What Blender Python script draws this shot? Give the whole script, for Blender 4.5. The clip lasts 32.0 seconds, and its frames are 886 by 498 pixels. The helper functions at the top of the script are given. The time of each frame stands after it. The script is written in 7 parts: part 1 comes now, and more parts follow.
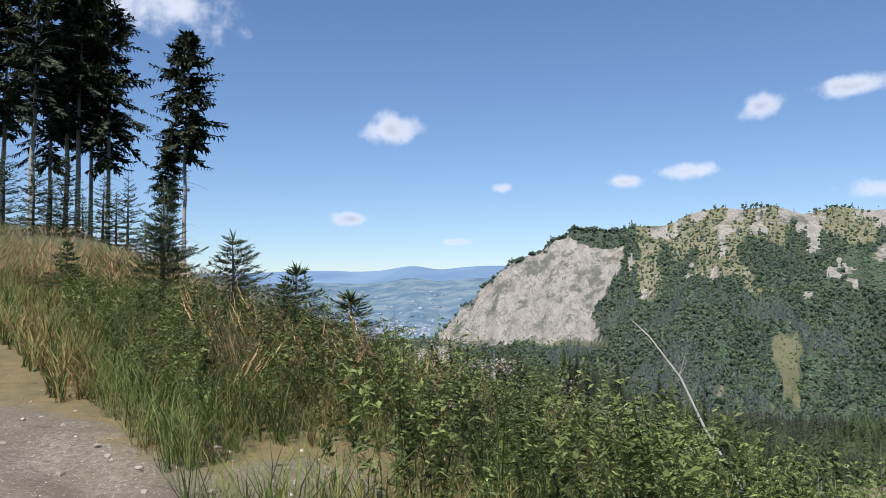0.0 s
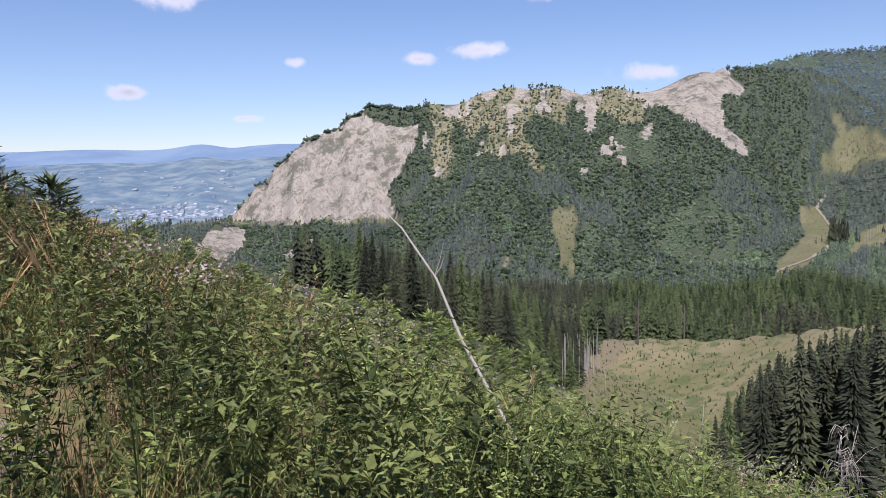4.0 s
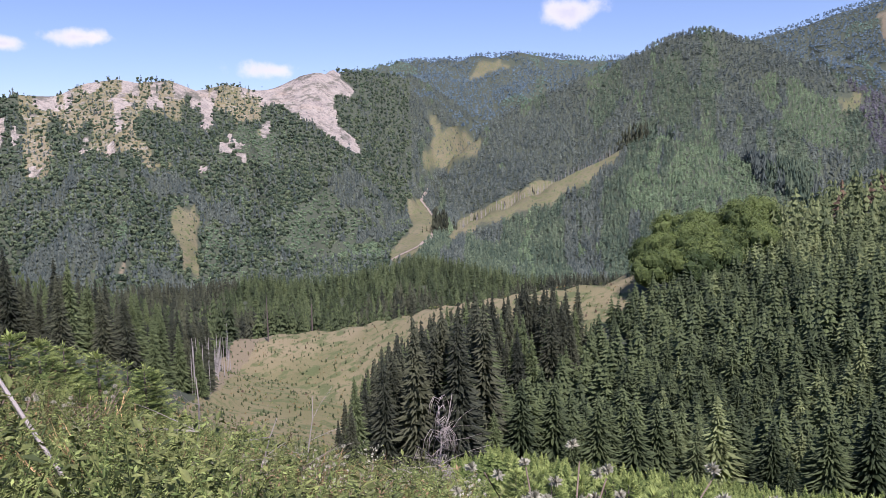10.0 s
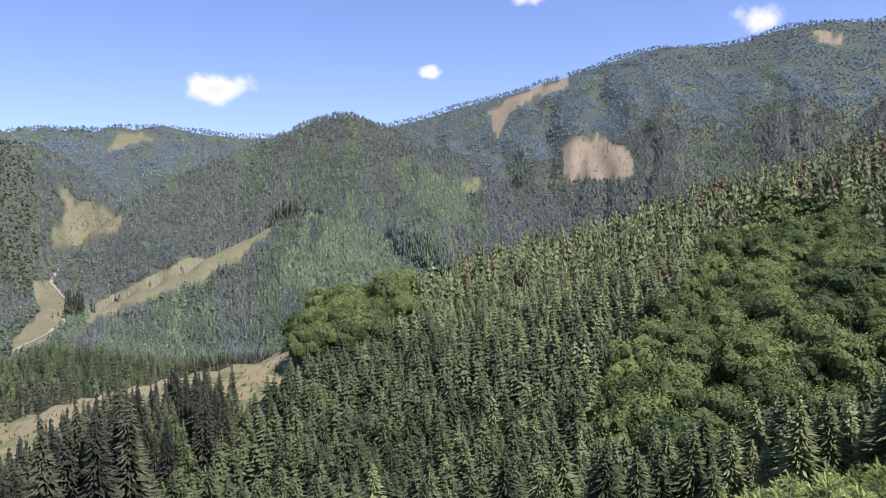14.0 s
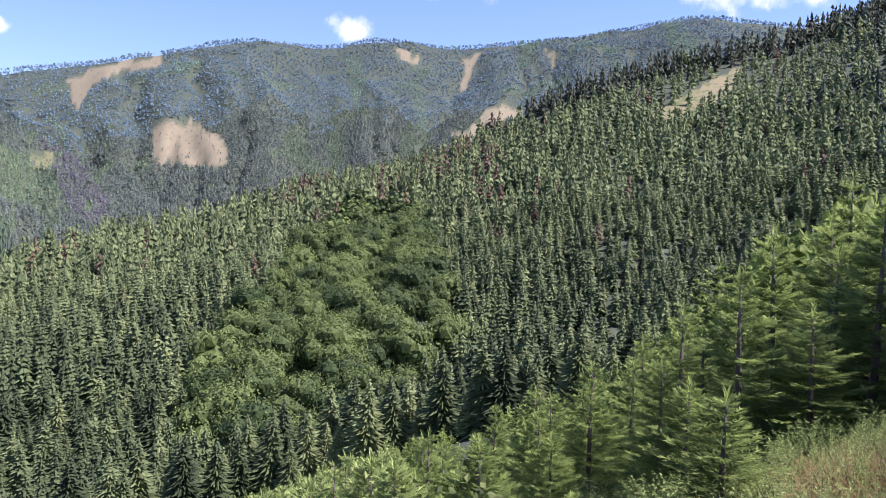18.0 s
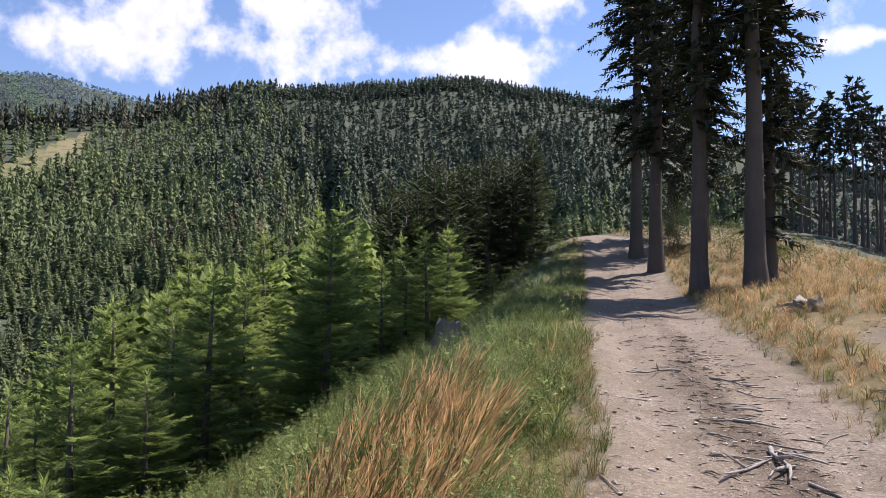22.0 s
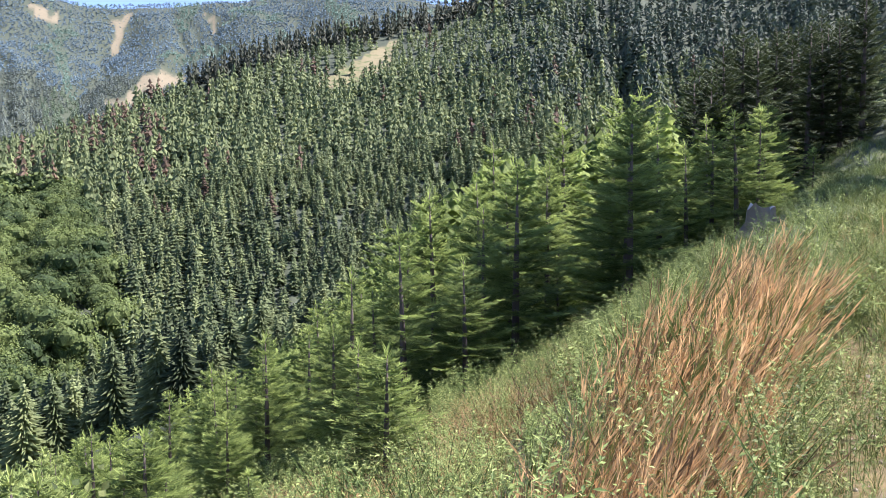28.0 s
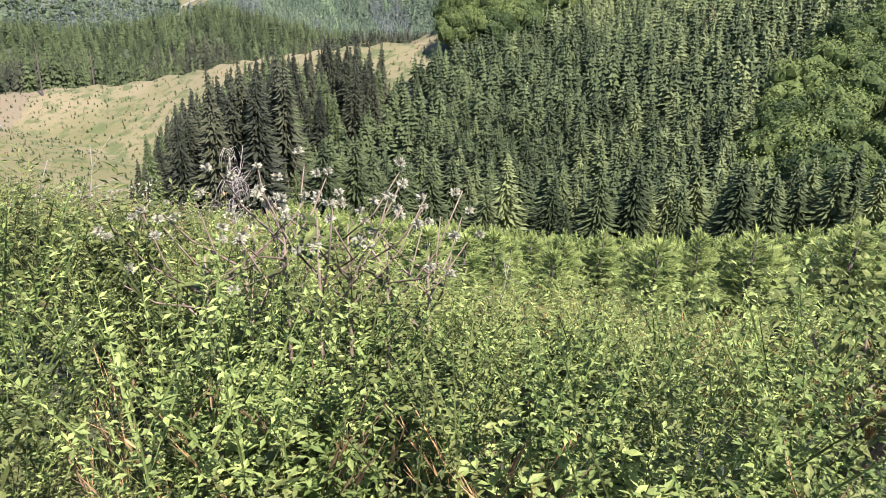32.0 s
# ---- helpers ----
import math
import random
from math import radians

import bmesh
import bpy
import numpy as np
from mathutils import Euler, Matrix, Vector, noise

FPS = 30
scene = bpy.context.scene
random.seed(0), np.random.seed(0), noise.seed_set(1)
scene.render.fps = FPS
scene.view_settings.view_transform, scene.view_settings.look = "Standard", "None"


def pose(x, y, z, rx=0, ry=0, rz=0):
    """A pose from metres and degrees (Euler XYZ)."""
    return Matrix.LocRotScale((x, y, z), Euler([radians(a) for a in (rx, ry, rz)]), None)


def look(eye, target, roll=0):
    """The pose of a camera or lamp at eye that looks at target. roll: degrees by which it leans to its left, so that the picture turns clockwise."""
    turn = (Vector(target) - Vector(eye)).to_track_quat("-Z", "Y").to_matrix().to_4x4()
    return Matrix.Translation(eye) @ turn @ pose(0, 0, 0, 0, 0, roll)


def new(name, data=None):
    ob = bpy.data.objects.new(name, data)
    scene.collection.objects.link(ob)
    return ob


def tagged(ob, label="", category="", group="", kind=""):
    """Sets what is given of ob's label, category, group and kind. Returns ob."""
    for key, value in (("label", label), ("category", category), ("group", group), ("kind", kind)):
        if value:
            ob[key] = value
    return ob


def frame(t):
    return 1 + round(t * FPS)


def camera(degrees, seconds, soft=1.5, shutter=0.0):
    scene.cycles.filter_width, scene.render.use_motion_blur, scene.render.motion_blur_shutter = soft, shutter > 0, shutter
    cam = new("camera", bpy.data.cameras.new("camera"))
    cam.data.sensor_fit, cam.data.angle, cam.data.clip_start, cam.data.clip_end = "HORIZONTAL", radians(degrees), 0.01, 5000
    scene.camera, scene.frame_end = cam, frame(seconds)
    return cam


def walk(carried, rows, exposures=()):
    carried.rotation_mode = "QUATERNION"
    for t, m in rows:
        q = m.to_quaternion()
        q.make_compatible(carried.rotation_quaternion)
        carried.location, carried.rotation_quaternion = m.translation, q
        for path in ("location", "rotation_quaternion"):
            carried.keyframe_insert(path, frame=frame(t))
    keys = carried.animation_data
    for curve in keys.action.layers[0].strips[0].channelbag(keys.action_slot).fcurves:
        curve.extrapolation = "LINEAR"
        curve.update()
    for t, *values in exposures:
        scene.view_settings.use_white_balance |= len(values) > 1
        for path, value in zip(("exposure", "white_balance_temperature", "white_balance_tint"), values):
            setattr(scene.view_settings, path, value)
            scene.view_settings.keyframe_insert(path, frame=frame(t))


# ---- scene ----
# The way: seconds, eye x, y, z, bearing clockwise from +y, pitch up, lean to the left (degrees)
PATH = [
    (0.0, 0.000, 0.000, 1.600, 20.05, 3.65, -0.33),
    (0.5, 0.166, 0.180, 1.596, 24.56, 0.30, -0.66),
    (1.0, 0.344, 0.362, 1.596, 25.39, -0.32, -0.81),
    (1.5, 0.521, 0.543, 1.600, 27.11, -1.26, -0.93),
    (2.0, 0.693, 0.719, 1.605, 30.99, -2.22, -0.97),
    (2.5, 0.875, 0.891, 1.614, 32.20, -3.42, -1.14),
    (4.5, 1.050, 1.026, 1.625, 35.59, -5.77, -0.92),
    (5.0, 1.173, 1.079, 1.631, 36.78, -6.06, -0.84),
    (5.5, 1.234, 1.064, 1.627, 40.89, -6.32, -0.45),
    (6.0, 1.254, 1.036, 1.620, 44.89, -6.56, -0.13),
    (6.5, 1.260, 1.013, 1.616, 47.01, -6.82, -0.09),
    (7.0, 1.269, 0.991, 1.615, 48.86, -6.99, -0.28),
    (7.5, 1.284, 0.970, 1.613, 50.98, -7.04, -0.52),
    (8.0, 1.296, 0.951, 1.613, 55.11, -7.09, -0.56),
    (8.5, 1.299, 0.931, 1.617, 57.44, -6.92, -0.96),
    (9.0, 1.303, 0.917, 1.619, 59.21, -6.73, -1.21),
    (9.5, 1.321, 0.912, 1.613, 60.73, -6.49, -1.42),
    (10.0, 1.343, 0.913, 1.604, 62.13, -6.25, -1.56),
    (10.5, 1.359, 0.910, 1.595, 63.93, -5.95, -1.69),
    (11.0, 1.376, 0.901, 1.590, 66.98, -5.80, -1.56),
    (11.5, 1.403, 0.888, 1.588, 70.01, -5.81, -1.55),
    (12.0, 1.439, 0.873, 1.589, 73.10, -5.71, -1.71),
    (12.5, 1.476, 0.858, 1.591, 76.40, -5.39, -1.90),
    (13.0, 1.497, 0.847, 1.595, 80.13, -4.61, -1.81),
    (13.5, 1.475, 0.843, 1.597, 83.51, -2.65, -1.85),
    (15.5, 1.418, 0.839, 1.594, 99.58, -0.81, -0.52),
    (16.0, 1.378, 0.823, 1.591, 101.81, -0.65, -0.27),
    (16.5, 1.385, 0.789, 1.593, 104.91, -1.06, 0.34),
    (17.0, 1.424, 0.732, 1.598, 111.18, -1.43, 0.85),
    (17.5, 1.477, 0.649, 1.603, 115.65, -1.83, 1.23),
    (18.0, 1.525, 0.545, 1.604, 117.13, -2.11, 1.51),
    (18.5, 1.555, 0.437, 1.598, 124.10, -1.98, 1.88),
    (19.0, 1.570, 0.340, 1.590, 128.42, -1.79, 1.90),
    (19.5, 1.586, 0.265, 1.586, 131.39, -1.60, 1.93),
    (20.0, 1.598, 0.224, 1.590, 136.01, -1.20, 2.04),
    (20.5, 1.592, 0.213, 1.597, 143.47, -0.63, 1.90),
    (21.0, 1.575, 0.208, 1.602, 150.24, 0.04, 1.63),
    (21.5, 1.561, 0.191, 1.608, 155.44, 0.88, 1.34),
    (22.0, 1.553, 0.167, 1.620, 162.49, 3.87, 0.91),
    (22.5, 1.552, 0.150, 1.634, 170.05, 10.62, -0.18),
    (23.0, 1.566, 0.143, 1.632, 173.42, 18.10, -0.67),
    (23.5, 1.585, 0.140, 1.616, 177.70, 25.27, -2.04),
    (24.0, 1.584, 0.134, 1.605, 180.87, 31.74, -3.36),
    (24.5, 1.562, 0.114, 1.601, 182.64, 36.30, -4.57),
    (26.5, 1.549, 0.096, 1.594, 178.50, 3.01, -2.94),
    (27.0, 1.558, 0.123, 1.587, 166.90, -1.21, -1.56),
    (27.5, 1.567, 0.197, 1.586, 153.56, -3.19, -1.03),
    (28.0, 1.551, 0.270, 1.588, 140.73, -4.21, -0.89),
    (28.5, 1.503, 0.317, 1.593, 128.13, -4.47, 1.41),
    (29.0, 1.438, 0.348, 1.599, 119.55, -1.29, 1.43),
    (29.5, 1.374, 0.381, 1.603, 113.88, -0.86, 1.43),
    (30.0, 1.315, 0.426, 1.606, 102.18, -1.18, 1.39),
    (30.5, 1.255, 0.474, 1.608, 91.82, -4.98, 1.23),
    (31.0, 1.192, 0.513, 1.603, 86.27, -13.16, 1.92),
    (31.5, 1.131, 0.544, 1.590, 80.85, -21.13, 2.70),
    (32.0, 1.077, 0.576, 1.577, 77.07, -23.80, 2.64),
]


def gaze(x, y, z, bearing, pitch, lean):
    a, p = radians(bearing), radians(pitch)
    return look((x, y, z), (x + math.sin(a) * math.cos(p), y + math.cos(a) * math.cos(p), z + math.sin(p)), lean)


cam = camera(59.5, 32.0, soft=0.5)
EXPOSURES = ((0, 0.38, 5720, 13), (2, 0.38, 5800, 21), (5, 0.46, 5850, 27), (9, 0.60, 5800, 35), (13, 0.77, 5750, 35), (16, 1.10, 5900, 30), (19, 1.26, 5650, 34),
             (21, 1.18, 5800, 32), (22, 0.88, 6150, 25), (23, 0.60, 6250, 17), (24, 0.26, 6250, 10), (25, 0.18, 6250, 10), (26.5, 0.64, 6400, 20), (27.2, 1.16, 6350, 25),
             (28, 1.66, 5800, 28), (29, 1.25, 5560, 33), (30, 1.14, 5640, 30), (31, 1.32, 5720, 35), (32, 1.40, 6100, 25))
walk(cam, [(t, gaze(*row)) for t, *row in PATH], EXPOSURES)

# ---- sky and sun ----
SUN_BEARING, SUN_HEIGHT = 218.0, 56.0
world = bpy.data.worlds.new("sky")
scene.world = world
world.use_nodes = True
wt = world.node_tree
wt.nodes.clear()
w_out = wt.nodes.new("ShaderNodeOutputWorld")
w_bg = wt.nodes.new("ShaderNodeBackground")
w_sky = wt.nodes.new("ShaderNodeTexSky")
w_sky.sky_type, w_sky.sun_disc = "NISHITA", False
w_sky.sun_elevation, w_sky.sun_rotation = radians(SUN_HEIGHT), radians(SUN_BEARING)
w_sky.altitude, w_sky.air_density, w_sky.dust_density, w_sky.ozone_density = 800, 1.1, 0.15, 3.0
w_bg.inputs["Strength"].default_value = 0.084
# fair-weather clouds: bearing, height, half width, half height in degrees
CLOUDS = [
    (16.1, 12.3, 2.0, 1.0), (24.4, 8.1, 1.1, 0.45), (13.2, 5.9, 1.5, 0.5), (20.7, 4.2, 1.4, 0.35), (33.3, 8.3, 1.3, 0.5), (38.0, 8.9, 2.2, 0.6), (42.6, 12.9, 1.5, 0.9),
    (48.2, 13.6, 2.4, 0.7), (359.0, 20.6, 5.5, 2.2), (50.4, 6.9, 2.8, 0.9), (71.8, 10.4, 2.2, 1.1), (86.9, 11.5, 0.9, 0.5), (95.1, 17.0, 2.0, 1.0), (110.2, 13.4, 2.2, 1.3)]
CLOUDS += [
    (116.4, 17.0, 4.0, 1.3), (138.8, 17.2, 6.0, 2.4), (149.1, 17.6, 6.7, 2.5), (141.1, 28.2, 4.2, 3.2), (147.6, 29.4, 4.0, 2.6), (152.6, 28.0, 2.3, 1.0), (141.7, 21.0, 5.1, 4.6), (150.2, 21.0, 4.6, 3.4),
    (163.2, 32.1, 1.3, 0.7), (162.7, 28.0, 1.0, 0.6), (163.9, 36.4, 1.3, 0.6), (169.2, 22.4, 4.0, 2.7), (165.4, 17.3, 7.6, 2.0), (173.7, 48.2, 2.6, 1.5), (176.1, 44.0, 2.5, 2.2)]
CLOUDS += [
    (192.5, 22.2, 5.8, 2.9), (192.4, 17.3, 3.2, 0.8), (201.0, 17.8, 3.5, 1.7), (200.9, 14.8, 1.7, 0.8), (209.6, 20.4, 3.9, 2.9), (209.8, 16.3, 2.2, 1.1), (208.0, 43.0, 5.0, 3.6), (218.2, 38.8, 5.0, 3.0),
    (213.1, 32.0, 4.5, 4.6), (204.6, 34.3, 1.5, 0.5), (197.6, 10.4, 4.2, 1.1), (201.4, 9.6, 3.5, 1.9), (228.0, 28.0, 8.0, 5.0), (238.0, 18.0, 10.0, 4.0), (260.0, 22.0, 12.0, 5.0), (290.0, 25.0, 10.0, 5.0), (320.0, 16.0, 9.0, 3.5)]


def cloudy(tree, sky):
    coord = tree.nodes.new("ShaderNodeTexCoord").outputs["Generated"]
    nearest = None
    for az, el, wide, tall in CLOUDS:
        a, e = radians(az), radians(el)
        m = tree.nodes.new("ShaderNodeMapping")
        m.vector_type = "TEXTURE"
        m.inputs["Location"].default_value = (math.sin(a) * math.cos(e), math.cos(a) * math.cos(e), math.sin(e))
        m.inputs["Rotation"].default_value = (e, 0, -a)
        m.inputs["Scale"].default_value = (radians(wide) * 1.25, 1.0, radians(tall) * 1.25)
        tree.links.new(coord, m.inputs["Vector"])
        d = tree.nodes.new("ShaderNodeVectorMath")
        d.operation = "LENGTH"
        tree.links.new(m.outputs[0], d.inputs[0])
        if nearest is None:
            nearest = d.outputs["Value"]
        else:
            k = tree.nodes.new("ShaderNodeMath")
            k.operation = "MINIMUM"
            tree.links.new(nearest, k.inputs[0])
            tree.links.new(d.outputs["Value"], k.inputs[1])
            nearest = k.outputs[0]

    def noise(scale, detail, rough):
        n = tree.nodes.new("ShaderNodeTexNoise")
        n.inputs["Scale"].default_value, n.inputs["Detail"].default_value, n.inputs["Roughness"].default_value = scale, detail, rough
        tree.links.new(coord, n.inputs["Vector"])
        return n.outputs["Fac"]

    def calc(op, a, b):
        k = tree.nodes.new("ShaderNodeMath")
        k.operation = op
        for socket, value in zip(k.inputs, (a, b)):
            if isinstance(value, float):
                socket.default_value = value
            else:
                tree.links.new(value, socket)
        return k.outputs[0]

    billow = calc("ADD", calc("MULTIPLY", noise(9.0, 4.0, 0.5), 0.55), calc("MULTIPLY", noise(26.0, 8.0, 0.6), 0.45))
    body = calc("SUBTRACT", calc("ADD", 1.0, calc("MULTIPLY", calc("SUBTRACT", billow, 0.53), 3.6)), nearest)
    ramp = tree.nodes.new("ShaderNodeValToRGB")
    ramp.color_ramp.elements[0].position, ramp.color_ramp.elements[1].position = 0.0, 0.75
    ramp.color_ramp.interpolation = "EASE"
    tree.links.new(body, ramp.inputs["Fac"])
    shade = tree.nodes.new("ShaderNodeValToRGB")
    e = shade.color_ramp.elements
    e[0].position, e[0].color = 0.25, (8.2, 8.2, 8.3, 1)
    e[1].position, e[1].color = 1.0, (5.4, 5.7, 6.3, 1)
    tree.links.new(calc("MULTIPLY", body, calc("ADD", noise(7.0, 4.0, 0.5), 0.35)), shade.inputs["Fac"])
    mix = tree.nodes.new("ShaderNodeMix")
    mix.data_type = "RGBA"
    tree.links.new(ramp.outputs[0], mix.inputs[0])
    tree.links.new(sky, mix.inputs[6])
    tree.links.new(shade.outputs[0], mix.inputs[7])
    return mix.outputs[2]


wt.links.new(cloudy(wt, w_sky.outputs[0]), w_bg.inputs[0])
wt.links.new(w_bg.outputs[0], w_out.inputs[0])
sun = new("sun", bpy.data.lights.new("sun", "SUN"))
sun.data.energy, sun.data.angle, sun.data.color = 4.8, radians(0.53), (1.0, 0.95, 0.86)
_a, _e = radians(SUN_BEARING), radians(SUN_HEIGHT)
sun.matrix_world = look((0, 0, 50), (-math.sin(_a) * math.cos(_e), -math.cos(_a) * math.cos(_e), 50 - math.sin(_e)))

# ---- the lie of the land ----
EYE_X, EYE_Y, EYE_Z = 1.3, 0.6, 1.6
ROAD_DIR, ROAD_WIDTH = radians(173.0), 3.0
AX, AY = math.sin(ROAD_DIR), math.cos(ROAD_DIR)      # along the road, southward
BX, BY = -math.cos(ROAD_DIR), math.sin(ROAD_DIR)     # across it, towards the valley (east)


def hash2(i, j, k=0):
    h = (i.astype(np.int64) * 374761393 + j.astype(np.int64) * 668265263 + k * 974711) & 0x7FFFFFFF
    h = ((h ^ (h >> 13)) * 1274126177) & 0x7FFFFFFF
    return ((h ^ (h >> 16)) & 0xFFFF) / 65535.0


def vnoise(x, y, k=0):
    i, j = np.floor(x), np.floor(y)
    u, v = x - i, y - j
    u, v = u * u * (3 - 2 * u), v * v * (3 - 2 * v)
    a, b = hash2(i, j, k), hash2(i + 1, j, k)
    c, d = hash2(i, j + 1, k), hash2(i + 1, j + 1, k)
    return (a * (1 - u) + b * u) * (1 - v) + (c * (1 - u) + d * u) * v


def fbm(x, y, k=0, octaves=4):
    s, a, t = 0.0, 1.0, 0.0
    for o in range(octaves):
        s = s + a * (vnoise(x * 2 ** o + 17.3 * o, y * 2 ** o - 9.1 * o, k + o) - 0.5)
        t, a = t + a, a * 0.5
    return s / t * 2


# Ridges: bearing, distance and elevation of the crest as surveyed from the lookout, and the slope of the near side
RIDGES = {
    "quarry": [(8, 1200, -4.5, 0.3), (17, 1150, -3.6, 0.6), (20.1, 1120, -2.6, 1.0), (22.4, 1120, 0.9, 1.0), (24.5, 1120, 2.2, 1.0), (27.4, 1120, 3.5, 1.0), (29, 1120, 4.5, 1.0),
               (31.5, 1130, 4.6, 0.8), (33.5, 1150, 5.0, 0.5), (36, 1170, 4.8, 0.43), (38.4, 1180, 5.9, 0.42), (40, 1180, 6.3, 0.42), (45, 1220, 6.0, 0.42),
               (48.4, 1250, 5.9, 0.42), (50.5, 1260, 5.9, 0.45), (54, 1280, 6.8, 0.48), (57, 1400, 6.6, 0.45), (62, 1650, 6.4, 0.4), (67, 1900, 5, 0.4)],
    "terrace": [(0, 900, -5, 0.3), (12, 920, -3.6, 0.3), (16, 930, -3.0, 0.3), (20, 960, -3.0, 0.3), (32, 980, -3.3, 0.3), (35, 960, -4.5, 0.3), (42, 900, -8, 0.3)],
    "summits": [(52, 1600, 5.5, 0.45), (56, 1700, 6.6, 0.45), (60, 1850, 7.2, 0.45), (63.6, 1950, 7.5, 0.45), (66.5, 2000, 7.7, 0.45), (71, 2050, 7.3, 0.45), (75, 2050, 6.9, 0.45),
                (80, 2050, 7, 0.45), (85.3, 2050, 7.8, 0.45), (89.4, 2050, 9, 0.45), (97.2, 2050, 10.8, 0.45), (102.5, 2050, 12, 0.45), (107.5, 2100, 11.8, 0.45),
                (112.6, 2100, 12.6, 0.45), (117, 2150, 12.2, 0.45), (124, 2150, 13, 0.45), (131.5, 2100, 13.9, 0.45), (134, 2100, 14.1, 0.45), (139, 2100, 13.6, 0.45), (150, 2100, 12, 0.45)],
    "spur": [(60, 1150, -2.5, 0.45), (63, 1200, 0.3, 0.45), (66, 1300, 3.0, 0.45), (70, 1400, 4.7, 0.45), (74, 1480, 6.4, 0.45), (78, 1500, 7.8, 0.45), (81, 1500, 8.4, 0.45),
             (84, 1450, 7.2, 0.42), (88, 1350, 5.4, 0.42), (92, 1250, 3.0, 0.4), (97, 1150, 0.5, 0.4), (103, 1050, -2, 0.4)],
    "nose": [(60, 800, -6.5, 0.45), (63.3, 850, -4.9, 0.45), (66, 890, -3.5, 0.45), (70, 930, -1.9, 0.45), (73, 960, -0.3, 0.45), (75.5, 980, 1.2, 0.45), (77, 985, 1.6, 0.45),
             (79, 970, 1.2, 0.45), (82, 950, -0.3, 0.42), (86, 920, -2.4, 0.42), (90, 880, -4.5, 0.42)],
    "shelf": [(8, 230, -19, 0.3), (20, 200, -17, 0.3), (29, 190, -15.6, 0.3), (38, 190, -15.2, 0.3), (43, 200, -15.2, 0.3), (46, 215, -15.6, 0.3), (48, 225, -17, 0.3)],
    "clearing": [(20, 420, -15, 0.3), (30, 400, -14, 0.3), (40, 380, -12.8, 0.2), (47, 370, -12.0, 0.1), (53, 350, -11.8, 0.08), (58, 330, -11.0, 0.1), (64, 300, -9.9, 0.15),
                 (69, 280, -9.3, 0.22), (73, 270, -8.8, 0.26), (75.6, 265, -8.5, 0.22), (80, 260, -8.8, 0.2)],
    "flank": [(74, 300, -9, 0.2), (77, 300, -7.2, 0.16), (78, 310, -6.2, 0.15), (83.5, 340, -4.8, 0.14), (89, 370, -3.5, 0.14), (94, 400, -2.0, 0.15), (98.6, 420, -1.0, 0.16), (106.7, 450, 2.0, 0.22),
              (116, 470, 4.5, 0.28), (122.4, 490, 6.9, 0.33), (126.7, 500, 9.0, 0.38), (131.5, 510, 10.6, 0.42), (136, 525, 11.4, 0.43), (141, 540, 12.6, 0.45), (148, 570, 14.2, 0.45)],
    "hill": [(139, 600, 11.5, 0.45), (144, 620, 13.6, 0.45), (151, 640, 14.5, 0.45), (157, 650, 15.2, 0.45), (165.5, 650, 15.5, 0.45), (170, 640, 15.0, 0.45), (174, 630, 14.2, 0.45),
             (180, 620, 12.2, 0.4), (188, 640, 9.4, 0.35), (193.6, 700, 7.9, 0.3), (197.5, 760, 7.0, 0.28), (203, 800, 7.3, 0.28), (212, 850, 8, 0.3), (225, 850, 8, 0.3), (245, 800, 5, 0.25), (270, 700, 3, 0.2), (300, 700, 2, 0.2), (330, 700, 0, 0.2)],
    "distance": [(300, 4600, 1.8, 0.2), (350, 4600, 1.9, 0.18), (6, 4600, 1.9, 0.18), (10.8, 4600, 2.1, 0.18), (14.1, 4600, 2.0, 0.18), (16.1, 4600, 2.1, 0.18), (17.2, 4600, 2.45, 0.18), (18, 4600, 2.5, 0.18), (18.8, 4600, 2.3, 0.18),
                 (19.6, 4600, 2.05, 0.18), (21.6, 4600, 2.35, 0.18), (24.3, 4600, 2.4, 0.18), (30, 4600, 2.2, 0.18), (50, 4600, 2, 0.18)],
}


FINE = np.arange(-60.0, 421.0, 0.25)
KERNEL = np.exp(-0.5 * (np.arange(-12, 13) / 3.0) ** 2)
KERNEL /= KERNEL.sum()
CRESTS = {}
for _name, _rows in RIDGES.items():
    _t = np.array(_rows, float)
    _t[:, 2] += {"summits": 0.28, "spur": 0.2}.get(_name, 0.0)
    if _name == "distance":
        _t[_t[:, 0] > 180, 0] -= 360
    CRESTS[_name] = (_t[0, 0], _t[-1, 0], [np.convolve(np.pad(np.interp(FINE, _t[:, 0], _t[:, i]), 12, mode="edge"), KERNEL, "valid") for i in (1, 2, 3)])


def ridge(name, az, r, x, y):
    """The height of a ridge at a bearing and a distance from the lookout, with gullies down its near side."""
    first, last, tables = CRESTS[name]
    if name == "distance":
        az = np.where(az > 180, az - 360, az)
    rc, el, sl = (np.interp(az, FINE, t) for t in tables)
    zc = EYE_Z + rc * np.tan(np.radians(el))
    z = np.where(r < rc, zc - (rc - r) * sl, zc - (r - rc) * 0.5)
    out = np.maximum(np.maximum(first - az, az - last), 0)
    down = np.clip((rc - r) / 320, 0, 1)
    size = {"distance": 0, "clearing": 4, "shelf": 3, "terrace": 8, "flank": 5, "nose": 14}.get(name, 26)
    warp = fbm(x / 300, y / 300, 31, 3) * 0.9
    gully = np.abs(fbm(az / (3.6 if size > 20 else 2.6) + warp, r / 900 + 0 * az, 41, 3))
    return z - out * r * 0.012 - size * down * (1 - np.minimum(gully * 2.2, 1.0)) * (1.0 if size > 9 else 0.7)


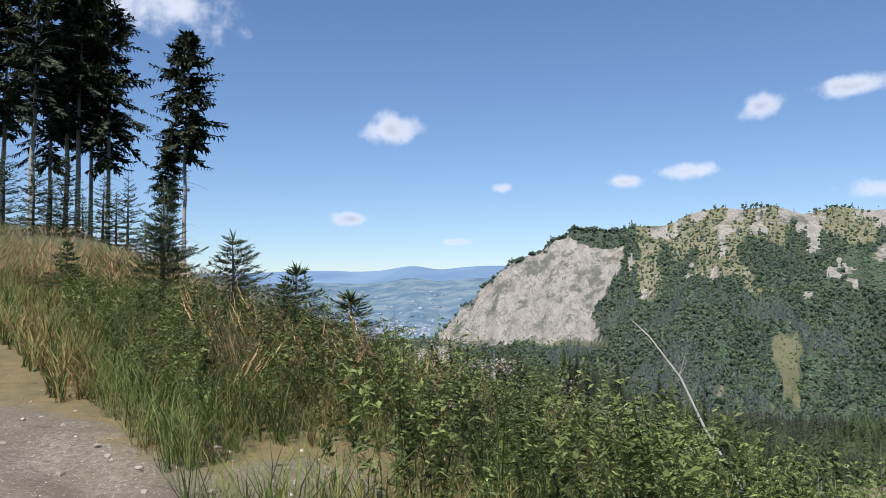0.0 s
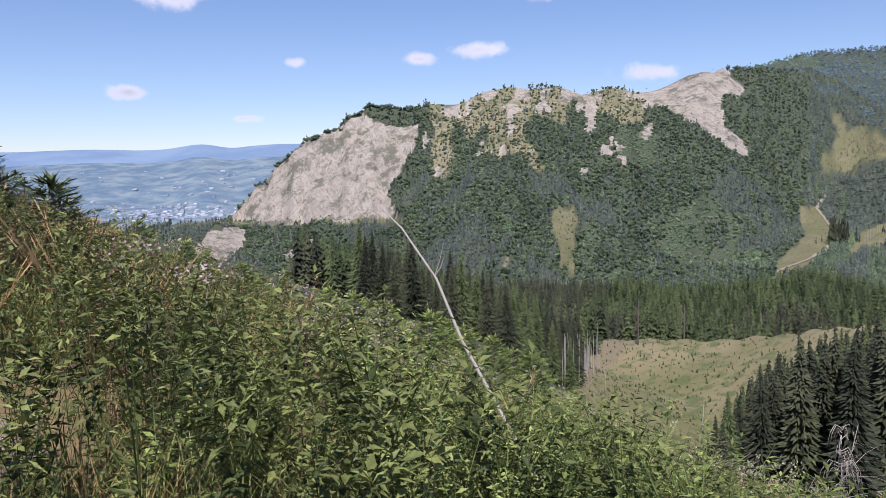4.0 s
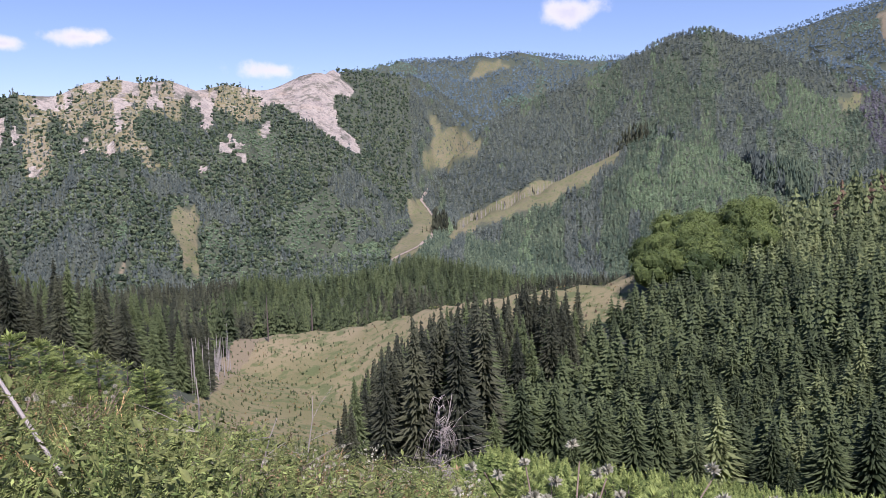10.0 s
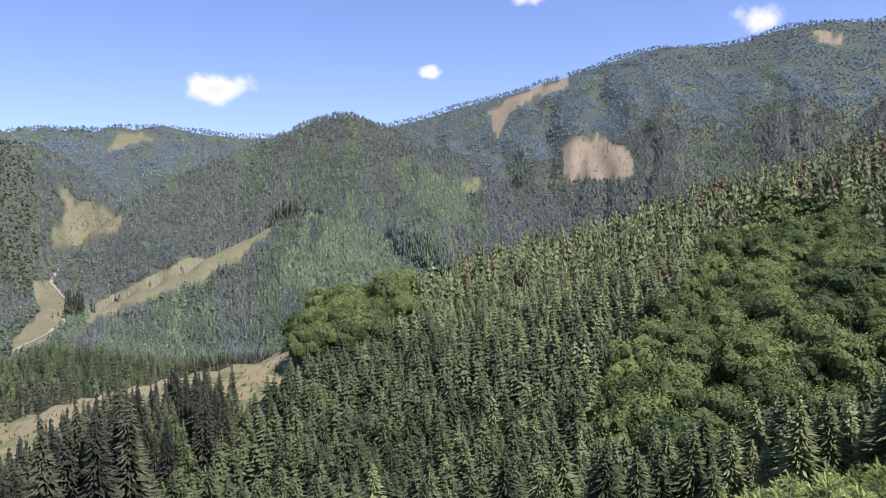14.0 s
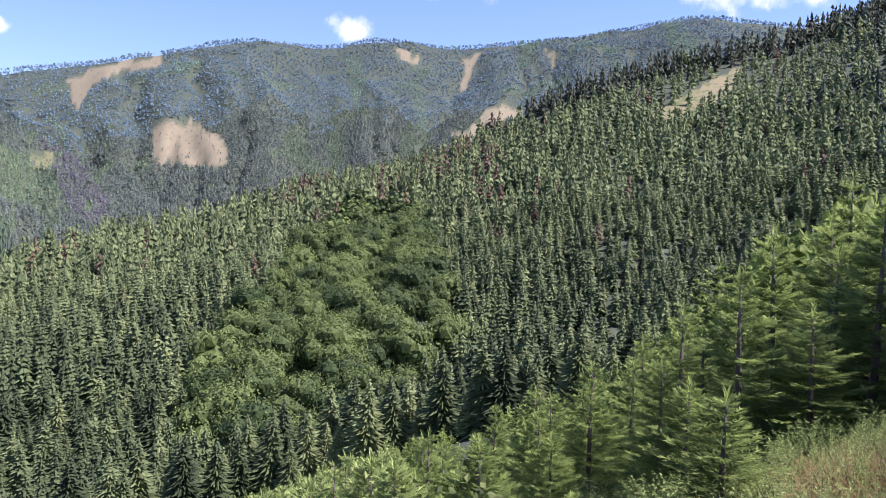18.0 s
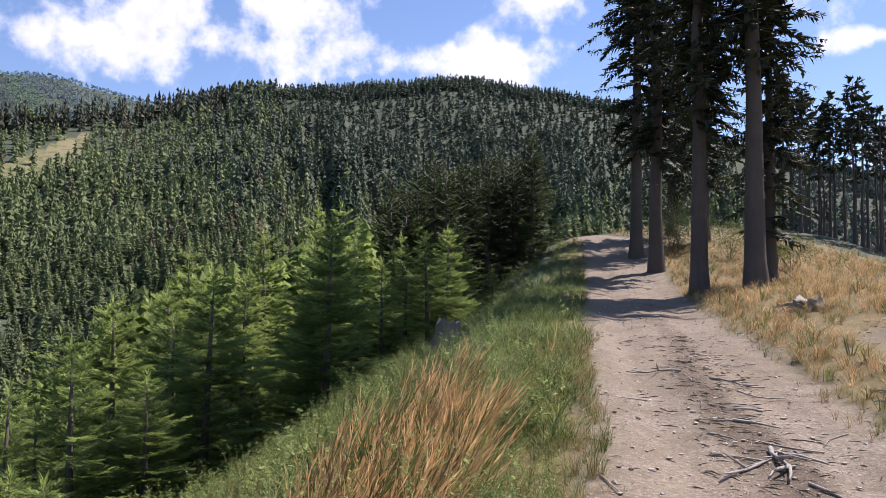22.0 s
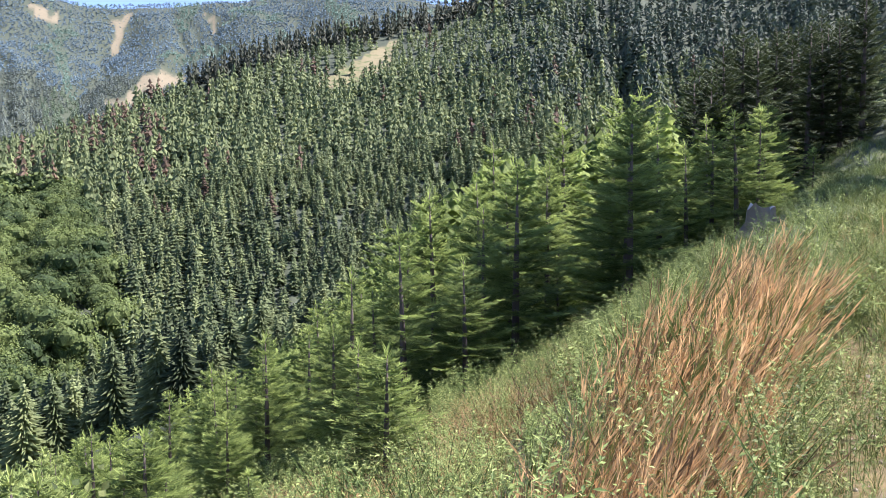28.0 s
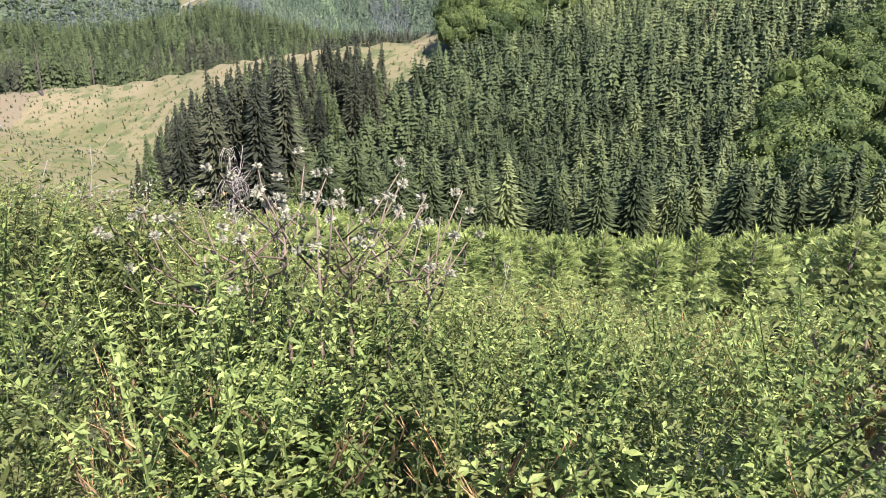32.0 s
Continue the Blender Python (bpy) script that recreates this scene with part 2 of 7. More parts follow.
def road_height(u):
    return np.interp(u, (-400, -120, -70, -25, 0, 6, 16, 28, 44, 60, 90, 150, 400), (30, 12, 6.5, 0.9, 0.0, 0.05, 1.0, 2.0, 5.2, 6.6, 8, 10, 12))


def polar(x, y):
    dx, dy = x - EYE_X, y - EYE_Y
    return np.degrees(np.arctan2(dx, dy)) % 360.0, np.hypot(dx, dy)


def road_coords(x, y):
    """Metres along the track (south) and across it (towards the valley); northwards the track bends away from the valley."""
    dx, dy = x - 1.5, y - 0.2
    u, s = dx * AX + dy * AY, dx * BX + dy * BY
    return u, s, s + 0.045 * np.clip(-u - 2, 0, 40) ** 2 - 0.004 * np.clip(u - 36, 0, 60) ** 2


def near_height(x, y):
    u, s, across = road_coords(x, y)
    zr = road_height(u)
    drop = np.interp(s, (0, 1.0, 2.0, 5, 12, 30, 130, 400, 1000), (0, 0.1, 0.4, 1.8, 5.2, 14.0, 52, 150, 380))
    az, r = polar(x, y)
    gentle = np.interp(az, (0, 20, 32, 45, 60, 80, 100, 200), (0.6, 0.7, 0.78, 0.84, 0.9, 0.97, 1.0, 1.0))
    blend = np.clip((r - 18) / 45, 0, 1)
    drop = drop * (gentle + (1 - gentle) * blend)
    bank_h = np.interp(u, (-90, -40, -12, -4, 4, 10, 20, 35, 60), (0.6, 0.5, 0.5, 0.4, 0.4, 0.7, 1.0, 0.4, 0.1))
    w = -across - ROAD_WIDTH
    bank = np.interp(w, (0, 0.8, 4.0, 9.0, 20, 60, 300), (0, 0.25, 0.7, -0.35, -3.6, -16, -76))
    bank = np.where(bank > 0, bank * bank_h, bank)
    # the knoll north of the lookout
    knoll = 1.9 * np.exp(-((x + 6) / 14) ** 2 - ((y - 34) / 20) ** 2)
    # the slope falls away steeply towards the clearing
    steep = np.interp(az, (38, 46, 57, 65), (0, 1, 1, 0)) * np.interp(r, (22, 60, 120, 200, 290), (0, 4.5, 9, 9, 0))
    # a broad shoulder beside the track, and the hump under the thin stand to the south
    knoll = knoll + 0.55 * np.exp(-((s - 2.6) / 1.7) ** 2) * np.interp(u, (5, 12, 30, 45), (0, 1, 1, 0))
    knoll = knoll + 6.0 * np.exp(-((x + 11) / 14) ** 2 - ((y + 82) / 20) ** 2)
    return zr + knoll - steep + np.where(s > 0, -drop, np.where(w > 0, bank, 0.0))


def height(x, y):
    """The ground's height at arrays of places."""
    x, y = np.asarray(x, float), np.asarray(y, float)
    az, r = polar(x, y)
    z = near_height(x, y)
    far = np.full_like(z, -105.0)
    # the valley floor climbs between the quarry hill and the spur
    floor = np.interp(r, (400, 600, 1200, 2200), (-110, -88, -45, 40))
    far = np.where((az > 40) & (az < 90), np.maximum(far, floor - np.abs(az - 60.5) * r * 0.004), far)
    for name in RIDGES:
        far = np.maximum(far, ridge(name, az, r, x, y))
    rough = fbm(x / 260, y / 260, 3, 5) * np.clip((r - 150) / 900, 0, 1) * 16
    rough += fbm(x / 60, y / 60, 11, 4) * np.clip((r - 60) / 400, 0, 1) * 5
    rough *= np.clip((4300 - r) / 800, 0.15, 1)
    # broken benches of the quarry face and the scree bowl
    face = np.clip((az - 19) / 2, 0, 1) * np.clip((34 - az) / 2, 0, 1) * (r > 930) * (r < 1160)
    rough += face * (fbm(x / 13, y / 13, 111, 4) * 5 + fbm(x / 45, y / 45, 101, 5) * 16 + np.abs(fbm(az / 1.3, r / 300, 105, 4)) * -14)
    z = np.maximum(z, far)
    u, _, s = road_coords(x, y)
    inside = np.clip(1 - np.abs(s + ROAD_WIDTH / 2) / (ROAD_WIDTH / 2), 0, 1) ** 0.3 * (r < 90)
    track = np.exp(-((s + 0.75 + 0.1 * np.sin(u * 0.31)) / 0.28) ** 2) + np.exp(-((s + 2.25 + 0.12 * np.sin(u * 0.27 + 1)) / 0.28) ** 2)
    fine = fbm(x / 1.7, y / 1.7, 21, 4) * 0.09 * np.clip(1.4 - r / 60, 0, 1)
    return z + rough + fine * (1 - 0.5 * inside) - track * 0.065 * (r < 90) + inside * fbm(x / 0.35, y / 0.35, 23, 3) * 0.035


# ---- materials ----
class Nodes:
    """A small builder for one material's nodes."""

    def __init__(self, name):
        self.mat = bpy.data.materials.new(name)
        self.mat.use_nodes = True
        self.tree = self.mat.node_tree
        self.bsdf = self.tree.nodes["Principled BSDF"]
        self.out = self.tree.nodes["Material Output"]

    def add(self, kind, **values):
        n = self.tree.nodes.new("ShaderNode" + kind)
        for key, value in values.items():
            n.inputs[key.replace("_", " ")].default_value = value
        return n

    def link(self, a, b):
        self.tree.links.new(a, b)

    def noise(self, scale, detail=4.0, rough=0.6, coords=None, distortion=0.0):
        n = self.add("TexNoise", Scale=scale, Detail=detail, Roughness=rough, Distortion=distortion)
        self.link(coords if coords else self.position(), n.inputs["Vector"])
        return n.outputs["Fac"]

    def position(self):
        return self.add("NewGeometry").outputs["Position"]

    def object_coords(self):
        return self.add("TexCoord").outputs["Object"]

    def ramp(self, fac, *stops):
        n = self.add("ValToRGB")
        e = n.color_ramp.elements
        while len(e) < len(stops):
            e.new(0.5)
        for el, (p, c) in zip(e, stops):
            el.position, el.color = p, (*c, 1) if len(c) == 3 else c
        self.link(fac, n.inputs["Fac"])
        return n.outputs["Color"]

    def mix(self, fac, a, b, mode="MIX"):
        n = self.tree.nodes.new("ShaderNodeMix")
        n.data_type, n.blend_type = "RGBA", mode
        for socket, value in ((n.inputs[0], fac), (n.inputs[6], a), (n.inputs[7], b)):
            if isinstance(value, (int, float)):
                socket.default_value = value
            elif isinstance(value, tuple):
                socket.default_value = (*value, 1)
            else:
                self.link(value, socket)
        return n.outputs[2]

    def math(self, op, a, b=0.0):
        n = self.tree.nodes.new("ShaderNodeMath")
        n.operation = op
        for socket, value in zip(n.inputs, (a, b)):
            if isinstance(value, (int, float)):
                socket.default_value = value
            else:
                self.link(value, socket)
        return n.outputs[0]

    def attribute(self, name, out="Fac"):
        n = self.add("Attribute")
        n.attribute_name = name
        return n.outputs[out]

    def finish(self, color, rough=0.85, bump=None, strength=0.3, distance=0.02, specular=0.3, leaf=0.0):
        self.bsdf.inputs["Specular IOR Level"].default_value = specular
        if isinstance(color, tuple):
            self.bsdf.inputs["Base Color"].default_value = (*color, 1)
        else:
            self.link(color, self.bsdf.inputs["Base Color"])
        self.bsdf.inputs["Roughness"].default_value = rough
        if bump is not None:
            b = self.add("Bump", Strength=strength, Distance=distance)
            self.link(bump, b.inputs["Height"])
            self.link(b.outputs[0], self.bsdf.inputs["Normal"])
        if leaf:
            # light that passes through the leaf
            t = self.add("BsdfTranslucent")
            m = self.add("MixShader", Fac=leaf)
            if isinstance(color, tuple):
                t.inputs["Color"].default_value = (*color, 1)
            else:
                self.link(color, t.inputs["Color"])
            self.link(self.bsdf.outputs[0], m.inputs[1])
            self.link(t.outputs[0], m.inputs[2])
            self.link(m.outputs[0], self.out.inputs["Surface"])
        return self.mat


def foliage(name, dark, light, extra=None, scale=0.4, leaf=0.18, rough=0.7):
    """Leaves or needles: two greens by the plant's tint, inner shade included, and by patches, and now and then a third
    colour.
    """
    n = Nodes(name)
    tint = n.attribute("tint")
    patch = n.noise(scale, 3.0)
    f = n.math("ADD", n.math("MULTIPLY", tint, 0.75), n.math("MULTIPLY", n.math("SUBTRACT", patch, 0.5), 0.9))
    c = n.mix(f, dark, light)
    n.tree.nodes[c.node.name].clamp_factor = True
    grain = n.ramp(n.noise(max(scale * 9, 0.35) if scale > 0.01 else scale * 9, 5.0, 0.75), (0.34, (0.62, 0.62, 0.62)), (0.66, (1.3, 1.3, 1.3)))
    c = n.mix(1.0, c, grain, "MULTIPLY")
    if extra:
        c = n.mix(n.ramp(tint, (extra[1] - 0.02, (0, 0, 0)), (extra[1] + 0.02, (1, 1, 1))), c, extra[0])
    return n.finish(c, rough, leaf=leaf, specular=0.15)


M_SPRUCE = foliage("spruce_needles", (0.038, 0.054, 0.023), (0.13, 0.166, 0.063), leaf=0.15)
M_SPRUCE_YOUNG = foliage("young_spruce_needles", (0.088, 0.13, 0.033), (0.41, 0.5, 0.13), scale=0.9, leaf=0.5)
M_FRESH = foliage("fresh_sapling_needles", (0.0918, 0.135, 0.034), (0.3672, 0.43, 0.125), scale=0.9, leaf=0.25)
M_SPRUCE_DARK = foliage("old_spruce_needles", (0.028, 0.034, 0.02), (0.1, 0.108, 0.055), leaf=0.06)
M_PLANTATION = foliage("plantation_needles", (0.091, 0.12, 0.05), (0.258, 0.3, 0.118), ((0.2, 0.12, 0.07), 1.3), scale=0.05, leaf=0.3)
# far and ridge needles: aerial haze put into the colour, bluer and paler
M_FAR_SPRUCE_HAZED = foliage("hazed_far_spruce_needles", (0.073, 0.095, 0.08), (0.156, 0.182, 0.13), scale=0.012, leaf=0.15)
M_RIDGE_SPRUCE_HAZED = foliage("hazed_ridge_spruce_needles", (0.09, 0.138, 0.16), (0.132, 0.188, 0.204), scale=0.008, leaf=0.1)
M_GREY_SPRUCE = foliage("grey_dying_needles", (0.085, 0.085, 0.09), (0.14, 0.138, 0.14), scale=0.012, leaf=0.05)
M_BROADLEAF = foliage("broadleaf_leaves", (0.04, 0.064, 0.02), (0.165, 0.208, 0.056), ((0.22, 0.2, 0.06), 1.5), scale=0.12, leaf=0.18)
M_FAR_BROADLEAF = foliage("far_broadleaf_leaves", (0.052, 0.078, 0.045), (0.172, 0.212, 0.1), scale=0.012, leaf=0.15)
# spur and ridge leaves with the same haze mixed into the greens
M_SPUR_LEAFY_HAZED = foliage("hazed_spur_broadleaf_leaves", (0.0648, 0.098, 0.062), (0.162, 0.205, 0.11), scale=0.012, leaf=0.15)
M_RIDGE_LEAFY_HAZED = foliage("hazed_ridge_broadleaf_leaves", (0.105, 0.17, 0.13), (0.155, 0.235, 0.165), scale=0.008, leaf=0.1)
M_BRIGHT = foliage("bright_sapling_leaves", (0.092, 0.14, 0.075), (0.205, 0.27, 0.13), scale=0.02, leaf=0.15)
M_BROWN = foliage("brown_dying_needles", (0.1, 0.07, 0.045), (0.2, 0.14, 0.08), scale=0.2, leaf=0.2)
# darker copy of the plantation needles: the hill's shade put into the colour
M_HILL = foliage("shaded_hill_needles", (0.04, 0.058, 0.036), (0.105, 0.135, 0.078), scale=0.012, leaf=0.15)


def bark_material(name, a, b, scale=6.0):
    n = Nodes(name)
    p = n.object_coords()
    m = n.add("Mapping")
    m.inputs["Scale"].default_value = (1, 1, 0.22)
    n.link(p, m.inputs["Vector"])
    f = n.noise(scale, 6.0, 0.65, m.outputs[0])
    g = n.noise(1.1, 3.0, 0.5, p)
    c = n.mix(n.math("MULTIPLY", n.math("ADD", f, g), 0.5), a, b)
    return n.finish(c, 0.92, f, 0.8, 0.03, 0.15)


M_BARK = bark_material("spruce_bark", (0.04, 0.032, 0.027), (0.17, 0.14, 0.118))
M_BARK_PALE = bark_material("pale_dead_bark", (0.16, 0.145, 0.125), (0.5, 0.47, 0.43))
M_DEADWOOD = bark_material("bleached_dead_wood", (0.2, 0.175, 0.145), (0.47, 0.43, 0.375), 14.0)


def ground_material():
    n = Nodes("ridge_ground")
    pos = n.position()
    fine, mid, wide = n.noise(3.0, 8.0, 0.7, pos), n.noise(0.16, 6.0, 0.65, pos), n.noise(0.02, 5.0, 0.6, pos)
    tiny = n.noise(22.0, 4.0, 0.7, pos)
    cover = n.add("Attribute")
    cover.attribute_name = "cover"
    more = n.add("Attribute")
    more.attribute_name = "cover_more"
    s1, s2 = n.add("SeparateColor"), n.add("SeparateColor")
    n.link(cover.outputs["Color"], s1.inputs[0])
    n.link(more.outputs["Color"], s2.inputs[0])

    def ragged(mask, soft=0.22, by=mid):
        k = n.math("ADD", mask, n.math("MULTIPLY", n.math("SUBTRACT", by, 0.5), 0.9))
        return n.ramp(k, (0.5 - soft, (0, 0, 0)), (0.5 + soft, (1, 1, 1)))

    floor = n.mix(mid, (0.042, 0.058, 0.04), (0.075, 0.095, 0.055))
    floor = n.mix(n.math("MULTIPLY", fine, 0.3), floor, (0.1, 0.08, 0.05))
    meadow = n.mix(n.ramp(wide, (0.35, (0, 0, 0)), (0.65, (1, 1, 1))), (0.145, 0.14, 0.06), (0.226, 0.192, 0.104))
    meadow = n.mix(n.math("MULTIPLY", n.ramp(fine, (0.45, (0, 0, 0)), (0.8, (1, 1, 1))), 0.5), meadow, (0.22, 0.18, 0.1))
    meadow = n.mix(n.math("MULTIPLY", n.ramp(mid, (0.5, (0, 0, 0)), (0.6, (1, 1, 1))), 0.85), meadow, (0.085, 0.11, 0.04))
    tilt = n.add("Mapping")
    tilt.inputs["Rotation"].default_value = (0.5, 0.35, 0.4)
    tilt.inputs["Scale"].default_value = (0.11, 0.035, 0.022)
    n.link(pos, tilt.inputs["Vector"])
    beds = n.noise(1.0, 9.0, 0.72, tilt.outputs[0], 0.6)
    rock = n.ramp(beds, (0.3, (0.08, 0.076, 0.066)), (0.38, (0.29, 0.275, 0.225)), (0.44, (0.14, 0.13, 0.112)), (0.5, (0.42, 0.4, 0.32)), (0.57, (0.24, 0.222, 0.178)), (0.64, (0.4, 0.355, 0.255)), (0.74, (0.13, 0.12, 0.1)))
    rock = n.mix(n.ramp(n.noise(0.045, 9.0, 0.8, pos), (0.4, (0.7, 0.7, 0.7)), (0.5, (0, 0, 0))), rock, (0.17, 0.155, 0.145))
    rock = n.mix(0.1, rock, (0.3, 0.275, 0.235))
    rock = n.mix(0.3, rock, (0.43, 0.37, 0.285))
    rock = n.mix(n.ramp(n.noise(0.016, 4.0, 0.6, pos), (0.57, (0, 0, 0)), (0.7, (0.6, 0.6, 0.6))), rock, (0.37, 0.29, 0.19))
    fall = n.add("Mapping")
    fall.inputs["Scale"].default_value = (0.09, 0.09, 0.012)
    n.link(pos, fall.inputs["Vector"])
    rock = n.mix(n.ramp(n.noise(1.0, 7.0, 0.7, fall.outputs[0], 0.4), (0.42, (0, 0, 0)), (0.6, (0.55, 0.55, 0.55))), rock, (0.46, 0.4, 0.31))
    crack = n.add("Mapping")
    crack.inputs["Scale"].default_value = (0.2, 0.2, 0.03)
    n.link(pos, crack.inputs["Vector"])
    rock = n.mix(n.ramp(n.noise(1.0, 8.0, 0.75, crack.outputs[0], 0.6), (0.38, (0.85, 0.85, 0.85)), (0.47, (0, 0, 0))), rock, (0.15, 0.135, 0.11))
    rock = n.mix(n.ramp(n.noise(0.03, 8.0, 0.75, pos), (0.51, (0, 0, 0)), (0.58, (0.85, 0.85, 0.85))), rock, (0.125, 0.125, 0.09))
    soil = n.mix(fine, (0.14, 0.118, 0.072), (0.235, 0.2, 0.122))
    gravel = n.mix(n.ramp(tiny, (0.35, (0, 0, 0)), (0.7, (1, 1, 1))), (0.115, 0.094, 0.068), (0.34, 0.283, 0.212))
    gravel = n.mix(n.ramp(mid, (0.4, (0, 0, 0)), (0.75, (1, 1, 1))), gravel, (0.21, 0.16, 0.105))
    gravel = n.mix(n.ramp(n.noise(0.9, 8.0, 0.75, pos, 0.5), (0.44, (0, 0, 0)), (0.6, (0.75, 0.75, 0.75))), gravel, (0.14, 0.11, 0.072))
    litter = n.math("SUBTRACT", 1.0, cover.outputs["Alpha"])
    litter = n.math("ADD", litter, n.math("MULTIPLY", n.math("SUBTRACT", n.noise(3.5, 8.0, 0.8, pos), 0.5), 1.6))
    gravel = n.mix(n.ramp(litter, (0.35, (0, 0, 0)), (0.85, (0.85, 0.85, 0.85))), gravel, (0.085, 0.062, 0.042))
    gravel = n.mix(n.ramp(n.noise(48.0, 3.0, 0.6, pos), (0.6, (0, 0, 0)), (0.68, (0.8, 0.8, 0.8))), gravel, (0.46, 0.4, 0.32))
    grass = n.mix(fine, (0.07, 0.085, 0.03), (0.17, 0.17, 0.06))
    straw = n.mix(fine, (0.125, 0.097, 0.042), (0.26, 0.19, 0.088))
    c = n.mix(ragged(s1.outputs[2]), floor, meadow)
    c = n.mix(ragged(s2.outputs[2], 0.12, n.noise(1.3, 7.0, 0.75, pos)), c, grass)
    c = n.mix(ragged(s2.outputs[1], 0.3, fine), c, straw)
    c = n.mix(ragged(s2.outputs[0]), c, soil)
    c = n.mix(ragged(s1.outputs[1], 0.12), c, rock)
    c = n.mix(ragged(s1.outputs[0], 0.08, n.noise(2.2, 8.0, 0.8, pos)), c, gravel)
    bump = n.math("ADD", n.math("MULTIPLY", tiny, 0.35), fine)
    rock_bump = n.math("MULTIPLY", n.noise(0.12, 9.0, 0.75, pos), n.math("MULTIPLY", s1.outputs[1], 160.0))
    return n.finish(c, 0.95, n.math("ADD", bump, rock_bump), 0.7, 0.06, 0.15)


M_GROUND = ground_material()

# ---- cover of the land: outlines by bearing and elevation from the lookout, nearest and farthest distance ----
ROCK = [
    ([(19.6, -3.0), (22.4, 0.7), (25, 2.4), (27.4, 3.7), (29, 4.7), (30.6, 3.6), (33.2, 3.6), (33.0, 1.9), (31.6, 0.3), (30.8, -1.3), (31.5, -3.1), (23.2, -3.3)], 900, 1300),
    ([(47.4, 6.9), (49.1, 5.2), (53.5, 2.5), (56.2, 0.6), (55.8, 1.9), (54.6, 3.1), (54.4, 5.0), (56.0, 4.9), (54.6, 7.2), (50, 6.9)], 900, 1800),
    ([(17.1, -4.8), (18.5, -3.6), (20.6, -3.6), (20.4, -5.0), (18.7, -6.5), (17.3, -5.6)], 500, 1100),
    ([(23.0, -5.6), (25.1, -4.3), (25.9, -4.8), (24.2, -6.3)], 500, 1100),
]
MEADOW = [
    ([(43.2, -2.6), (44.3, -2.4), (44.7, -4.0), (44.3, -5.6), (44.5, -7.9), (43.8, -7.8), (43.6, -5.2), (43.0, -4.2)], 500, 1100),
    ([(59.2, -2.3), (60.7, -2.4), (62.0, -4.0), (61.7, -5.7), (59.5, -6.8), (57.7, -7.5), (58.2, -6.0), (59.5, -4.4)], 500, 1400),
    ([(75.6, 1.6), (74.6, 1.2), (69.0, -1.5), (63.3, -4.1), (62.8, -5.7), (66, -4.6), (70.6, -2.9), (74.0, -0.8)], 700, 1100),
    ([(61.5, 3.8), (63.2, 2.8), (65.2, 1.5), (64.6, 0.2), (61.0, -0.9), (60.8, 0.5), (62.2, 1.9)], 900, 2200),
    ([(44.0, -15.8), (46.4, -12.8), (46.9, -11.3), (49.7, -11.5), (53.0, -11.4), (58.1, -10.7), (64.0, -9.5), (69.0, -8.9), (76.2, -8.0), (76, -10.5), (72.5, -13.5), (68, -15.5), (63.0, -18.5), (61.0, -24), (58.0, -30), (40.0, -30), (40.0, -17.0)], 45, 380),
    ([(131.4, 7.5), (133.1, 8.7), (136.1, 10.4), (138.0, 11.1), (136.6, 8.7), (133.7, 7.5)], 380, 560),
    ([(64.0, 5.8), (65.0, 7.4), (68.4, 7.1), (65.8, 6.4)], 1500, 2400),
    ([(89.0, 3.8), (90.6, 3.9), (90.8, 2.8), (89.4, 2.6)], 900, 2200),
    ([(15.5, -2.6), (32, -3.0), (32, -3.5), (15.5, -3.3)], 850, 1050),
]
SOIL = [
    ([(96.5, 6.3), (99.0, 6.4), (101.2, 5.5), (101.4, 3.4), (99, 3.1), (96.6, 3.3)], 1000, 2300),
    ([(91.2, 8.6), (94, 9.9), (96.9, 10.9), (97.3, 10.1), (94.5, 9.2), (92.7, 8.3), (91.7, 6.5)], 1000, 2300),
    ([(113.2, 12.4), (115.5, 11.7), (114.8, 11.1), (113.7, 11.4)], 1500, 2300),
    ([(118.0, 11.9), (119.7, 12.3), (119.2, 11.4), (118.3, 9.3), (118.0, 9.4), (118.5, 11.4)], 1500, 2300),
    ([(124.0, 12.4), (125.6, 12.4), (125.0, 11.0)], 1500, 2300),
    ([(117.4, 6.0), (121.3, 8.7), (122.7, 8.2), (119.9, 6.4)], 480, 2200),
    ([(44.4, -14.8), (46.2, -12.6), (47.5, -11.2), (50.5, -11.5), (48.5, -12.4), (46.6, -14.4), (44.6, -15.8)], 200, 400),
    ([(39.0, -6), (39.8, -6), (39.6, -7), (39, -7)], 500, 1000),
]
SAPLINGS = [
    ([(53.6, -1.6), (55.5, -3.6), (58.1, -6.8), (52.2, -6.8), (49.5, -5.7), (51.4, -3.0)], 500, 1100),
    ([(45.0, -3.5), (48, -5), (48.5, -8.5), (44.8, -8.5)], 500, 1100),
    ([(78.0, 2.6), (81.0, 1.4), (85.5, -2.4), (84, -5.0), (79, -4.5), (75, -3.4), (75.5, -1.6), (77.6, 0.6)], 700, 1100),
    ([(85, 5.5), (89.5, 3.0), (90, -0.5), (86.5, 1.2), (83.5, 4.6)], 900, 1600),
    ([(48, 3.0), (51, 2.5), (50, 0.2), (46, 0.6)], 900, 1400),
]
BROADLEAF = [
    ([(99.3, -19), (100.4, -12.9), (103.5, -7.3), (105.6, -4.6), (110.6, 0.8), (115.8, -0.1), (117.3, -5.5), (118.9, -9.0), (114.4, -15.3), (106.7, -19)], 80, 420),
    ([(76.6, -7.6), (78.2, -3.9), (84.0, -3.3), (85.6, -6.9), (80.1, -9.6), (77, -10)], 150, 400),
    ([(134, 10.8), (137, 11.8), (140, 12.6), (142, 14), (138, 13.2), (133, 12.2)], 450, 560),
]
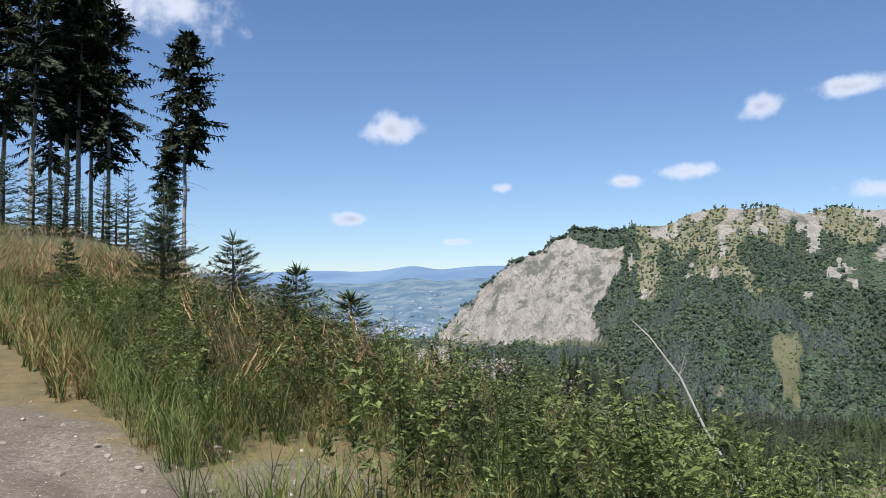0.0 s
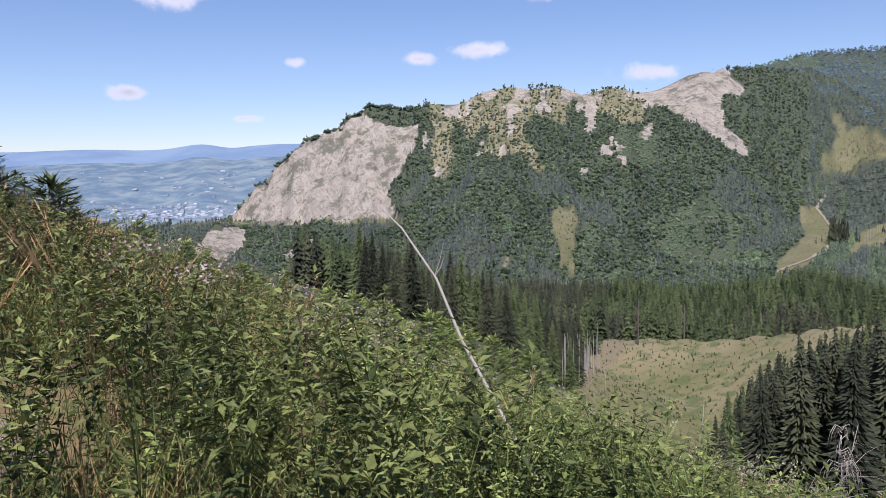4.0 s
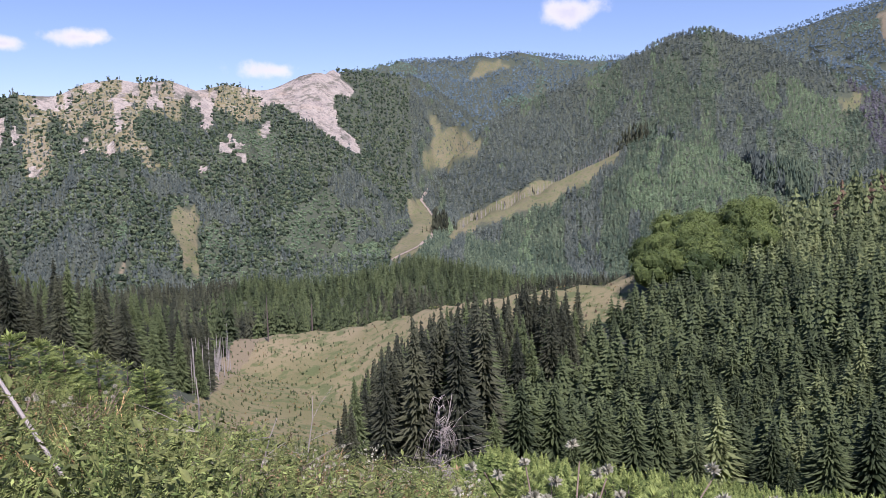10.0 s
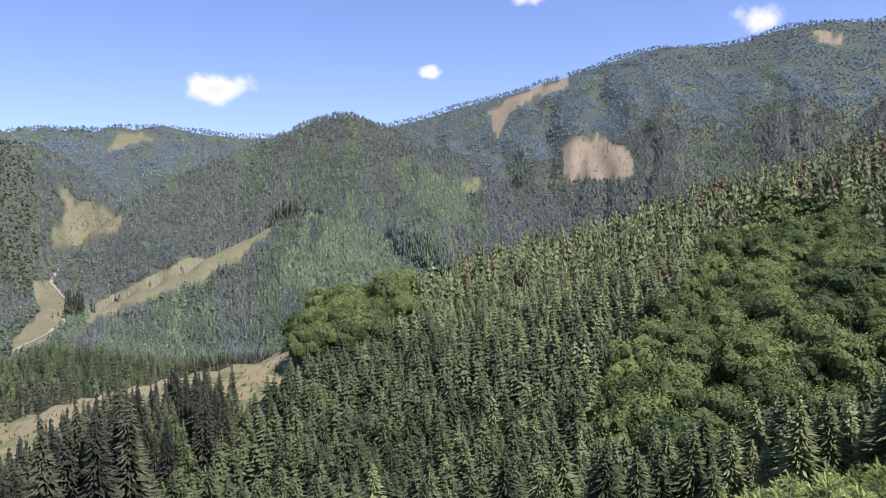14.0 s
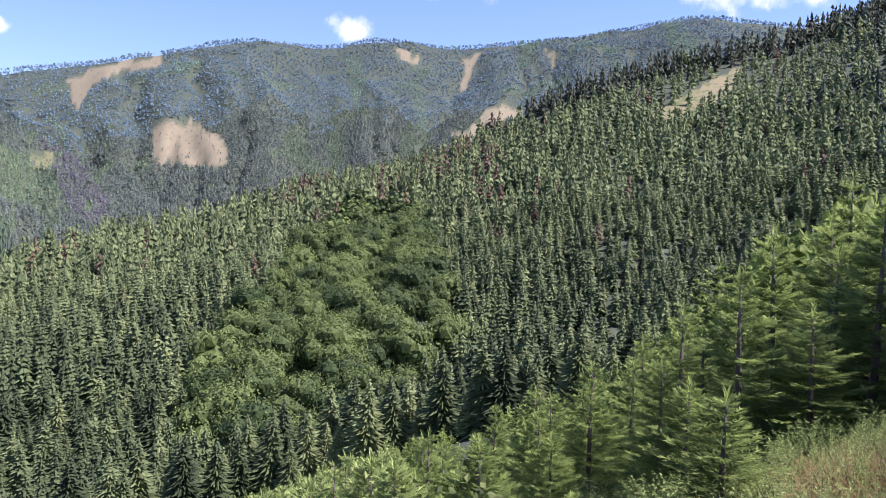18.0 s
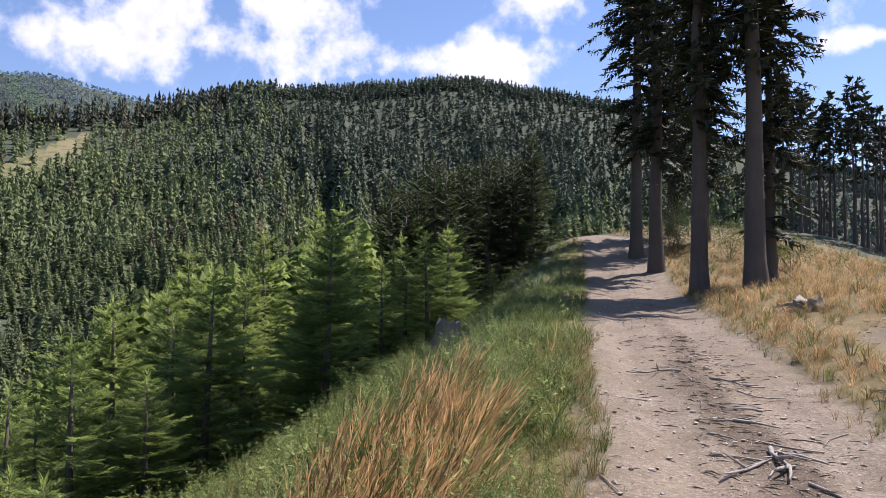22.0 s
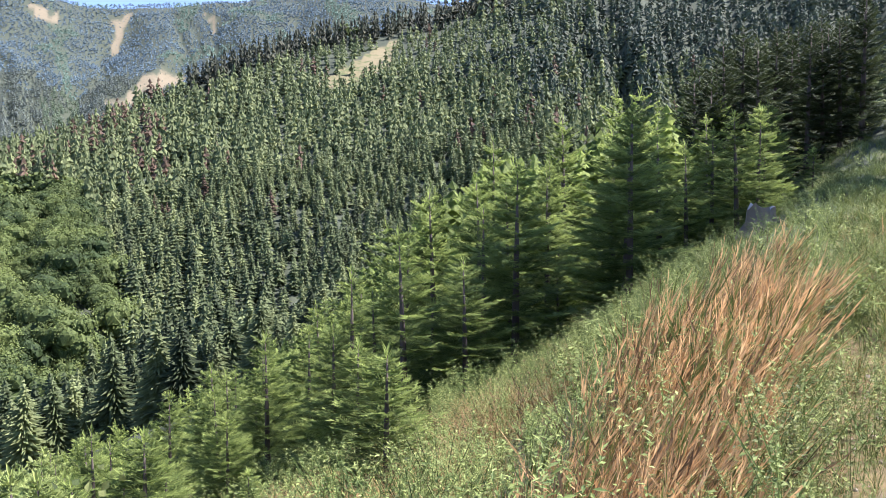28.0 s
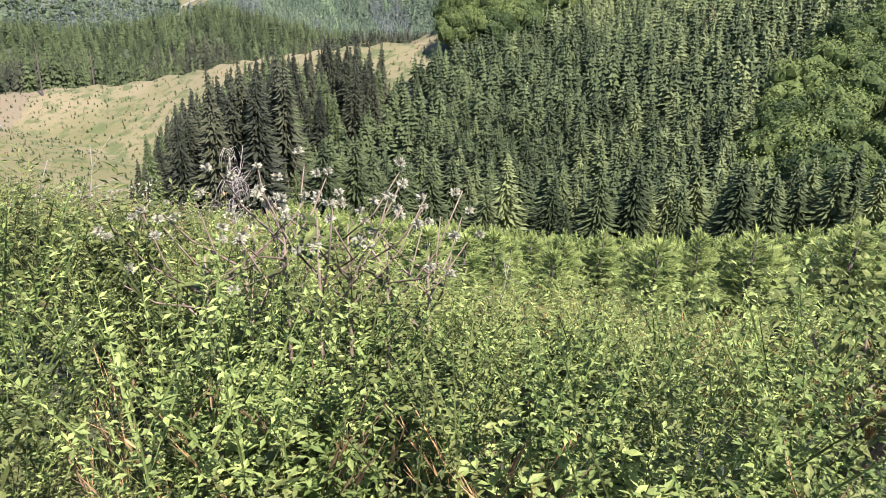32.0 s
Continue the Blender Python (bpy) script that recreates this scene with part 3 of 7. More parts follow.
GROVE = [([(53.0, -24.5), (54.0, -20.5), (58.0, -17.6), (62.0, -14.9), (67.0, -13.6), (71.8, -13.2), (72.0, -15.5), (66.0, -19.0), (63.6, -24.5)], 90, 290)]


DYING = [([(89.6, 4.8), (91, 4.3), (92.6, 2.2), (94.0, 0.8), (93.6, -1.2), (92, -0.8), (90.6, 2.0)], 700, 1700)]


def inside(az, el, r, zones, grow=0.0):
    hit = np.zeros(az.shape, bool)
    for corners, near, far in zones:
        c = np.array(corners, float)
        box = (az > c[:, 0].min() - 1) & (az < c[:, 0].max() + 1) & (r > near) & (r < far)
        a, e, odd = az[box], el[box], np.zeros(int(box.sum()), bool)
        for (x0, y0), (x1, y1) in zip(c, np.roll(c, -1, 0)):
            if y0 != y1:
                odd ^= ((y0 > e) != (y1 > e)) & (a < (x1 - x0) * (e - y0) / (y1 - y0) + x0)
        hit[box] |= odd
    return hit


def land_cover(x, y, z):
    """What covers the land at arrays of places: masks by name."""
    az, r = polar(x, y)
    wob = fbm(x / (r * 0.02 + 0.1), y / (r * 0.02 + 0.1), 51, 3)
    el = np.degrees(np.arctan2(z - EYE_Z, r)) + wob * np.where(r > 600, 0.35, 0.22)
    a2 = az + fbm(y / (r * 0.02 + 0.1), x / (r * 0.02 + 0.1), 61, 3) * np.where(r > 600, 0.7, 0.3)
    m = {"rock": inside(a2, el, r, ROCK), "meadow": inside(a2, el, r, MEADOW), "soil": inside(a2, el, r, SOIL),
         "sapling": inside(a2, el, r, SAPLINGS), "broadleaf": inside(a2, el, r, BROADLEAF), "grove": inside(a2, el, r, GROVE), "dying": inside(a2, el, r, DYING)}
    # growth on the far slopes is broken into strips and spots
    broken = fbm(az / 0.9 + 0.4 * wob, el / 2.2, 77, 4)
    m["sapling"] = (m["sapling"] & (broken > -0.22)) | ((broken > 0.5) & (r > 700) & (r < 1600) & (az > 36) & (az < 108))
    # bare ribs and scree among the bushes of the quarry hill
    ribs = fbm(az / 0.8 + 0.5 * wob, el / 1.5, 71, 5)
    upper = (az > 33) & (az < 50) & (r > 900) & (r < 1400)
    m["rock"] |= upper & (ribs > 0.36 - 0.045 * np.clip(el - 1, -6, 5)) & (el > -1)
    m["sparse"] = upper & (az > 34) & (az < 49.5) & (el > 2.0 - 5.0 * fbm(az / 2.2, el / 3.0, 73, 4)) & ~m["rock"]
    m["az"], m["r"], m["el"] = az, r, el
    return m


# ---- the ground: one sheet from the lookout to the horizon ----
def sheet(name, az, rr, sink=None):
    A, R = np.meshgrid(np.radians(az), rr)
    X, Y = EYE_X + R * np.sin(A), EYE_Y + R * np.cos(A)
    Z = height(X, Y)
    if sink is not None:
        Z = sink(np.degrees(A), R, Z)
    nr, na = A.shape
    i, j = np.meshgrid(np.arange(nr - 1), np.arange(na), indexing="ij")
    j2 = (j + 1) % na
    f = np.stack([i * na + j, (i + 1) * na + j, (i + 1) * na + j2, i * na + j2], -1).reshape(-1, 4)
    hub = nr * na
    co = np.concatenate([np.stack([X, Y, Z], -1).reshape(-1, 3), [[EYE_X, EYE_Y, float(Z[0].mean())]]])
    me = mesh_from(name, co, [(f, 4), (np.stack([np.full(na, hub), np.arange(na), (np.arange(na) + 1) % na], -1), 3)], smooth=True)
    return me, co


def mesh_from(name, co, faces, smooth=False, tint=None, slots=None):
    """A mesh from arrays: vertices, and groups of faces of 3 or 4 corners."""
    me = bpy.data.meshes.new(name)
    me.vertices.add(len(co))
    me.vertices.foreach_set("co", np.ascontiguousarray(co, np.float32).ravel())
    loops = np.concatenate([f.ravel() for f, k in faces]).astype(np.int32)
    sizes = np.concatenate([np.full(len(f), k) for f, k in faces]).astype(np.int32)
    me.loops.add(len(loops))
    me.loops.foreach_set("vertex_index", loops)
    me.polygons.add(len(sizes))
    me.polygons.foreach_set("loop_start", np.concatenate([[0], np.cumsum(sizes)[:-1]]).astype(np.int32))
    me.polygons.foreach_set("loop_total", sizes)
    me.polygons.foreach_set("use_smooth", np.full(len(sizes), smooth))
    if slots is not None:
        me.polygons.foreach_set("material_index", slots.astype(np.int32))
    if tint is not None:
        me.attributes.new("tint", "FLOAT", "POINT").data.foreach_set("value", tint.astype(np.float32))
    me.update(calc_edges=True)
    return me


PATCH = (0.95, 5.35)


def build_ground():
    az = np.concatenate([np.arange(335, 360, 0.5), np.arange(0, 232, 0.3), np.arange(232, 335, 2.5)])
    rr = np.sort(np.concatenate([0.5 * 1.042 ** np.arange(0, 144), 190 * 1.026 ** np.arange(0, 127), np.linspace(935, 1165, 48)]))
    def under(a, q, z):
        # the far plain has a sheet of its own above this one
        return np.where((q > 1350) & ((a < 48) | (a > 296)), z - 45, z)

    me, co = sheet("ground", az, rr, under)
    x, y, z = co.T
    m = land_cover(x, y, z)
    u, _, s = road_coords(x, y)
    r = m["r"]
    road = np.clip(1.15 - np.abs(s + ROAD_WIDTH / 2) / (ROAD_WIDTH / 2) * 0.62, 0, 1) * (r < 130)
    middle = np.exp(-((s + 1.5) / 0.3) ** 2) * 0.3 * (u < 0)
    patch = np.clip(1.3 - np.hypot((x - PATCH[0]) / 0.75, (y - PATCH[1]) / 0.8), 0, 1) * 0.85
    road = np.maximum(road - middle, patch)
    west = np.clip((-s - ROAD_WIDTH + 0.5) / 0.8, 0, 1) * np.interp(r, (42, 58, 200), (1, 0.35, 0.2)) * (r < 200)
    bare_bank = np.clip(1.2 - np.hypot((s + 5.3) / 1.7, (u - 13.6) / 3.1), 0, 1) * 0.9
    verge = np.clip(1 - np.abs(s - 1.1) / 1.3, 0, 1) * (r < 120) * 0.8 * (u > -4)
    slope = np.clip((s - 1.5) / 2.0, 0, 1) * np.clip((60 - r) / 30, 0, 1)
    cover = np.zeros((len(co), 4), np.float32)
    cover[:, 0], cover[:, 1], cover[:, 2], cover[:, 3] = np.maximum(road, bare_bank * 0.75), np.maximum(m["rock"], m["sparse"] * 0.42), np.where(r > 600, 0.6, 1.0) * m["meadow"] + m["sparse"], 1 - np.clip(np.exp(-((s + 1.55 - 0.15 * np.sin(u * 0.7)) / 0.42) ** 2) * np.interp(u, (3, 6, 16, 26), (0.25, 1, 0.7, 0.3)) * (u > 0) + 0.7 * bare_bank, 0, 1)
    more = np.zeros((len(co), 4), np.float32)
    more[:, 0], more[:, 1], more[:, 2], more[:, 3] = m["soil"] * np.where(r > 600, 0.72, 1.0), np.maximum(np.maximum(west * 0.7 + slope * 0.35, np.exp(-((s - 0.4) / 0.6) ** 2) * 0.75 * (r < 60)), ((s > -0.6) & (s < 4) & (u < -3) & (r < 60)) * 0.75), np.maximum(verge, slope * 0.6), 1
    for name, data in (("cover", cover), ("cover_more", more)):
        me.attributes.new(name, "FLOAT_COLOR", "POINT").data.foreach_set("color", data.ravel())
    ob = tagged(new("ground", me), "grassy mountain ridge above a wooded valley with a gravel track", "ground", kind="structure")
    me.materials.append(M_GROUND)
    return ob


ground = build_ground()


# ---- woods ----
def ico(sub):
    bm = bmesh.new()
    bmesh.ops.create_icosphere(bm, subdivisions=sub, radius=1.0)
    v = np.array([p.co[:] for p in bm.verts])
    f = np.array([[p.index for p in q.verts] for q in bm.faces])
    bm.free()
    return v, f


def tiered_spruce(rng, tiers, spikes, slim=0.23, contrast=1.0):
    """A conifer one metre high as whorls of drooping boughs: every whorl a ragged star round the stem, its tint lighter
    at the sunlit new tips and darker inside for shade.
    """
    v, f, o = [], [], []
    for k in range(tiers):
        t = (k + 1) / tiers
        z = 1.0 - 0.95 * (k / tiers) ** 0.92
        fall = 0.95 / tiers * rng.uniform(0.8, 1.5) + 0.055 * t
        reach = slim * (0.07 + 0.95 * t ** 0.85) * (0.8 if k == tiers - 1 else 1.0)
        n = max(4, min(spikes, 4 + k))
        turn, c = rng.uniform(0, 6.28), len(v)
        v.append((rng.uniform(-0.01, 0.01), rng.uniform(-0.01, 0.01), z + 0.01))
        # stem and notches take a darker tint, as shade between the boughs
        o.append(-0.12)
        for j in range(n):
            a = turn + 6.2832 * (j + rng.uniform(-0.25, 0.25)) / n
            q = reach * rng.choice((0.5, 0.7, 0.85, 1.0, 1.25)) * rng.uniform(0.9, 1.1)
            v.append((q * math.cos(a), q * math.sin(a), z - fall * rng.uniform(0.4, 1.2)))
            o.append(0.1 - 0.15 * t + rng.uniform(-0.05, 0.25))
            a += 3.1416 / n
            q = reach * rng.uniform(0.4, 0.7)
            v.append((q * math.cos(a), q * math.sin(a), z - fall * rng.uniform(0.45, 0.8)))
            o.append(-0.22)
        for j in range(2 * n):
            f.append((c, c + 1 + j, c + 1 + (j + 1) % (2 * n)))
    return np.array(v), np.array(f), np.array(o) * contrast


def crown_shape(rng, clumps, small=0.1, large=0.2, lobes=6):
    """A far broadleaved crown one metre high: rounded lobes, each with leaf clumps over a dark core; inner shade and
    lit tops are put into the tint.
    """
    v, f, o = [], [], []
    ball, sides = ico(1)
    heads = [(Vector((0, 0, 0.45)), 0.36)]
    for k in range(lobes):
        a, e = k * 2.4 + rng.uniform(-0.4, 0.4), rng.uniform(-0.25, 1.0)
        out = math.sqrt(max(0.0, 1 - e * e))
        heads.append((Vector((math.cos(a) * out * 0.3, math.sin(a) * out * 0.3, 0.46 + e * 0.3)), rng.uniform(0.17, 0.25)))
    for k, (p, q) in enumerate(heads):
        c = len(v)
        v += [tuple(p + Vector(b) * q * (0.86 if k == 0 else 0.76) * rng.uniform(0.85, 1.1)) for b in ball]
        f += [tuple(int(i) + c for i in side) for side in sides]
        # crown shade as tint: dark core, less dark at its top
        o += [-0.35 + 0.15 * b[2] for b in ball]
    for k in range(clumps):
        centre, q = heads[1 + k % lobes]
        d = Vector((rng.gauss(0, 1), rng.gauss(0, 1), rng.gauss(0.45, 0.8))).normalized()
        d = (d + (centre - heads[0][0]) * 1.6).normalized()
        p = centre + d * q * rng.uniform(0.85, 1.12)
        n = (d + Vector((rng.gauss(0, 0.4), rng.gauss(0, 0.4), rng.gauss(0, 0.4)))).normalized()
        t = n.orthogonal().normalized()
        a = rng.uniform(0, 6.28)
        t, b = t * math.cos(a) + n.cross(t) * math.sin(a), n.cross(t) * math.cos(a) - t * math.sin(a)
        w = rng.uniform(small, large)
        c = len(v)
        v += [tuple(p + t * w), tuple(p + b * w * 0.7), tuple(p - t * w), tuple(p - b * w * 0.7)]
        f += [(c, c + 1, c + 2), (c, c + 2, c + 3)]
        # clumps that face up are tinted lighter, for light from above
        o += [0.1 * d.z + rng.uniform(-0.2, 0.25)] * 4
    return np.array(v), np.array(f), np.array(o)


def scatter(name, shapes, pos, size, wide, pick, tint, mats, slot=None, lean=0.0, seed=1, face=None):
    """Plants too many to count as one mesh: shapes set at places, each with its own height, width, turn and tint."""
    rs = np.random.RandomState(seed)
    turn = rs.uniform(0, 6.2832, len(pos)) if face is None else rs.normal(face, 0.5, len(pos))
    vs, fs, ts, ss, base = [], [], [], [], 0
    for k, (v, f, *o) in enumerate(shapes):
        sel = np.nonzero(pick == k)[0]
        if not len(sel):
            continue
        c, s = np.cos(turn[sel])[:, None], np.sin(turn[sel])[:, None]
        h, w = size[sel][:, None], wide[sel][:, None]
        X = (v[None, :, 0] * c - v[None, :, 1] * s) * w
        Y = (v[None, :, 0] * s + v[None, :, 1] * c) * w
        Z = np.repeat(v[None, :, 2], len(sel), 0) * h
        if lean:
            X = X + Z * rs.normal(0, lean, (len(sel), 1))
            Y = Y + Z * rs.normal(0, lean, (len(sel), 1))
        P = np.stack([X, Y, Z], -1) + pos[sel][:, None, :]
        vs.append(P.reshape(-1, 3))
        fs.append((f[None] + (np.arange(len(sel)) * len(v))[:, None, None]).reshape(-1, 3) + base)
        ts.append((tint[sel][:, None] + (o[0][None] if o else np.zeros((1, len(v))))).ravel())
        ss.append(np.repeat(slot[sel] if slot is not None else np.zeros(len(sel), int), len(f)))
        base += len(sel) * len(v)
    me = mesh_from(name, np.concatenate(vs), [(np.concatenate(fs), 3)], tint=np.concatenate(ts), slots=np.concatenate(ss))
    for m in mats:
        me.materials.append(m)
    return new(name, me)


def lay_woods():
    """Places for the far woods: a jittered net that widens with distance, where the ground is in sight of the lookout."""
    rs = np.random.RandomState(7)
    P = []
    r = 55.0
    while r < 2350:
        gap = max(3.4, r * 0.0105) if r < 620 else r * 0.0037
        n = int(radians(247) * r / gap)
        a = radians(-15) + radians(247) * (np.arange(n) + rs.uniform(-0.45, 0.45, n)) / n
        q = r + rs.uniform(-0.5, 0.5, n) * gap * 1.5
        P.append(np.stack([EYE_X + q * np.sin(a), EYE_Y + q * np.cos(a)], -1))
        r += gap * 1.45
    P = np.concatenate(P)
    z = height(P[:, 0], P[:, 1])
    # hidden hollows stay empty
    ga, gr = np.arange(0, 360, 0.5), 20 * 1.03 ** np.arange(0, 165)
    A, R = np.meshgrid(np.radians(ga), gr)
    E = np.degrees(np.arctan2(height(EYE_X + R * np.sin(A), EYE_Y + R * np.cos(A)) - EYE_Z, R))
    top = np.maximum.accumulate(E, 0)
    az, q = polar(P[:, 0], P[:, 1])
    k = np.clip(np.searchsorted(gr, q) - 2, 0, len(gr) - 1)
    lim = top[k, (np.round(az / 0.5).astype(int)) % len(ga)]
    keep = np.degrees(np.arctan2(z + np.where((az > 76) & (q < 560), 7, 15) - EYE_Z, q)) > lim
    return P[keep], z[keep], rs


def build_woods():
    P, z, rs = lay_woods()
    m = land_cover(P[:, 0], P[:, 1], z)
    az, r, el = m["az"], m["r"], m["el"]
    n = len(P)
    pos = np.stack([P[:, 0], P[:, 1], z - np.where((r > 640) & (az < 60), 2.2, 0.3)], -1)
    roll, tint = rs.uniform(0, 1, n), rs.uniform(0, 1, n)
    u, s, _ = road_coords(P[:, 0], P[:, 1])
    bare = m["rock"] | m["meadow"] | m["soil"]
    thin = np.where(m["soil"] | m["meadow"], np.where((az > 125) & (az < 140), 0.1, np.where(r > 600, np.where((az > 56) & (az < 77) & (r < 1120), 0.02, np.where(m["soil"], 0.12, 0.5)), 0.0)), np.where(m["rock"], np.where(az < 33, 0.006, 0.06), 1.0))
    thin = np.where((r < 60) | ((s < 25) & (r < 150)), 0.0, thin)
    thin = np.where(m["sparse"], 0.7, thin)
    thin = np.where((r > 1300) & (az < 45), 0.0, thin)
    thin = np.where(((az < 12) | (az > 340)) & (r < 900), 0.0, thin)
    thin = np.where((az > 24) & (az < 66) & (r < 175) & ~m["grove"] & (az < np.interp(el, (-24, -18, -14), (63.8, 66.5, 71.5))), 0.0, thin)
    thin = np.where((az > 60) & (az < 150) & (r < np.interp(az, (60, 100, 118, 135, 150), (97, 98, 90, 80, 75))), 0.0, thin)
    thin = np.where(m["grove"], 1.0, thin)
    thin = np.where((az > 182) & (az < 345) & (r < 330), np.where((az > 189) & (az < 218) & (r > 100), 1.0, 0.0), thin)
    alive = roll < thin
    patch = fbm(P[:, 0] / 90, P[:, 1] / 90, 81, 3)
    young = fbm(P[:, 0] / 40, P[:, 1] / 40, 91, 3)

    rng = random.Random(11)
    close_spruce = [tiered_spruce(rng, 38, 20, 0.25) for _ in range(8)]
    near_spruce = [tiered_spruce(rng, 27, 16, 0.26) for _ in range(8)]
    mid_spruce = [tiered_spruce(rng, 12, 9, 0.27, 0.9) for _ in range(8)]
    old_spruce = [tiered_spruce(rng, 56, 17, 0.18, 1.1) for _ in range(6)]
    far_spruce = [tiered_spruce(rng, 3, 6, 0.36, 0.6) for _ in range(8)]
    slope_spruce = [tiered_spruce(rng, 5, 6, 0.29, 0.6) for _ in range(8)]
    ridge_spruce = [tiered_spruce(rng, 2, 6, 0.42, 0.25) for _ in range(8)]
    leafy = [crown_shape(rng, 1300, 0.011, 0.024, 13) for _ in range(5)]
    crowns = [crown_shape(rng, 60, 0.06, 0.12, 5) for _ in range(5)]
    far_crowns = [crown_shape(rng, 9, 0.1, 0.18, 1) for _ in range(8)]

    def put(name, label, sel, shapes, h, w, mats, slot=None, lean=0.02, seed=3):
        sel = np.nonzero(sel & alive)[0]
        if len(sel):
            ob = scatter(name, shapes, pos[sel], h[sel], w[sel], rs.randint(0, len(shapes), len(sel)), tint[sel], mats, None if slot is None else slot[sel], lean, seed)
            tagged(ob, label, "woods", kind="stuff")

    swell = 1 + np.clip(r - 600, 0, 1600) / 1600 * 0.35        # far crowns stand for small groups
    rand = rs.uniform(0.62, 1.3, n) * np.where(bare & (r > 600), 0.45, np.where(m["sparse"], 0.8, 1))
    left = np.interp(el, (-24, -21, -18, -14, -11.5, -10), (63.8, 64.6, 66.5, 71.5, 74.5, 77))
    flank = (az > left) & (az < 187) & (r < 760) & ~m["grove"] & ~m["broadleaf"]
    slot = np.where(rs.uniform(0, 1, n) < np.where((az > 104) & (az < 122) & (el > -3) & (young > 0.1), 0.3, 0.015), 1, 0)
    slot = np.where(r < 270, np.where(rs.uniform(0, 1, n) < np.interp(az, (60, 85, 98, 112, 150), (1.0, 0.9, 0.5, 0.35, 0.3)), 2, 0), slot)
    h = 10.5 * rand * (1 + 0.25 * patch) * np.where(az > 128, 0.85, 1)
    h = np.where((el > 12.0) & (az < 150) & (az > 125), h * 1.4, h)
    # a dark belt of older spruces along the crest
    belt = flank & (az > 123) & (az < 147) & (r > np.interp(az, (122, 131, 141, 148), (490, 510, 540, 570)) - 34) & ~m["meadow"]
    # more of the shaded needle copy southward and uphill, as hillside shade
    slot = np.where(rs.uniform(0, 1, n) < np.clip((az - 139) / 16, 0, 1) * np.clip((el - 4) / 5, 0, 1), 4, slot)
    h = np.where(belt, 14 * rs.uniform(0.7, 1.2, n), h)
    slot = np.where(belt, 3, slot)
    # tree tops in front of the clearing stay below its crest
    low = EYE_Z + r * np.tan(np.radians(np.interp(az, (52, 54.4, 58.4, 62, 64.8, 72.7, 74, 75.5, 77.5, 80, 81), (-19, -17.2, -12.7, -10.3, -9.2, -8.9, -10, -9.3, -7.9, -6.0, 20)) + rs.normal(0, 0.5, n))) - z
    low = np.where((az > 50) & (az < 81) & (r < 300), np.clip(low, 2.5, None), 99)
    h = np.minimum(h, low)
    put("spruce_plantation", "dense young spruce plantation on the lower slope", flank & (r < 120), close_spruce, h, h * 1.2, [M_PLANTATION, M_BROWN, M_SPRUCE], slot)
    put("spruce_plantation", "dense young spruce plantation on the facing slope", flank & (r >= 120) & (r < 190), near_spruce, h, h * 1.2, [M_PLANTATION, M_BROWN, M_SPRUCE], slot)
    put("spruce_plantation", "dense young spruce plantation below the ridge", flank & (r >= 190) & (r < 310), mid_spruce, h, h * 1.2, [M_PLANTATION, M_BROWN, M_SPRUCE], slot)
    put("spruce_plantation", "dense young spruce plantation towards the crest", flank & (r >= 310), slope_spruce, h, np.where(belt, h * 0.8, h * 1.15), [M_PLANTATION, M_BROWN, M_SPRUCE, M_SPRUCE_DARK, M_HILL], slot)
    h = 12.0 * rand
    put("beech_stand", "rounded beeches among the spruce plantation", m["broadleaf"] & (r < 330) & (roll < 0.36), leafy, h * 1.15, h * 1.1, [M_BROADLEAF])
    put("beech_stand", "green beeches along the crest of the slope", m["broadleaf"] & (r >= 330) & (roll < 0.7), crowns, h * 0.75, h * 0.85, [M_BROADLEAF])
    h = np.minimum(24.0 * rs.uniform(0.75, 1.15, n), low)
    put("old_spruce_grove", "dark grove of tall old spruces beside the clearing", m["grove"] & (roll < 0.85), old_spruce, h, h * 0.95, [M_SPRUCE_DARK, M_SPRUCE], np.where(tint > 0.8, 1, 0))
    shelf = (az > 28.5) & (az < 46.2) & (r > 175) & (r < 300)
    put("hillside_spruces", "tall dark spruces with bare lower trunks below the ridge track", shelf & (roll < 0.55), old_spruce, h * 0.78, h * 0.72, [M_SPRUCE_DARK, M_SPRUCE], np.where(tint > 0.75, 1, 0))
    band = (az > 24) & (az < 76) & (r >= 300) & (r < 640) & ~flank & ~shelf
    put("valley_spruce_wood", "dark tall spruce wood on the valley side", band & (roll < 0.8), mid_spruce, h * np.where(r < 480, 0.95, 0.75), h * 0.7, [M_SPRUCE_DARK, M_SPRUCE, M_FAR_BROADLEAF], np.where(patch > -0.1, 1, 0))
    rest = ((r >= 640) | ((az >= 187) & (r > 330))) & ~flank
    quarry = rest & (az < 60) & (r < 1500)
    leafy_here = quarry & ((patch + 0.5 * young > -0.3) | (el > 0))
    leafy_here &= roll * 7 % 1 > 0.15
    put("quarry_hill_saplings", "bright green saplings in strips on the hillside", quarry & m["sapling"], far_crowns, 4.5 * rand, 5.5 * rand, [M_BRIGHT])
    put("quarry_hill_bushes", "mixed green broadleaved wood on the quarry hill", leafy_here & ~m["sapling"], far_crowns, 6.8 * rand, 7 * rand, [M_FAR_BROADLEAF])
    put("quarry_hill_spruces", "dark spruces among broadleaved trees on the quarry hill", quarry & ~leafy_here & ~m["sapling"], far_spruce, 10 * rand, 8.5 * rand, [M_FAR_SPRUCE_HAZED])
    rest &= ~quarry
    # leafy and dark strips down the far slopes: lit ribs, shaded gullies as colour
    strip = fbm(az / 1.5 + 0.6 * fbm(P[:, 0] / 220, P[:, 1] / 220, 33, 3), el / 5.0, 95, 4)
    spur = rest & (az < 150) & (r < 1540 + 160 * young + 120 * patch)
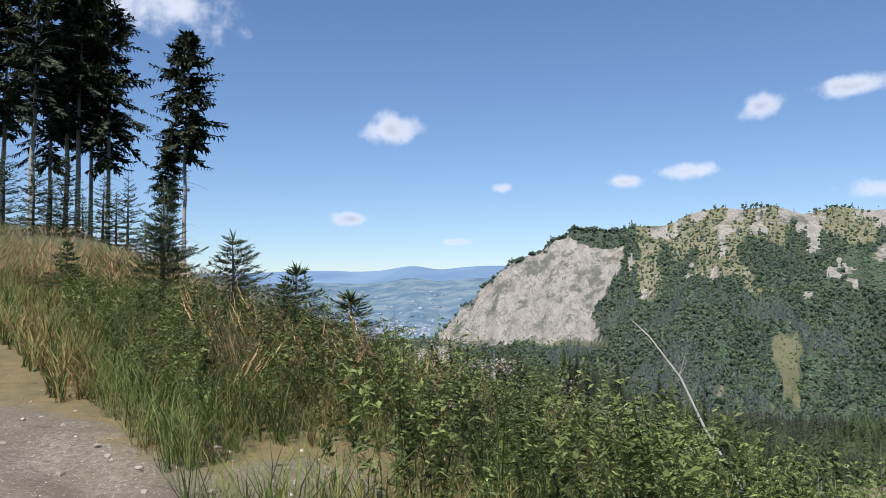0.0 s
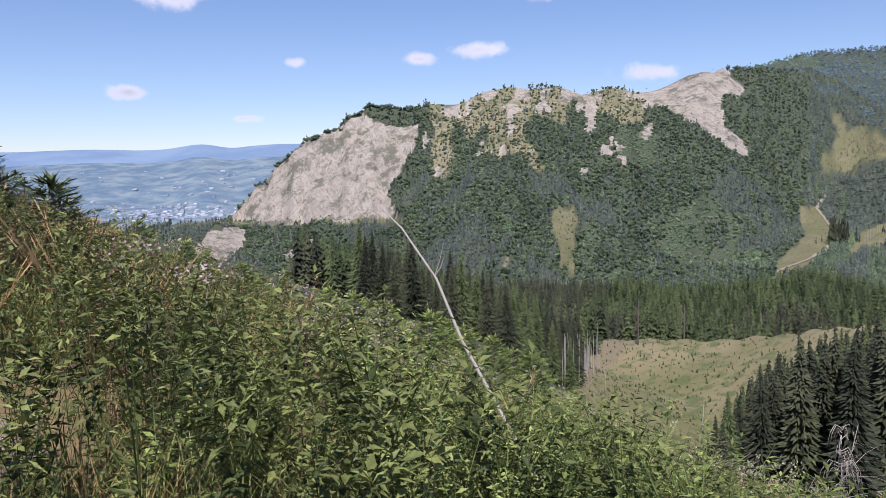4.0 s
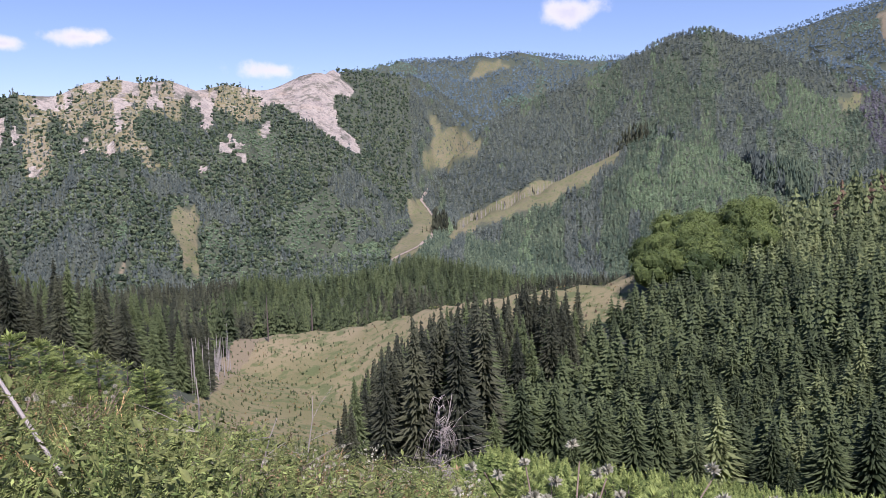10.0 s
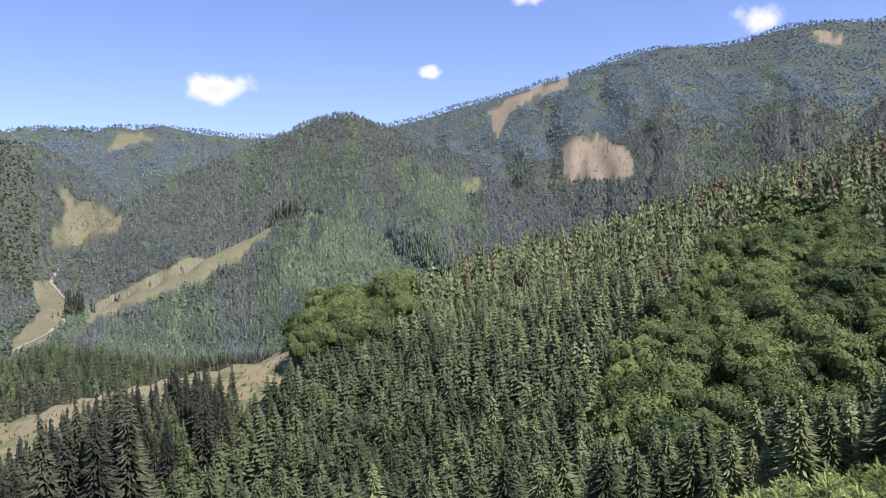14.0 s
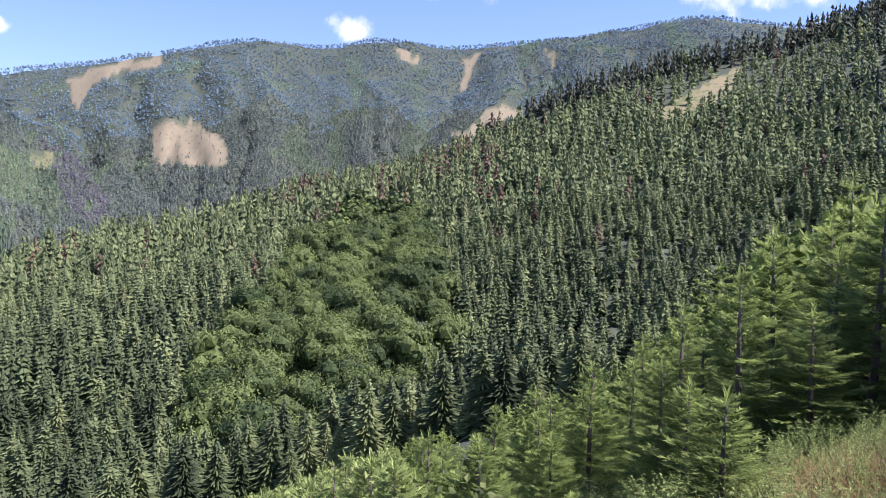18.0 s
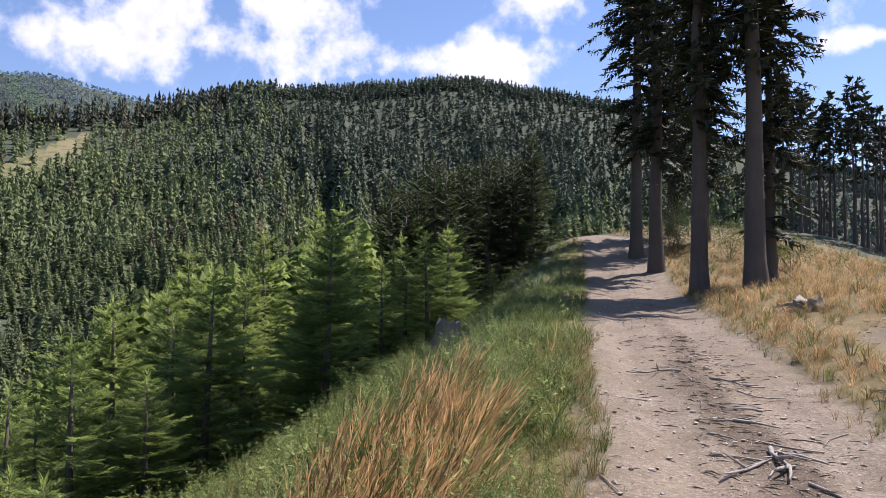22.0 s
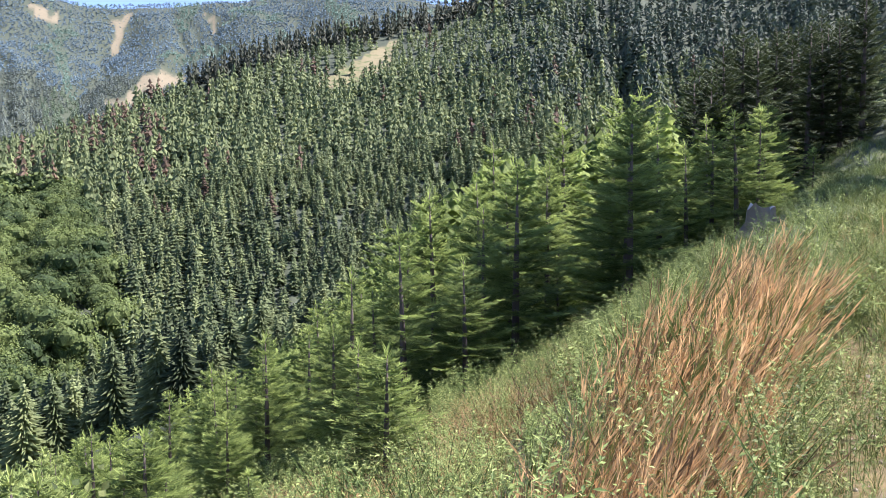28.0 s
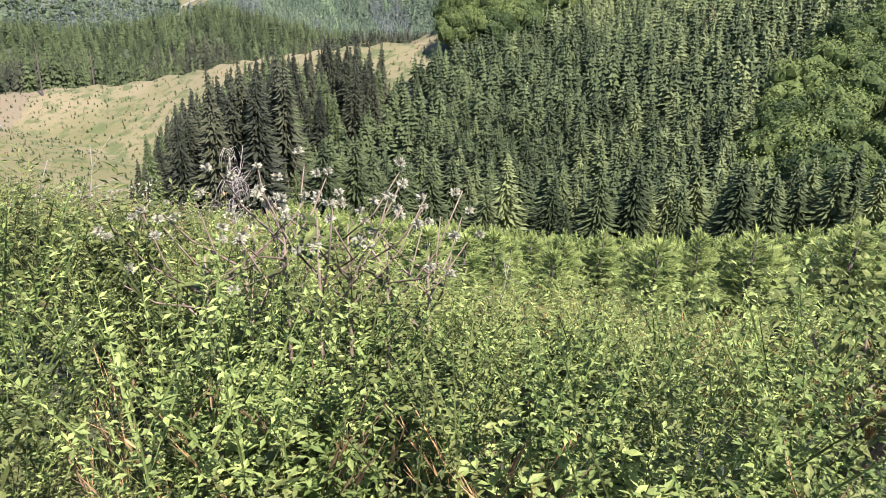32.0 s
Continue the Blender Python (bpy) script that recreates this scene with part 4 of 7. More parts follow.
    put("spur_saplings", "light green young growth on the spur", spur & m["sapling"], far_spruce, 6 * rand, 8 * rand, [M_BRIGHT])
    brow = np.interp(az, (60, 63.3, 66, 70, 73, 75.5, 77, 82, 90), (800, 850, 890, 930, 960, 980, 985, 950, 880)) - 4
    tall = np.where(r < brow, 7, np.where(r < brow + 60, 21, 7)) * rand
    put("spur_wood", "spruce wood on the spur across the valley", spur & ~m["sapling"], far_spruce, tall, np.where(r < brow, 8, 9.5) * rand * swell, [M_FAR_SPRUCE_HAZED, M_SPUR_LEAFY_HAZED, M_SPRUCE_DARK, M_GREY_SPRUCE], np.where(m["dying"] & (tint < 0.8), 3, np.where((r >= brow) & (r < brow + 60) & (az < 77), 2, np.where(((patch > 0.3) & (strip > -0.1)) | (strip > 0.28) | ((r < brow) & (strip > -0.25)), 1, 0))))
    put("ridge_wood", "spruce forest on the high far ridge, hazed blue in its colour", rest & ~spur & (az < 150), ridge_spruce, 4.8 * rand, 9.5 * rand * swell, [M_RIDGE_SPRUCE_HAZED, M_RIDGE_LEAFY_HAZED], np.where((patch > 0.42) | (strip > 0.4), 1, 0))
    put("slope_bushes", "green bushes on the slope that falls behind the thin stand", (az > 189) & (az < 218) & (r <= 330), far_crowns, 3.0 * rand, 5.5 * rand, [M_FAR_BROADLEAF, M_BRIGHT], np.where(patch > 0.0, 1, 0))
    put("hill_wood", "hazy spruce wood on the hill beyond the falling slope", rest & (az >= 187), far_spruce, 9 * rand, 10 * rand, [M_FAR_SPRUCE_HAZED, M_HILL], np.where(patch > 0.2, 1, 0))
    put("hill_wood", "spruce forest on the dark hill above the track", rest & ~spur & (az >= 150) & (az < 187), far_spruce, 11 * rand, 9 * rand * swell, [M_SPRUCE_DARK, M_FAR_SPRUCE_HAZED], np.where(patch > 0.1, 1, 0))


build_woods()


def crest_bushes():
    rs = np.random.RandomState(17)
    n = 150
    az = 19.0 + 14.0 * rs.uniform(0, 1, n) ** 0.6
    r = np.interp(az, FINE, CRESTS["quarry"][2][0]) + rs.uniform(-5, 14, n)
    x, y = EYE_X + r * np.sin(np.radians(az)), EYE_Y + r * np.cos(np.radians(az))
    rng = random.Random(19)
    h = rs.uniform(4, 9, n)
    ob = scatter("crest_bushes", [crown_shape(rng, 20) for _ in range(5)], np.stack([x, y, height(x, y) - 1.5], -1), h, h * 1.2, rs.randint(0, 5, n), rs.uniform(0, 0.8, n), [M_FAR_BROADLEAF, M_FAR_SPRUCE_HAZED], rs.randint(0, 2, n), 0.02, 23)
    tagged(ob, "line of dark bushes along the crest of the quarry", "bushes", kind="stuff")


crest_bushes()


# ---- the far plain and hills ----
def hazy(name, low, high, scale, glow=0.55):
    """Land so far off that the air between is all that is seen of it: haze put into colour and glow."""
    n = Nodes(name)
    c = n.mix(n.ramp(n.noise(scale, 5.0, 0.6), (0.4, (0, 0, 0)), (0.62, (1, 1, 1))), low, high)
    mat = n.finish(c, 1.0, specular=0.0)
    # the same colour also emits, as haze glow
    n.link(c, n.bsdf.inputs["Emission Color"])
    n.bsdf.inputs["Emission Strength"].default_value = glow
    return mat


def build_distance():
    az = np.concatenate([np.arange(300, 360, 1.0), np.arange(0, 50, 0.25)])
    for name, label, rr, mat in (
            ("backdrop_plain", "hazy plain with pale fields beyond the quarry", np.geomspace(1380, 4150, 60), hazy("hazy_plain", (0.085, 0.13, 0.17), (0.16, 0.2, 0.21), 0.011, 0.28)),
            ("backdrop_hills", "wooded hills on the horizon, hazed blue in their colour", np.linspace(4140, 4720, 24), hazy("hazy_hills", (0.1, 0.145, 0.205), (0.125, 0.175, 0.23), 0.003, 0.7))):
        A, R = np.meshgrid(np.radians(az), rr)
        X, Y = EYE_X + R * np.sin(A), EYE_Y + R * np.cos(A)
        Z = height(X, Y)
        nr, na = A.shape
        i, j = np.meshgrid(np.arange(nr - 1), np.arange(na - 1), indexing="ij")
        f = np.stack([i * na + j, (i + 1) * na + j, (i + 1) * na + j + 1, i * na + j + 1], -1).reshape(-1, 4)
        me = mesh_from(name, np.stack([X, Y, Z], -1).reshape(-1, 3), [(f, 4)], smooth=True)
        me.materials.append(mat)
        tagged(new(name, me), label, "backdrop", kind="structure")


build_distance()


def build_town():
    """Pale far buildings strewn over the plain."""
    r_s = np.random.RandomState(41)
    n = 260
    az = np.concatenate([r_s.normal(17, 2.6, 170), r_s.uniform(7, 24, 90)])
    r = np.concatenate([r_s.normal(2600, 330, 170), r_s.uniform(1900, 3900, 90)])
    x, y = EYE_X + r * np.sin(np.radians(az)), EYE_Y + r * np.cos(np.radians(az))
    box = np.array([(a, b, c) for c in (0, 1) for a, b in ((-0.5, -0.5), (0.5, -0.5), (0.5, 0.5), (-0.5, 0.5))] + [(0, -0.5, 1.45), (0, 0.5, 1.45)])
    f = np.array([(0, 1, 5), (0, 5, 4), (1, 2, 6), (1, 6, 5), (2, 3, 7), (2, 7, 6), (3, 0, 4), (3, 4, 7), (4, 5, 8), (6, 7, 9), (5, 6, 9), (5, 9, 8), (7, 4, 8), (7, 8, 9)])
    n_mat = Nodes("far_town_walls")
    mat = n_mat.finish(n_mat.mix(n_mat.attribute("tint"), (0.2, 0.23, 0.27), (0.42, 0.45, 0.48)), 0.9)
    ob = scatter("far_town", [(box, f)], np.stack([x, y, height(x, y) - 1], -1), r_s.uniform(3, 7, n), r_s.uniform(6, 20, n), np.zeros(n, int), r_s.uniform(0, 1, n), [mat], None, 0.0, 12)
    tagged(ob, "pale houses and sheds of a town on the plain", "town", kind="stuff")


build_town()


# ---- helpers for things ----
def part(name, mesh, material, parent, label=""):
    ob = new(name, mesh)
    ob.parent = parent
    if material and not len(mesh.materials):
        mesh.materials.append(material)
    if material and mesh.materials[0] != material:
        ob.material_slots[0].link = "OBJECT"
        ob.material_slots[0].material = material
    return tagged(ob, label) if label else ob


def thing(name, label, category, where, group="", turn=0.0):
    ob = new(name)
    ob.empty_display_size = 0.2
    ob.matrix_world = Matrix.Translation(where) @ Matrix.Rotation(turn, 4, "Z")
    return tagged(ob, label, category, group)


def stuff(ob):
    return tagged(ob, kind="stuff")


def ground_at(x, y):
    return float(height(np.array([x]), np.array([y]))[0])


def spot(az, r):
    """A place on the ground by bearing and distance from the lookout."""
    x, y = EYE_X + r * math.sin(radians(az)), EYE_Y + r * math.cos(radians(az))
    return x, y, ground_at(x, y)


def tube(path, radii, sides=7, wobble=0.0, rng=None):
    """Vertices and triangles of a tapered round limb along a path, closed at its end."""
    v, f = [], []
    path = [Vector(p) for p in path]
    for k, p in enumerate(path):
        d = (path[min(k + 1, len(path) - 1)] - path[max(k - 1, 0)]).normalized()
        a = d.orthogonal().normalized() if abs(d.z) < 0.9 else Vector((1, 0, 0)) - d * d.x
        a.normalize()
        b = d.cross(a)
        for j in range(sides):
            t = 6.2832 * j / sides
            q = radii[k] * (1 + (rng.uniform(-wobble, wobble) if rng else 0))
            v.append(tuple(p + a * q * math.cos(t) + b * q * math.sin(t)))
    for k in range(len(path) - 1):
        for j in range(sides):
            a, b = k * sides + j, k * sides + (j + 1) % sides
            f += [(a, b, b + sides), (a, b + sides, a + sides)]
    v.append(tuple(path[-1]))
    last = (len(path) - 1) * sides
    f += [(last + j, last + (j + 1) % sides, len(v) - 1) for j in range(sides)]
    return v, f


class Bag:
    """Collects triangles with a tint for each vertex."""

    def __init__(self):
        self.v, self.f, self.t = [], [], []

    def add(self, v, f, tint=0.5):
        c = len(self.v)
        self.v += [tuple(p) for p in v]
        self.f += [tuple(i + c for i in q) for q in f]
        self.t += [tint] * len(v)

    def blade(self, p, d, side, length, width, tint):
        """A leaf or twig: a narrow diamond with a fold along its middle."""
        m = p + d * length * 0.45
        up = d.cross(side) * width * 0.18
        self.add([p, m + side * width * 0.5 + up, p + d * length, m - side * width * 0.5 + up], [(0, 1, 2), (0, 2, 3)], tint)

    def mesh(self, name, smooth=False):
        return mesh_from(name, np.array(self.v), [(np.array(self.f), 3)], smooth, np.array(self.t))

    def shape(self):
        return np.array(self.v), np.array(self.f), np.array(self.t) - 0.5


# ---- spruces near the track ----
def bough(bag, rng, root, out, length, droop, twigs, tint, size, lift=0.0, hang=0.0, fat=0.3):
    """A spray of twigs along a bough that sags and lifts again at its tip."""
    side = Vector((0, 0, 1)).cross(out)
    side = side.normalized() if side.length > 0.05 else Vector((1, 0, 0))
    p, d, step = Vector(root), Vector(out).normalized(), length / twigs
    for k in range(twigs):
        t = k / twigs
        d = (d + Vector((0, 0, -droop * (0.9 - 1.3 * t))) * 0.5 + side * rng.gauss(0, 0.06)).normalized()
        p = p + d * step
        w = size * (1.1 - 0.6 * t) * rng.uniform(0.65, 1.3)
        # tint runs from dark at the stem to light tips, for crown shade
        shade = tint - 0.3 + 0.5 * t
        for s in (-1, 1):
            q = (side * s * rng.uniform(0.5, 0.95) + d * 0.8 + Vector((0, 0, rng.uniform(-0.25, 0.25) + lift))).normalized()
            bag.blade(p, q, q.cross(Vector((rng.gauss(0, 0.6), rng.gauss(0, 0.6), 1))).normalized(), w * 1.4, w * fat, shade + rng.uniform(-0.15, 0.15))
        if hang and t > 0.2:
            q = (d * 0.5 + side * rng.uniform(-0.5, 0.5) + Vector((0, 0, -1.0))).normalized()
            # hanging twigs darker still, as the shaded underside
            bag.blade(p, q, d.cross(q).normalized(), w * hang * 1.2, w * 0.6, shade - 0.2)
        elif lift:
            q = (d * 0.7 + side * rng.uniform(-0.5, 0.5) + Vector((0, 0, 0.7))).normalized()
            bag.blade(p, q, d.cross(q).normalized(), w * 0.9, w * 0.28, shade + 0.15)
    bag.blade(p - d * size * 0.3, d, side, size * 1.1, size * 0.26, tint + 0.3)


def fan_bough(bag, rng, root, out, length, tint, thick, forks):
    """A flat fan of twigs on both sides of a bough that sags and turns up at its tip."""
    side = Vector((0, 0, 1)).cross(out).normalized()
    n = max(4, int(length / 0.075))
    p, d = Vector(root), Vector(out).normalized()
    for k in range(n):
        t = k / n
        d = (d + Vector((0, 0, 0.07 * (t - 0.35))) + side * rng.gauss(0, 0.04)).normalized()
        p = p + d * length / n
        l = min(0.4 * length * (1.0 - t) + 0.07, 0.34) * rng.uniform(0.7, 1.2)
        for s in (-1, 1):
            q = (side * s * rng.uniform(0.6, 1.0) + d * 0.75 + Vector((0, 0, rng.gauss(0.04, 0.16)))).normalized()
            up = q.cross(Vector((rng.gauss(0, 0.35), rng.gauss(0, 0.35), 1))).normalized()
            # shade inside the crown put into the tint, lighter towards the tip
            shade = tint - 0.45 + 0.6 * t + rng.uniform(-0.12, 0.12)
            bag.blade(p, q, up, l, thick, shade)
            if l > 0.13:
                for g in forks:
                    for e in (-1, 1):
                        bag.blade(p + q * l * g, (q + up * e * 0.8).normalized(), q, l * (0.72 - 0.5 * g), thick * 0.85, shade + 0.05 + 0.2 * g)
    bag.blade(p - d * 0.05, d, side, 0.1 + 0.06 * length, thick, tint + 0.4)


def young_spruce(rng, tall, fine=1.0):
    """Trunk and needles of a bushy young spruce: whorls of fanned boughs under a bare leader."""
    wood, green = Bag(), Bag()
    lean = Vector((rng.gauss(0, 0.02), rng.gauss(0, 0.02), 0))
    v, f = tube([(0, 0, -0.25), (lean.x * tall * 0.5, lean.y * tall * 0.5, tall * 0.5), (lean.x * tall, lean.y * tall, tall * 0.995)], (0.018 * tall + 0.012, 0.011 * tall + 0.008, 0.004), 6)
    wood.add(v, f)
    thick = (0.018 + 0.0042 * tall) / fine ** 0.5
    z, step = tall * 0.03, (0.12 + 0.035 * tall) * (0.65 if tall < 3 else 1.0)
    while z < tall * 0.95:
        t = z / tall
        reach = tall * 0.36 * (1.0 - t) ** 0.85 * (0.75 + 0.25 * min(1, t * 5)) + 0.08
        n, turn = int((6 if t > 0.75 else 8) * fine ** 0.5), rng.uniform(0, 6.28)
        for j in range(n):
            a = turn + 6.2832 * (j + rng.uniform(-0.3, 0.3)) / n
            out = Vector((math.cos(a), math.sin(a), 0.12 + 0.75 * t * t + rng.uniform(-0.15, 0.2))).normalized()
            h = z + rng.uniform(-0.2, 0.2) * step
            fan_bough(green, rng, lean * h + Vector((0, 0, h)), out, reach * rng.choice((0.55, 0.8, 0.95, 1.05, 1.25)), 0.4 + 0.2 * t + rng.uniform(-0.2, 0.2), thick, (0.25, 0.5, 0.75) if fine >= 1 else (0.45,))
        z += step * rng.uniform(0.8, 1.2) * (1.1 - 0.25 * t)
    for j in range(9):
        a = j * 2.4
        green.blade(Vector((lean.x * tall, lean.y * tall, tall * (0.9 + 0.01 * j))), Vector((math.cos(a) * 0.4, math.sin(a) * 0.4, 1)).normalized(), Vector((-math.sin(a), math.cos(a), 0)), tall * 0.04 + 0.1, 0.03, 0.9)
    return wood.mesh("trunk", True), green.mesh("needles")


CONE = ((0, 0.55), (0.25, 1.0), (0.6, 0.7), (0.85, 0.36), (1, 0.05))
CROWN = ((0, 0.6), (0.2, 1.0), (0.5, 0.85), (0.8, 0.6), (1, 0.12))
COLUMN = ((0, 0.6), (0.2, 0.72), (0.45, 0.82), (0.68, 0.95), (0.83, 1.0), (0.92, 0.75), (1, 0.22))


def tall_spruce(rng, tall, bare, reach, girth=0.36, sides=9, twig=0.55, ragged=0.25, dead=0, per=6, gap=0.55, profile=CONE, level=-0.2):
    """Trunk, needles and dead twigs of an old spruce whose crown begins above a bare trunk."""
    wood, green, dry = Bag(), Bag(), Bag()
    bend = [Vector((rng.gauss(0, 0.006) * k * tall / 8, rng.gauss(0, 0.006) * k * tall / 8, tall * k / 8)) for k in range(9)]
    path = [Vector((0, 0, -0.5)), Vector((0, 0, 0.15)), Vector((0, 0, 0.9))] + bend[1:]
    radii = [girth * 1.45, girth * 1.25, girth] + [girth * (1 - 0.93 * k / 8) * 0.97 for k in range(1, 9)]
    v, f = tube(path, radii, sides, 0.05, rng)
    wood.add(v, f)

    def stem(z):
        k = min(int(z / tall * 8), 7)
        return bend[k].lerp(bend[k + 1], z / tall * 8 - k)

    z = bare
    lobes = [rng.uniform(0.6, 1.25) for _ in range(40)]
    while z < tall * 0.99:
        t = (z - bare) / (tall - bare)
        width = reach * float(np.interp(t, [a for a, b in profile], [b for a, b in profile])) + 0.2
        for j in range(per):
            if rng.random() < ragged * (1 - 0.6 * t):
                continue
            a = rng.uniform(0, 6.2832)
            # thick and thin patches round the crown
            clump = lobes[int(a / 1.2567) + 5 * int(t * 7.99)]
            out = Vector((math.cos(a), math.sin(a), 0.5 * t + level + rng.uniform(-0.25, 0.45))).normalized()
            q = width * clump * rng.choice((0.45, 0.65, 0.85, 1.0, 1.1))
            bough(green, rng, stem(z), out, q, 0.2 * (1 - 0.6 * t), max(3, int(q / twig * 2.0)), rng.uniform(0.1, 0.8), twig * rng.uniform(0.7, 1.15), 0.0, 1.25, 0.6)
            if q > 1.2:
                e = stem(z)
                v, f = tube([e, e + out * q * 0.5], (0.035, 0.015), 4)
                dry.add(v, f)
        z += gap * rng.uniform(0.7, 1.3) * (1.15 - 0.4 * t)
    for _ in range(dead):
        z = rng.uniform(bare * 0.25, bare * 1.25)
        a = rng.uniform(0, 6.2832)
        p = stem(min(z, tall * 0.95))
        q = rng.uniform(0.5, 1.6)
        d = Vector((math.cos(a), math.sin(a), rng.uniform(-0.35, 0.1)))
        v, f = tube([p, p + d * q * 0.5, p + d * q + Vector((0, 0, -0.12 * q))], (0.02, 0.013, 0.004), 4)
        dry.add(v, f)
    return wood.mesh("trunk", True), green.mesh("crown"), dry.mesh("deadwood") if dead else None


def place_tree(name, label, meshes, mats, where, turn, scale, group=""):
    ob = thing(name, label, "tree", where, group, turn)
    ob.scale = (scale, scale, scale)
    for nm, me, mat in zip(("trunk", "crown", "deadwood"), meshes, mats):
        if me:
            p = part(nm, me, mat, ob)
            if nm == "deadwood":
                stuff(p)
    return ob


# tall spruces beside the track to the south: bearing, distance, height, bare trunk, reach, girth
ROADSIDE = [(183.9, 27.0, 26.0, 7.5, 3.5, 0.34, COLUMN), (180.3, 27.6, 23.0, 5.6, 2.2, 0.29, CROWN), (177.5, 33.5, 20.5, 5.0, 2.5, 0.3, CROWN), (176.2, 37.5, 21.5, 4.8, 2.5, 0.3, CROWN),
            (184.9, 29.0, 15.5, 1.8, 1.9, 0.2, CONE), (180.9, 42.0, 17.5, 3.0, 2.8, 0.22, CONE), (178.6, 46.0, 18.0, 2.5, 2.8, 0.22, CONE)]
rng = random.Random(5)
for az, r, tall, bare, reach, girth, profile in ROADSIDE:
    x, y, z = spot(az, r)
    place_tree("tall_spruce", "tall dark spruce with a thick bare trunk beside the track", tall_spruce(rng, tall, bare, reach, girth, 11, 0.3, 0.36, 16, 8, 0.42, profile), (M_BARK, M_SPRUCE_DARK, M_BARK), (x, y, z), 0, 1, "spruces beside the track")

# the stand of slender spruces behind them
BACK = [tall_spruce(rng, t, t * b, q, 0.15, 6, 0.5, 0.4, 9, 5, 0.6) for t, b, q in ((13.2, 0.6, 1.3), (14.2, 0.64, 1.2), (12.0, 0.55, 1.4), (13.0, 0.66, 1.2))]
for k in range(30):
    az = 185.4 + 8.4 * (k + rng.uniform(-0.9, 0.9)) / 30
    x, y, z = spot(az, rng.uniform(71, 87))
    place_tree("slender_spruce", "slender spruce with a long bare trunk in a thin stand", BACK[k % 4], (M_BARK, M_SPRUCE_DARK, M_BARK), (x, y, z), rng.uniform(0, 6), rng.uniform(0.9, 1.06) * (0.82 if az > 192 else 1), "thin stand of spruces")
x, y, z = spot(203.0, 80)
place_tree("slender_spruce", "lone slender spruce on the falling grass slope", BACK[2], (M_BARK, M_SPRUCE_DARK, M_BARK), (x, y, z), 1, 0.8)

# tall spruces on the knoll to the north
KNOLL = [tall_spruce(rng, t, b, q, 0.2, 8, 0.5, 0.3 if b < 9 else 0.1, 12, 7 if b < 9 else 10, 0.46, CROWN) for t, b, q in ((18.3, 9.3, 2.5), (21, 8.0, 2.8), (20, 7.5, 3.3), (18.5, 6.5, 3.4))]
for az, r, kind, scale in ((0.3, 60, 0, 1.04), (359.2, 60.6, 0, 0.62), (350.6, 58, 1, 1.05), (352.7, 61, 1, 1.0), (353.4, 60, 2, 1.06), (355.3, 60, 3, 0.98), (354.3, 64, 2, 0.95), (351.8, 66, 3, 0.9), (349, 62, 2, 1.0), (347, 60, 1, 1.0)):
    x, y, z = spot(az, r)
    place_tree("knoll_spruce", "tall spruce with pale bare trunk and dark crown on a knoll", KNOLL[kind], (M_BARK_PALE, M_SPRUCE_DARK, M_BARK_PALE), (x, y, z), rng.uniform(0, 6), scale, "spruces on the knoll")

# young spruces: one mesh for each size, set along the slope
SIZES = (1.2, 2.0, 3.2, 4.6, 6.5, 9.0, 13.0)
YOUNG = {s: [young_spruce(rng, s) for _ in range(3 if s < 6 else 2)] for s in SIZES}
COARSE = {s: [young_spruce(rng, s, 0.55) for _ in range(2)] for s in SIZES}
COUNT = [0]


THICKET = []


def set_spruce(az, r, tall, mat=None, label=""):
    if r > 31 and az > 14 and az < 300 and not label:
        THICKET.append((*spot(az, r), tall, az))
        return
    size = min(SIZES, key=lambda s: abs(math.log(s / max(tall, 0.3))))
    COUNT[0] += 1
    kinds = YOUNG[size] if r < 30 else COARSE[size]
    meshes = kinds[COUNT[0] % len(kinds)]
    x, y, z = spot(az, r)
    ob = thing("young_spruce", label or ("young green spruce on the grassy slope" if tall < 3.5 else "bushy spruce in the row below the track"), "tree", (x, y, z - 0.05), "young spruces", rng.uniform(0, 6.28))
    k = tall / size
    w = k * rng.uniform(0.95, 1.2) * (1.25 if az < 62 else 1.0)
    ob.scale = (w, w, k)
    part("trunk", meshes[0], M_BARK, ob)
    part("needles", meshes[1], mat or (M_SPRUCE if az > 300 or az < 12 else M_FRESH if az < 114 else M_SPRUCE_YOUNG), ob)


for x, y, top in ((2.17, 9.17, 1.68), (1.67, 10.27, 2.05), (1.18, 13.3, 2.75), (0.03, 15.2, 3.8), (-1.9, 18.5, 2.9), (2.0, 13.5, 1.9), (0.4, 21.0, 2.9)):
    a_, r_ = (float(k) for k in polar(np.array(x), np.array(y)))
    set_spruce(a_, r_, top - spot(a_, r_)[2], M_SPRUCE)
SKYLINE = ((0, 2.0), (8, -0.5), (14, -3.6), (20, -6.6), (23, -7.4), (29, -9.0), (35, -11), (40, -13))
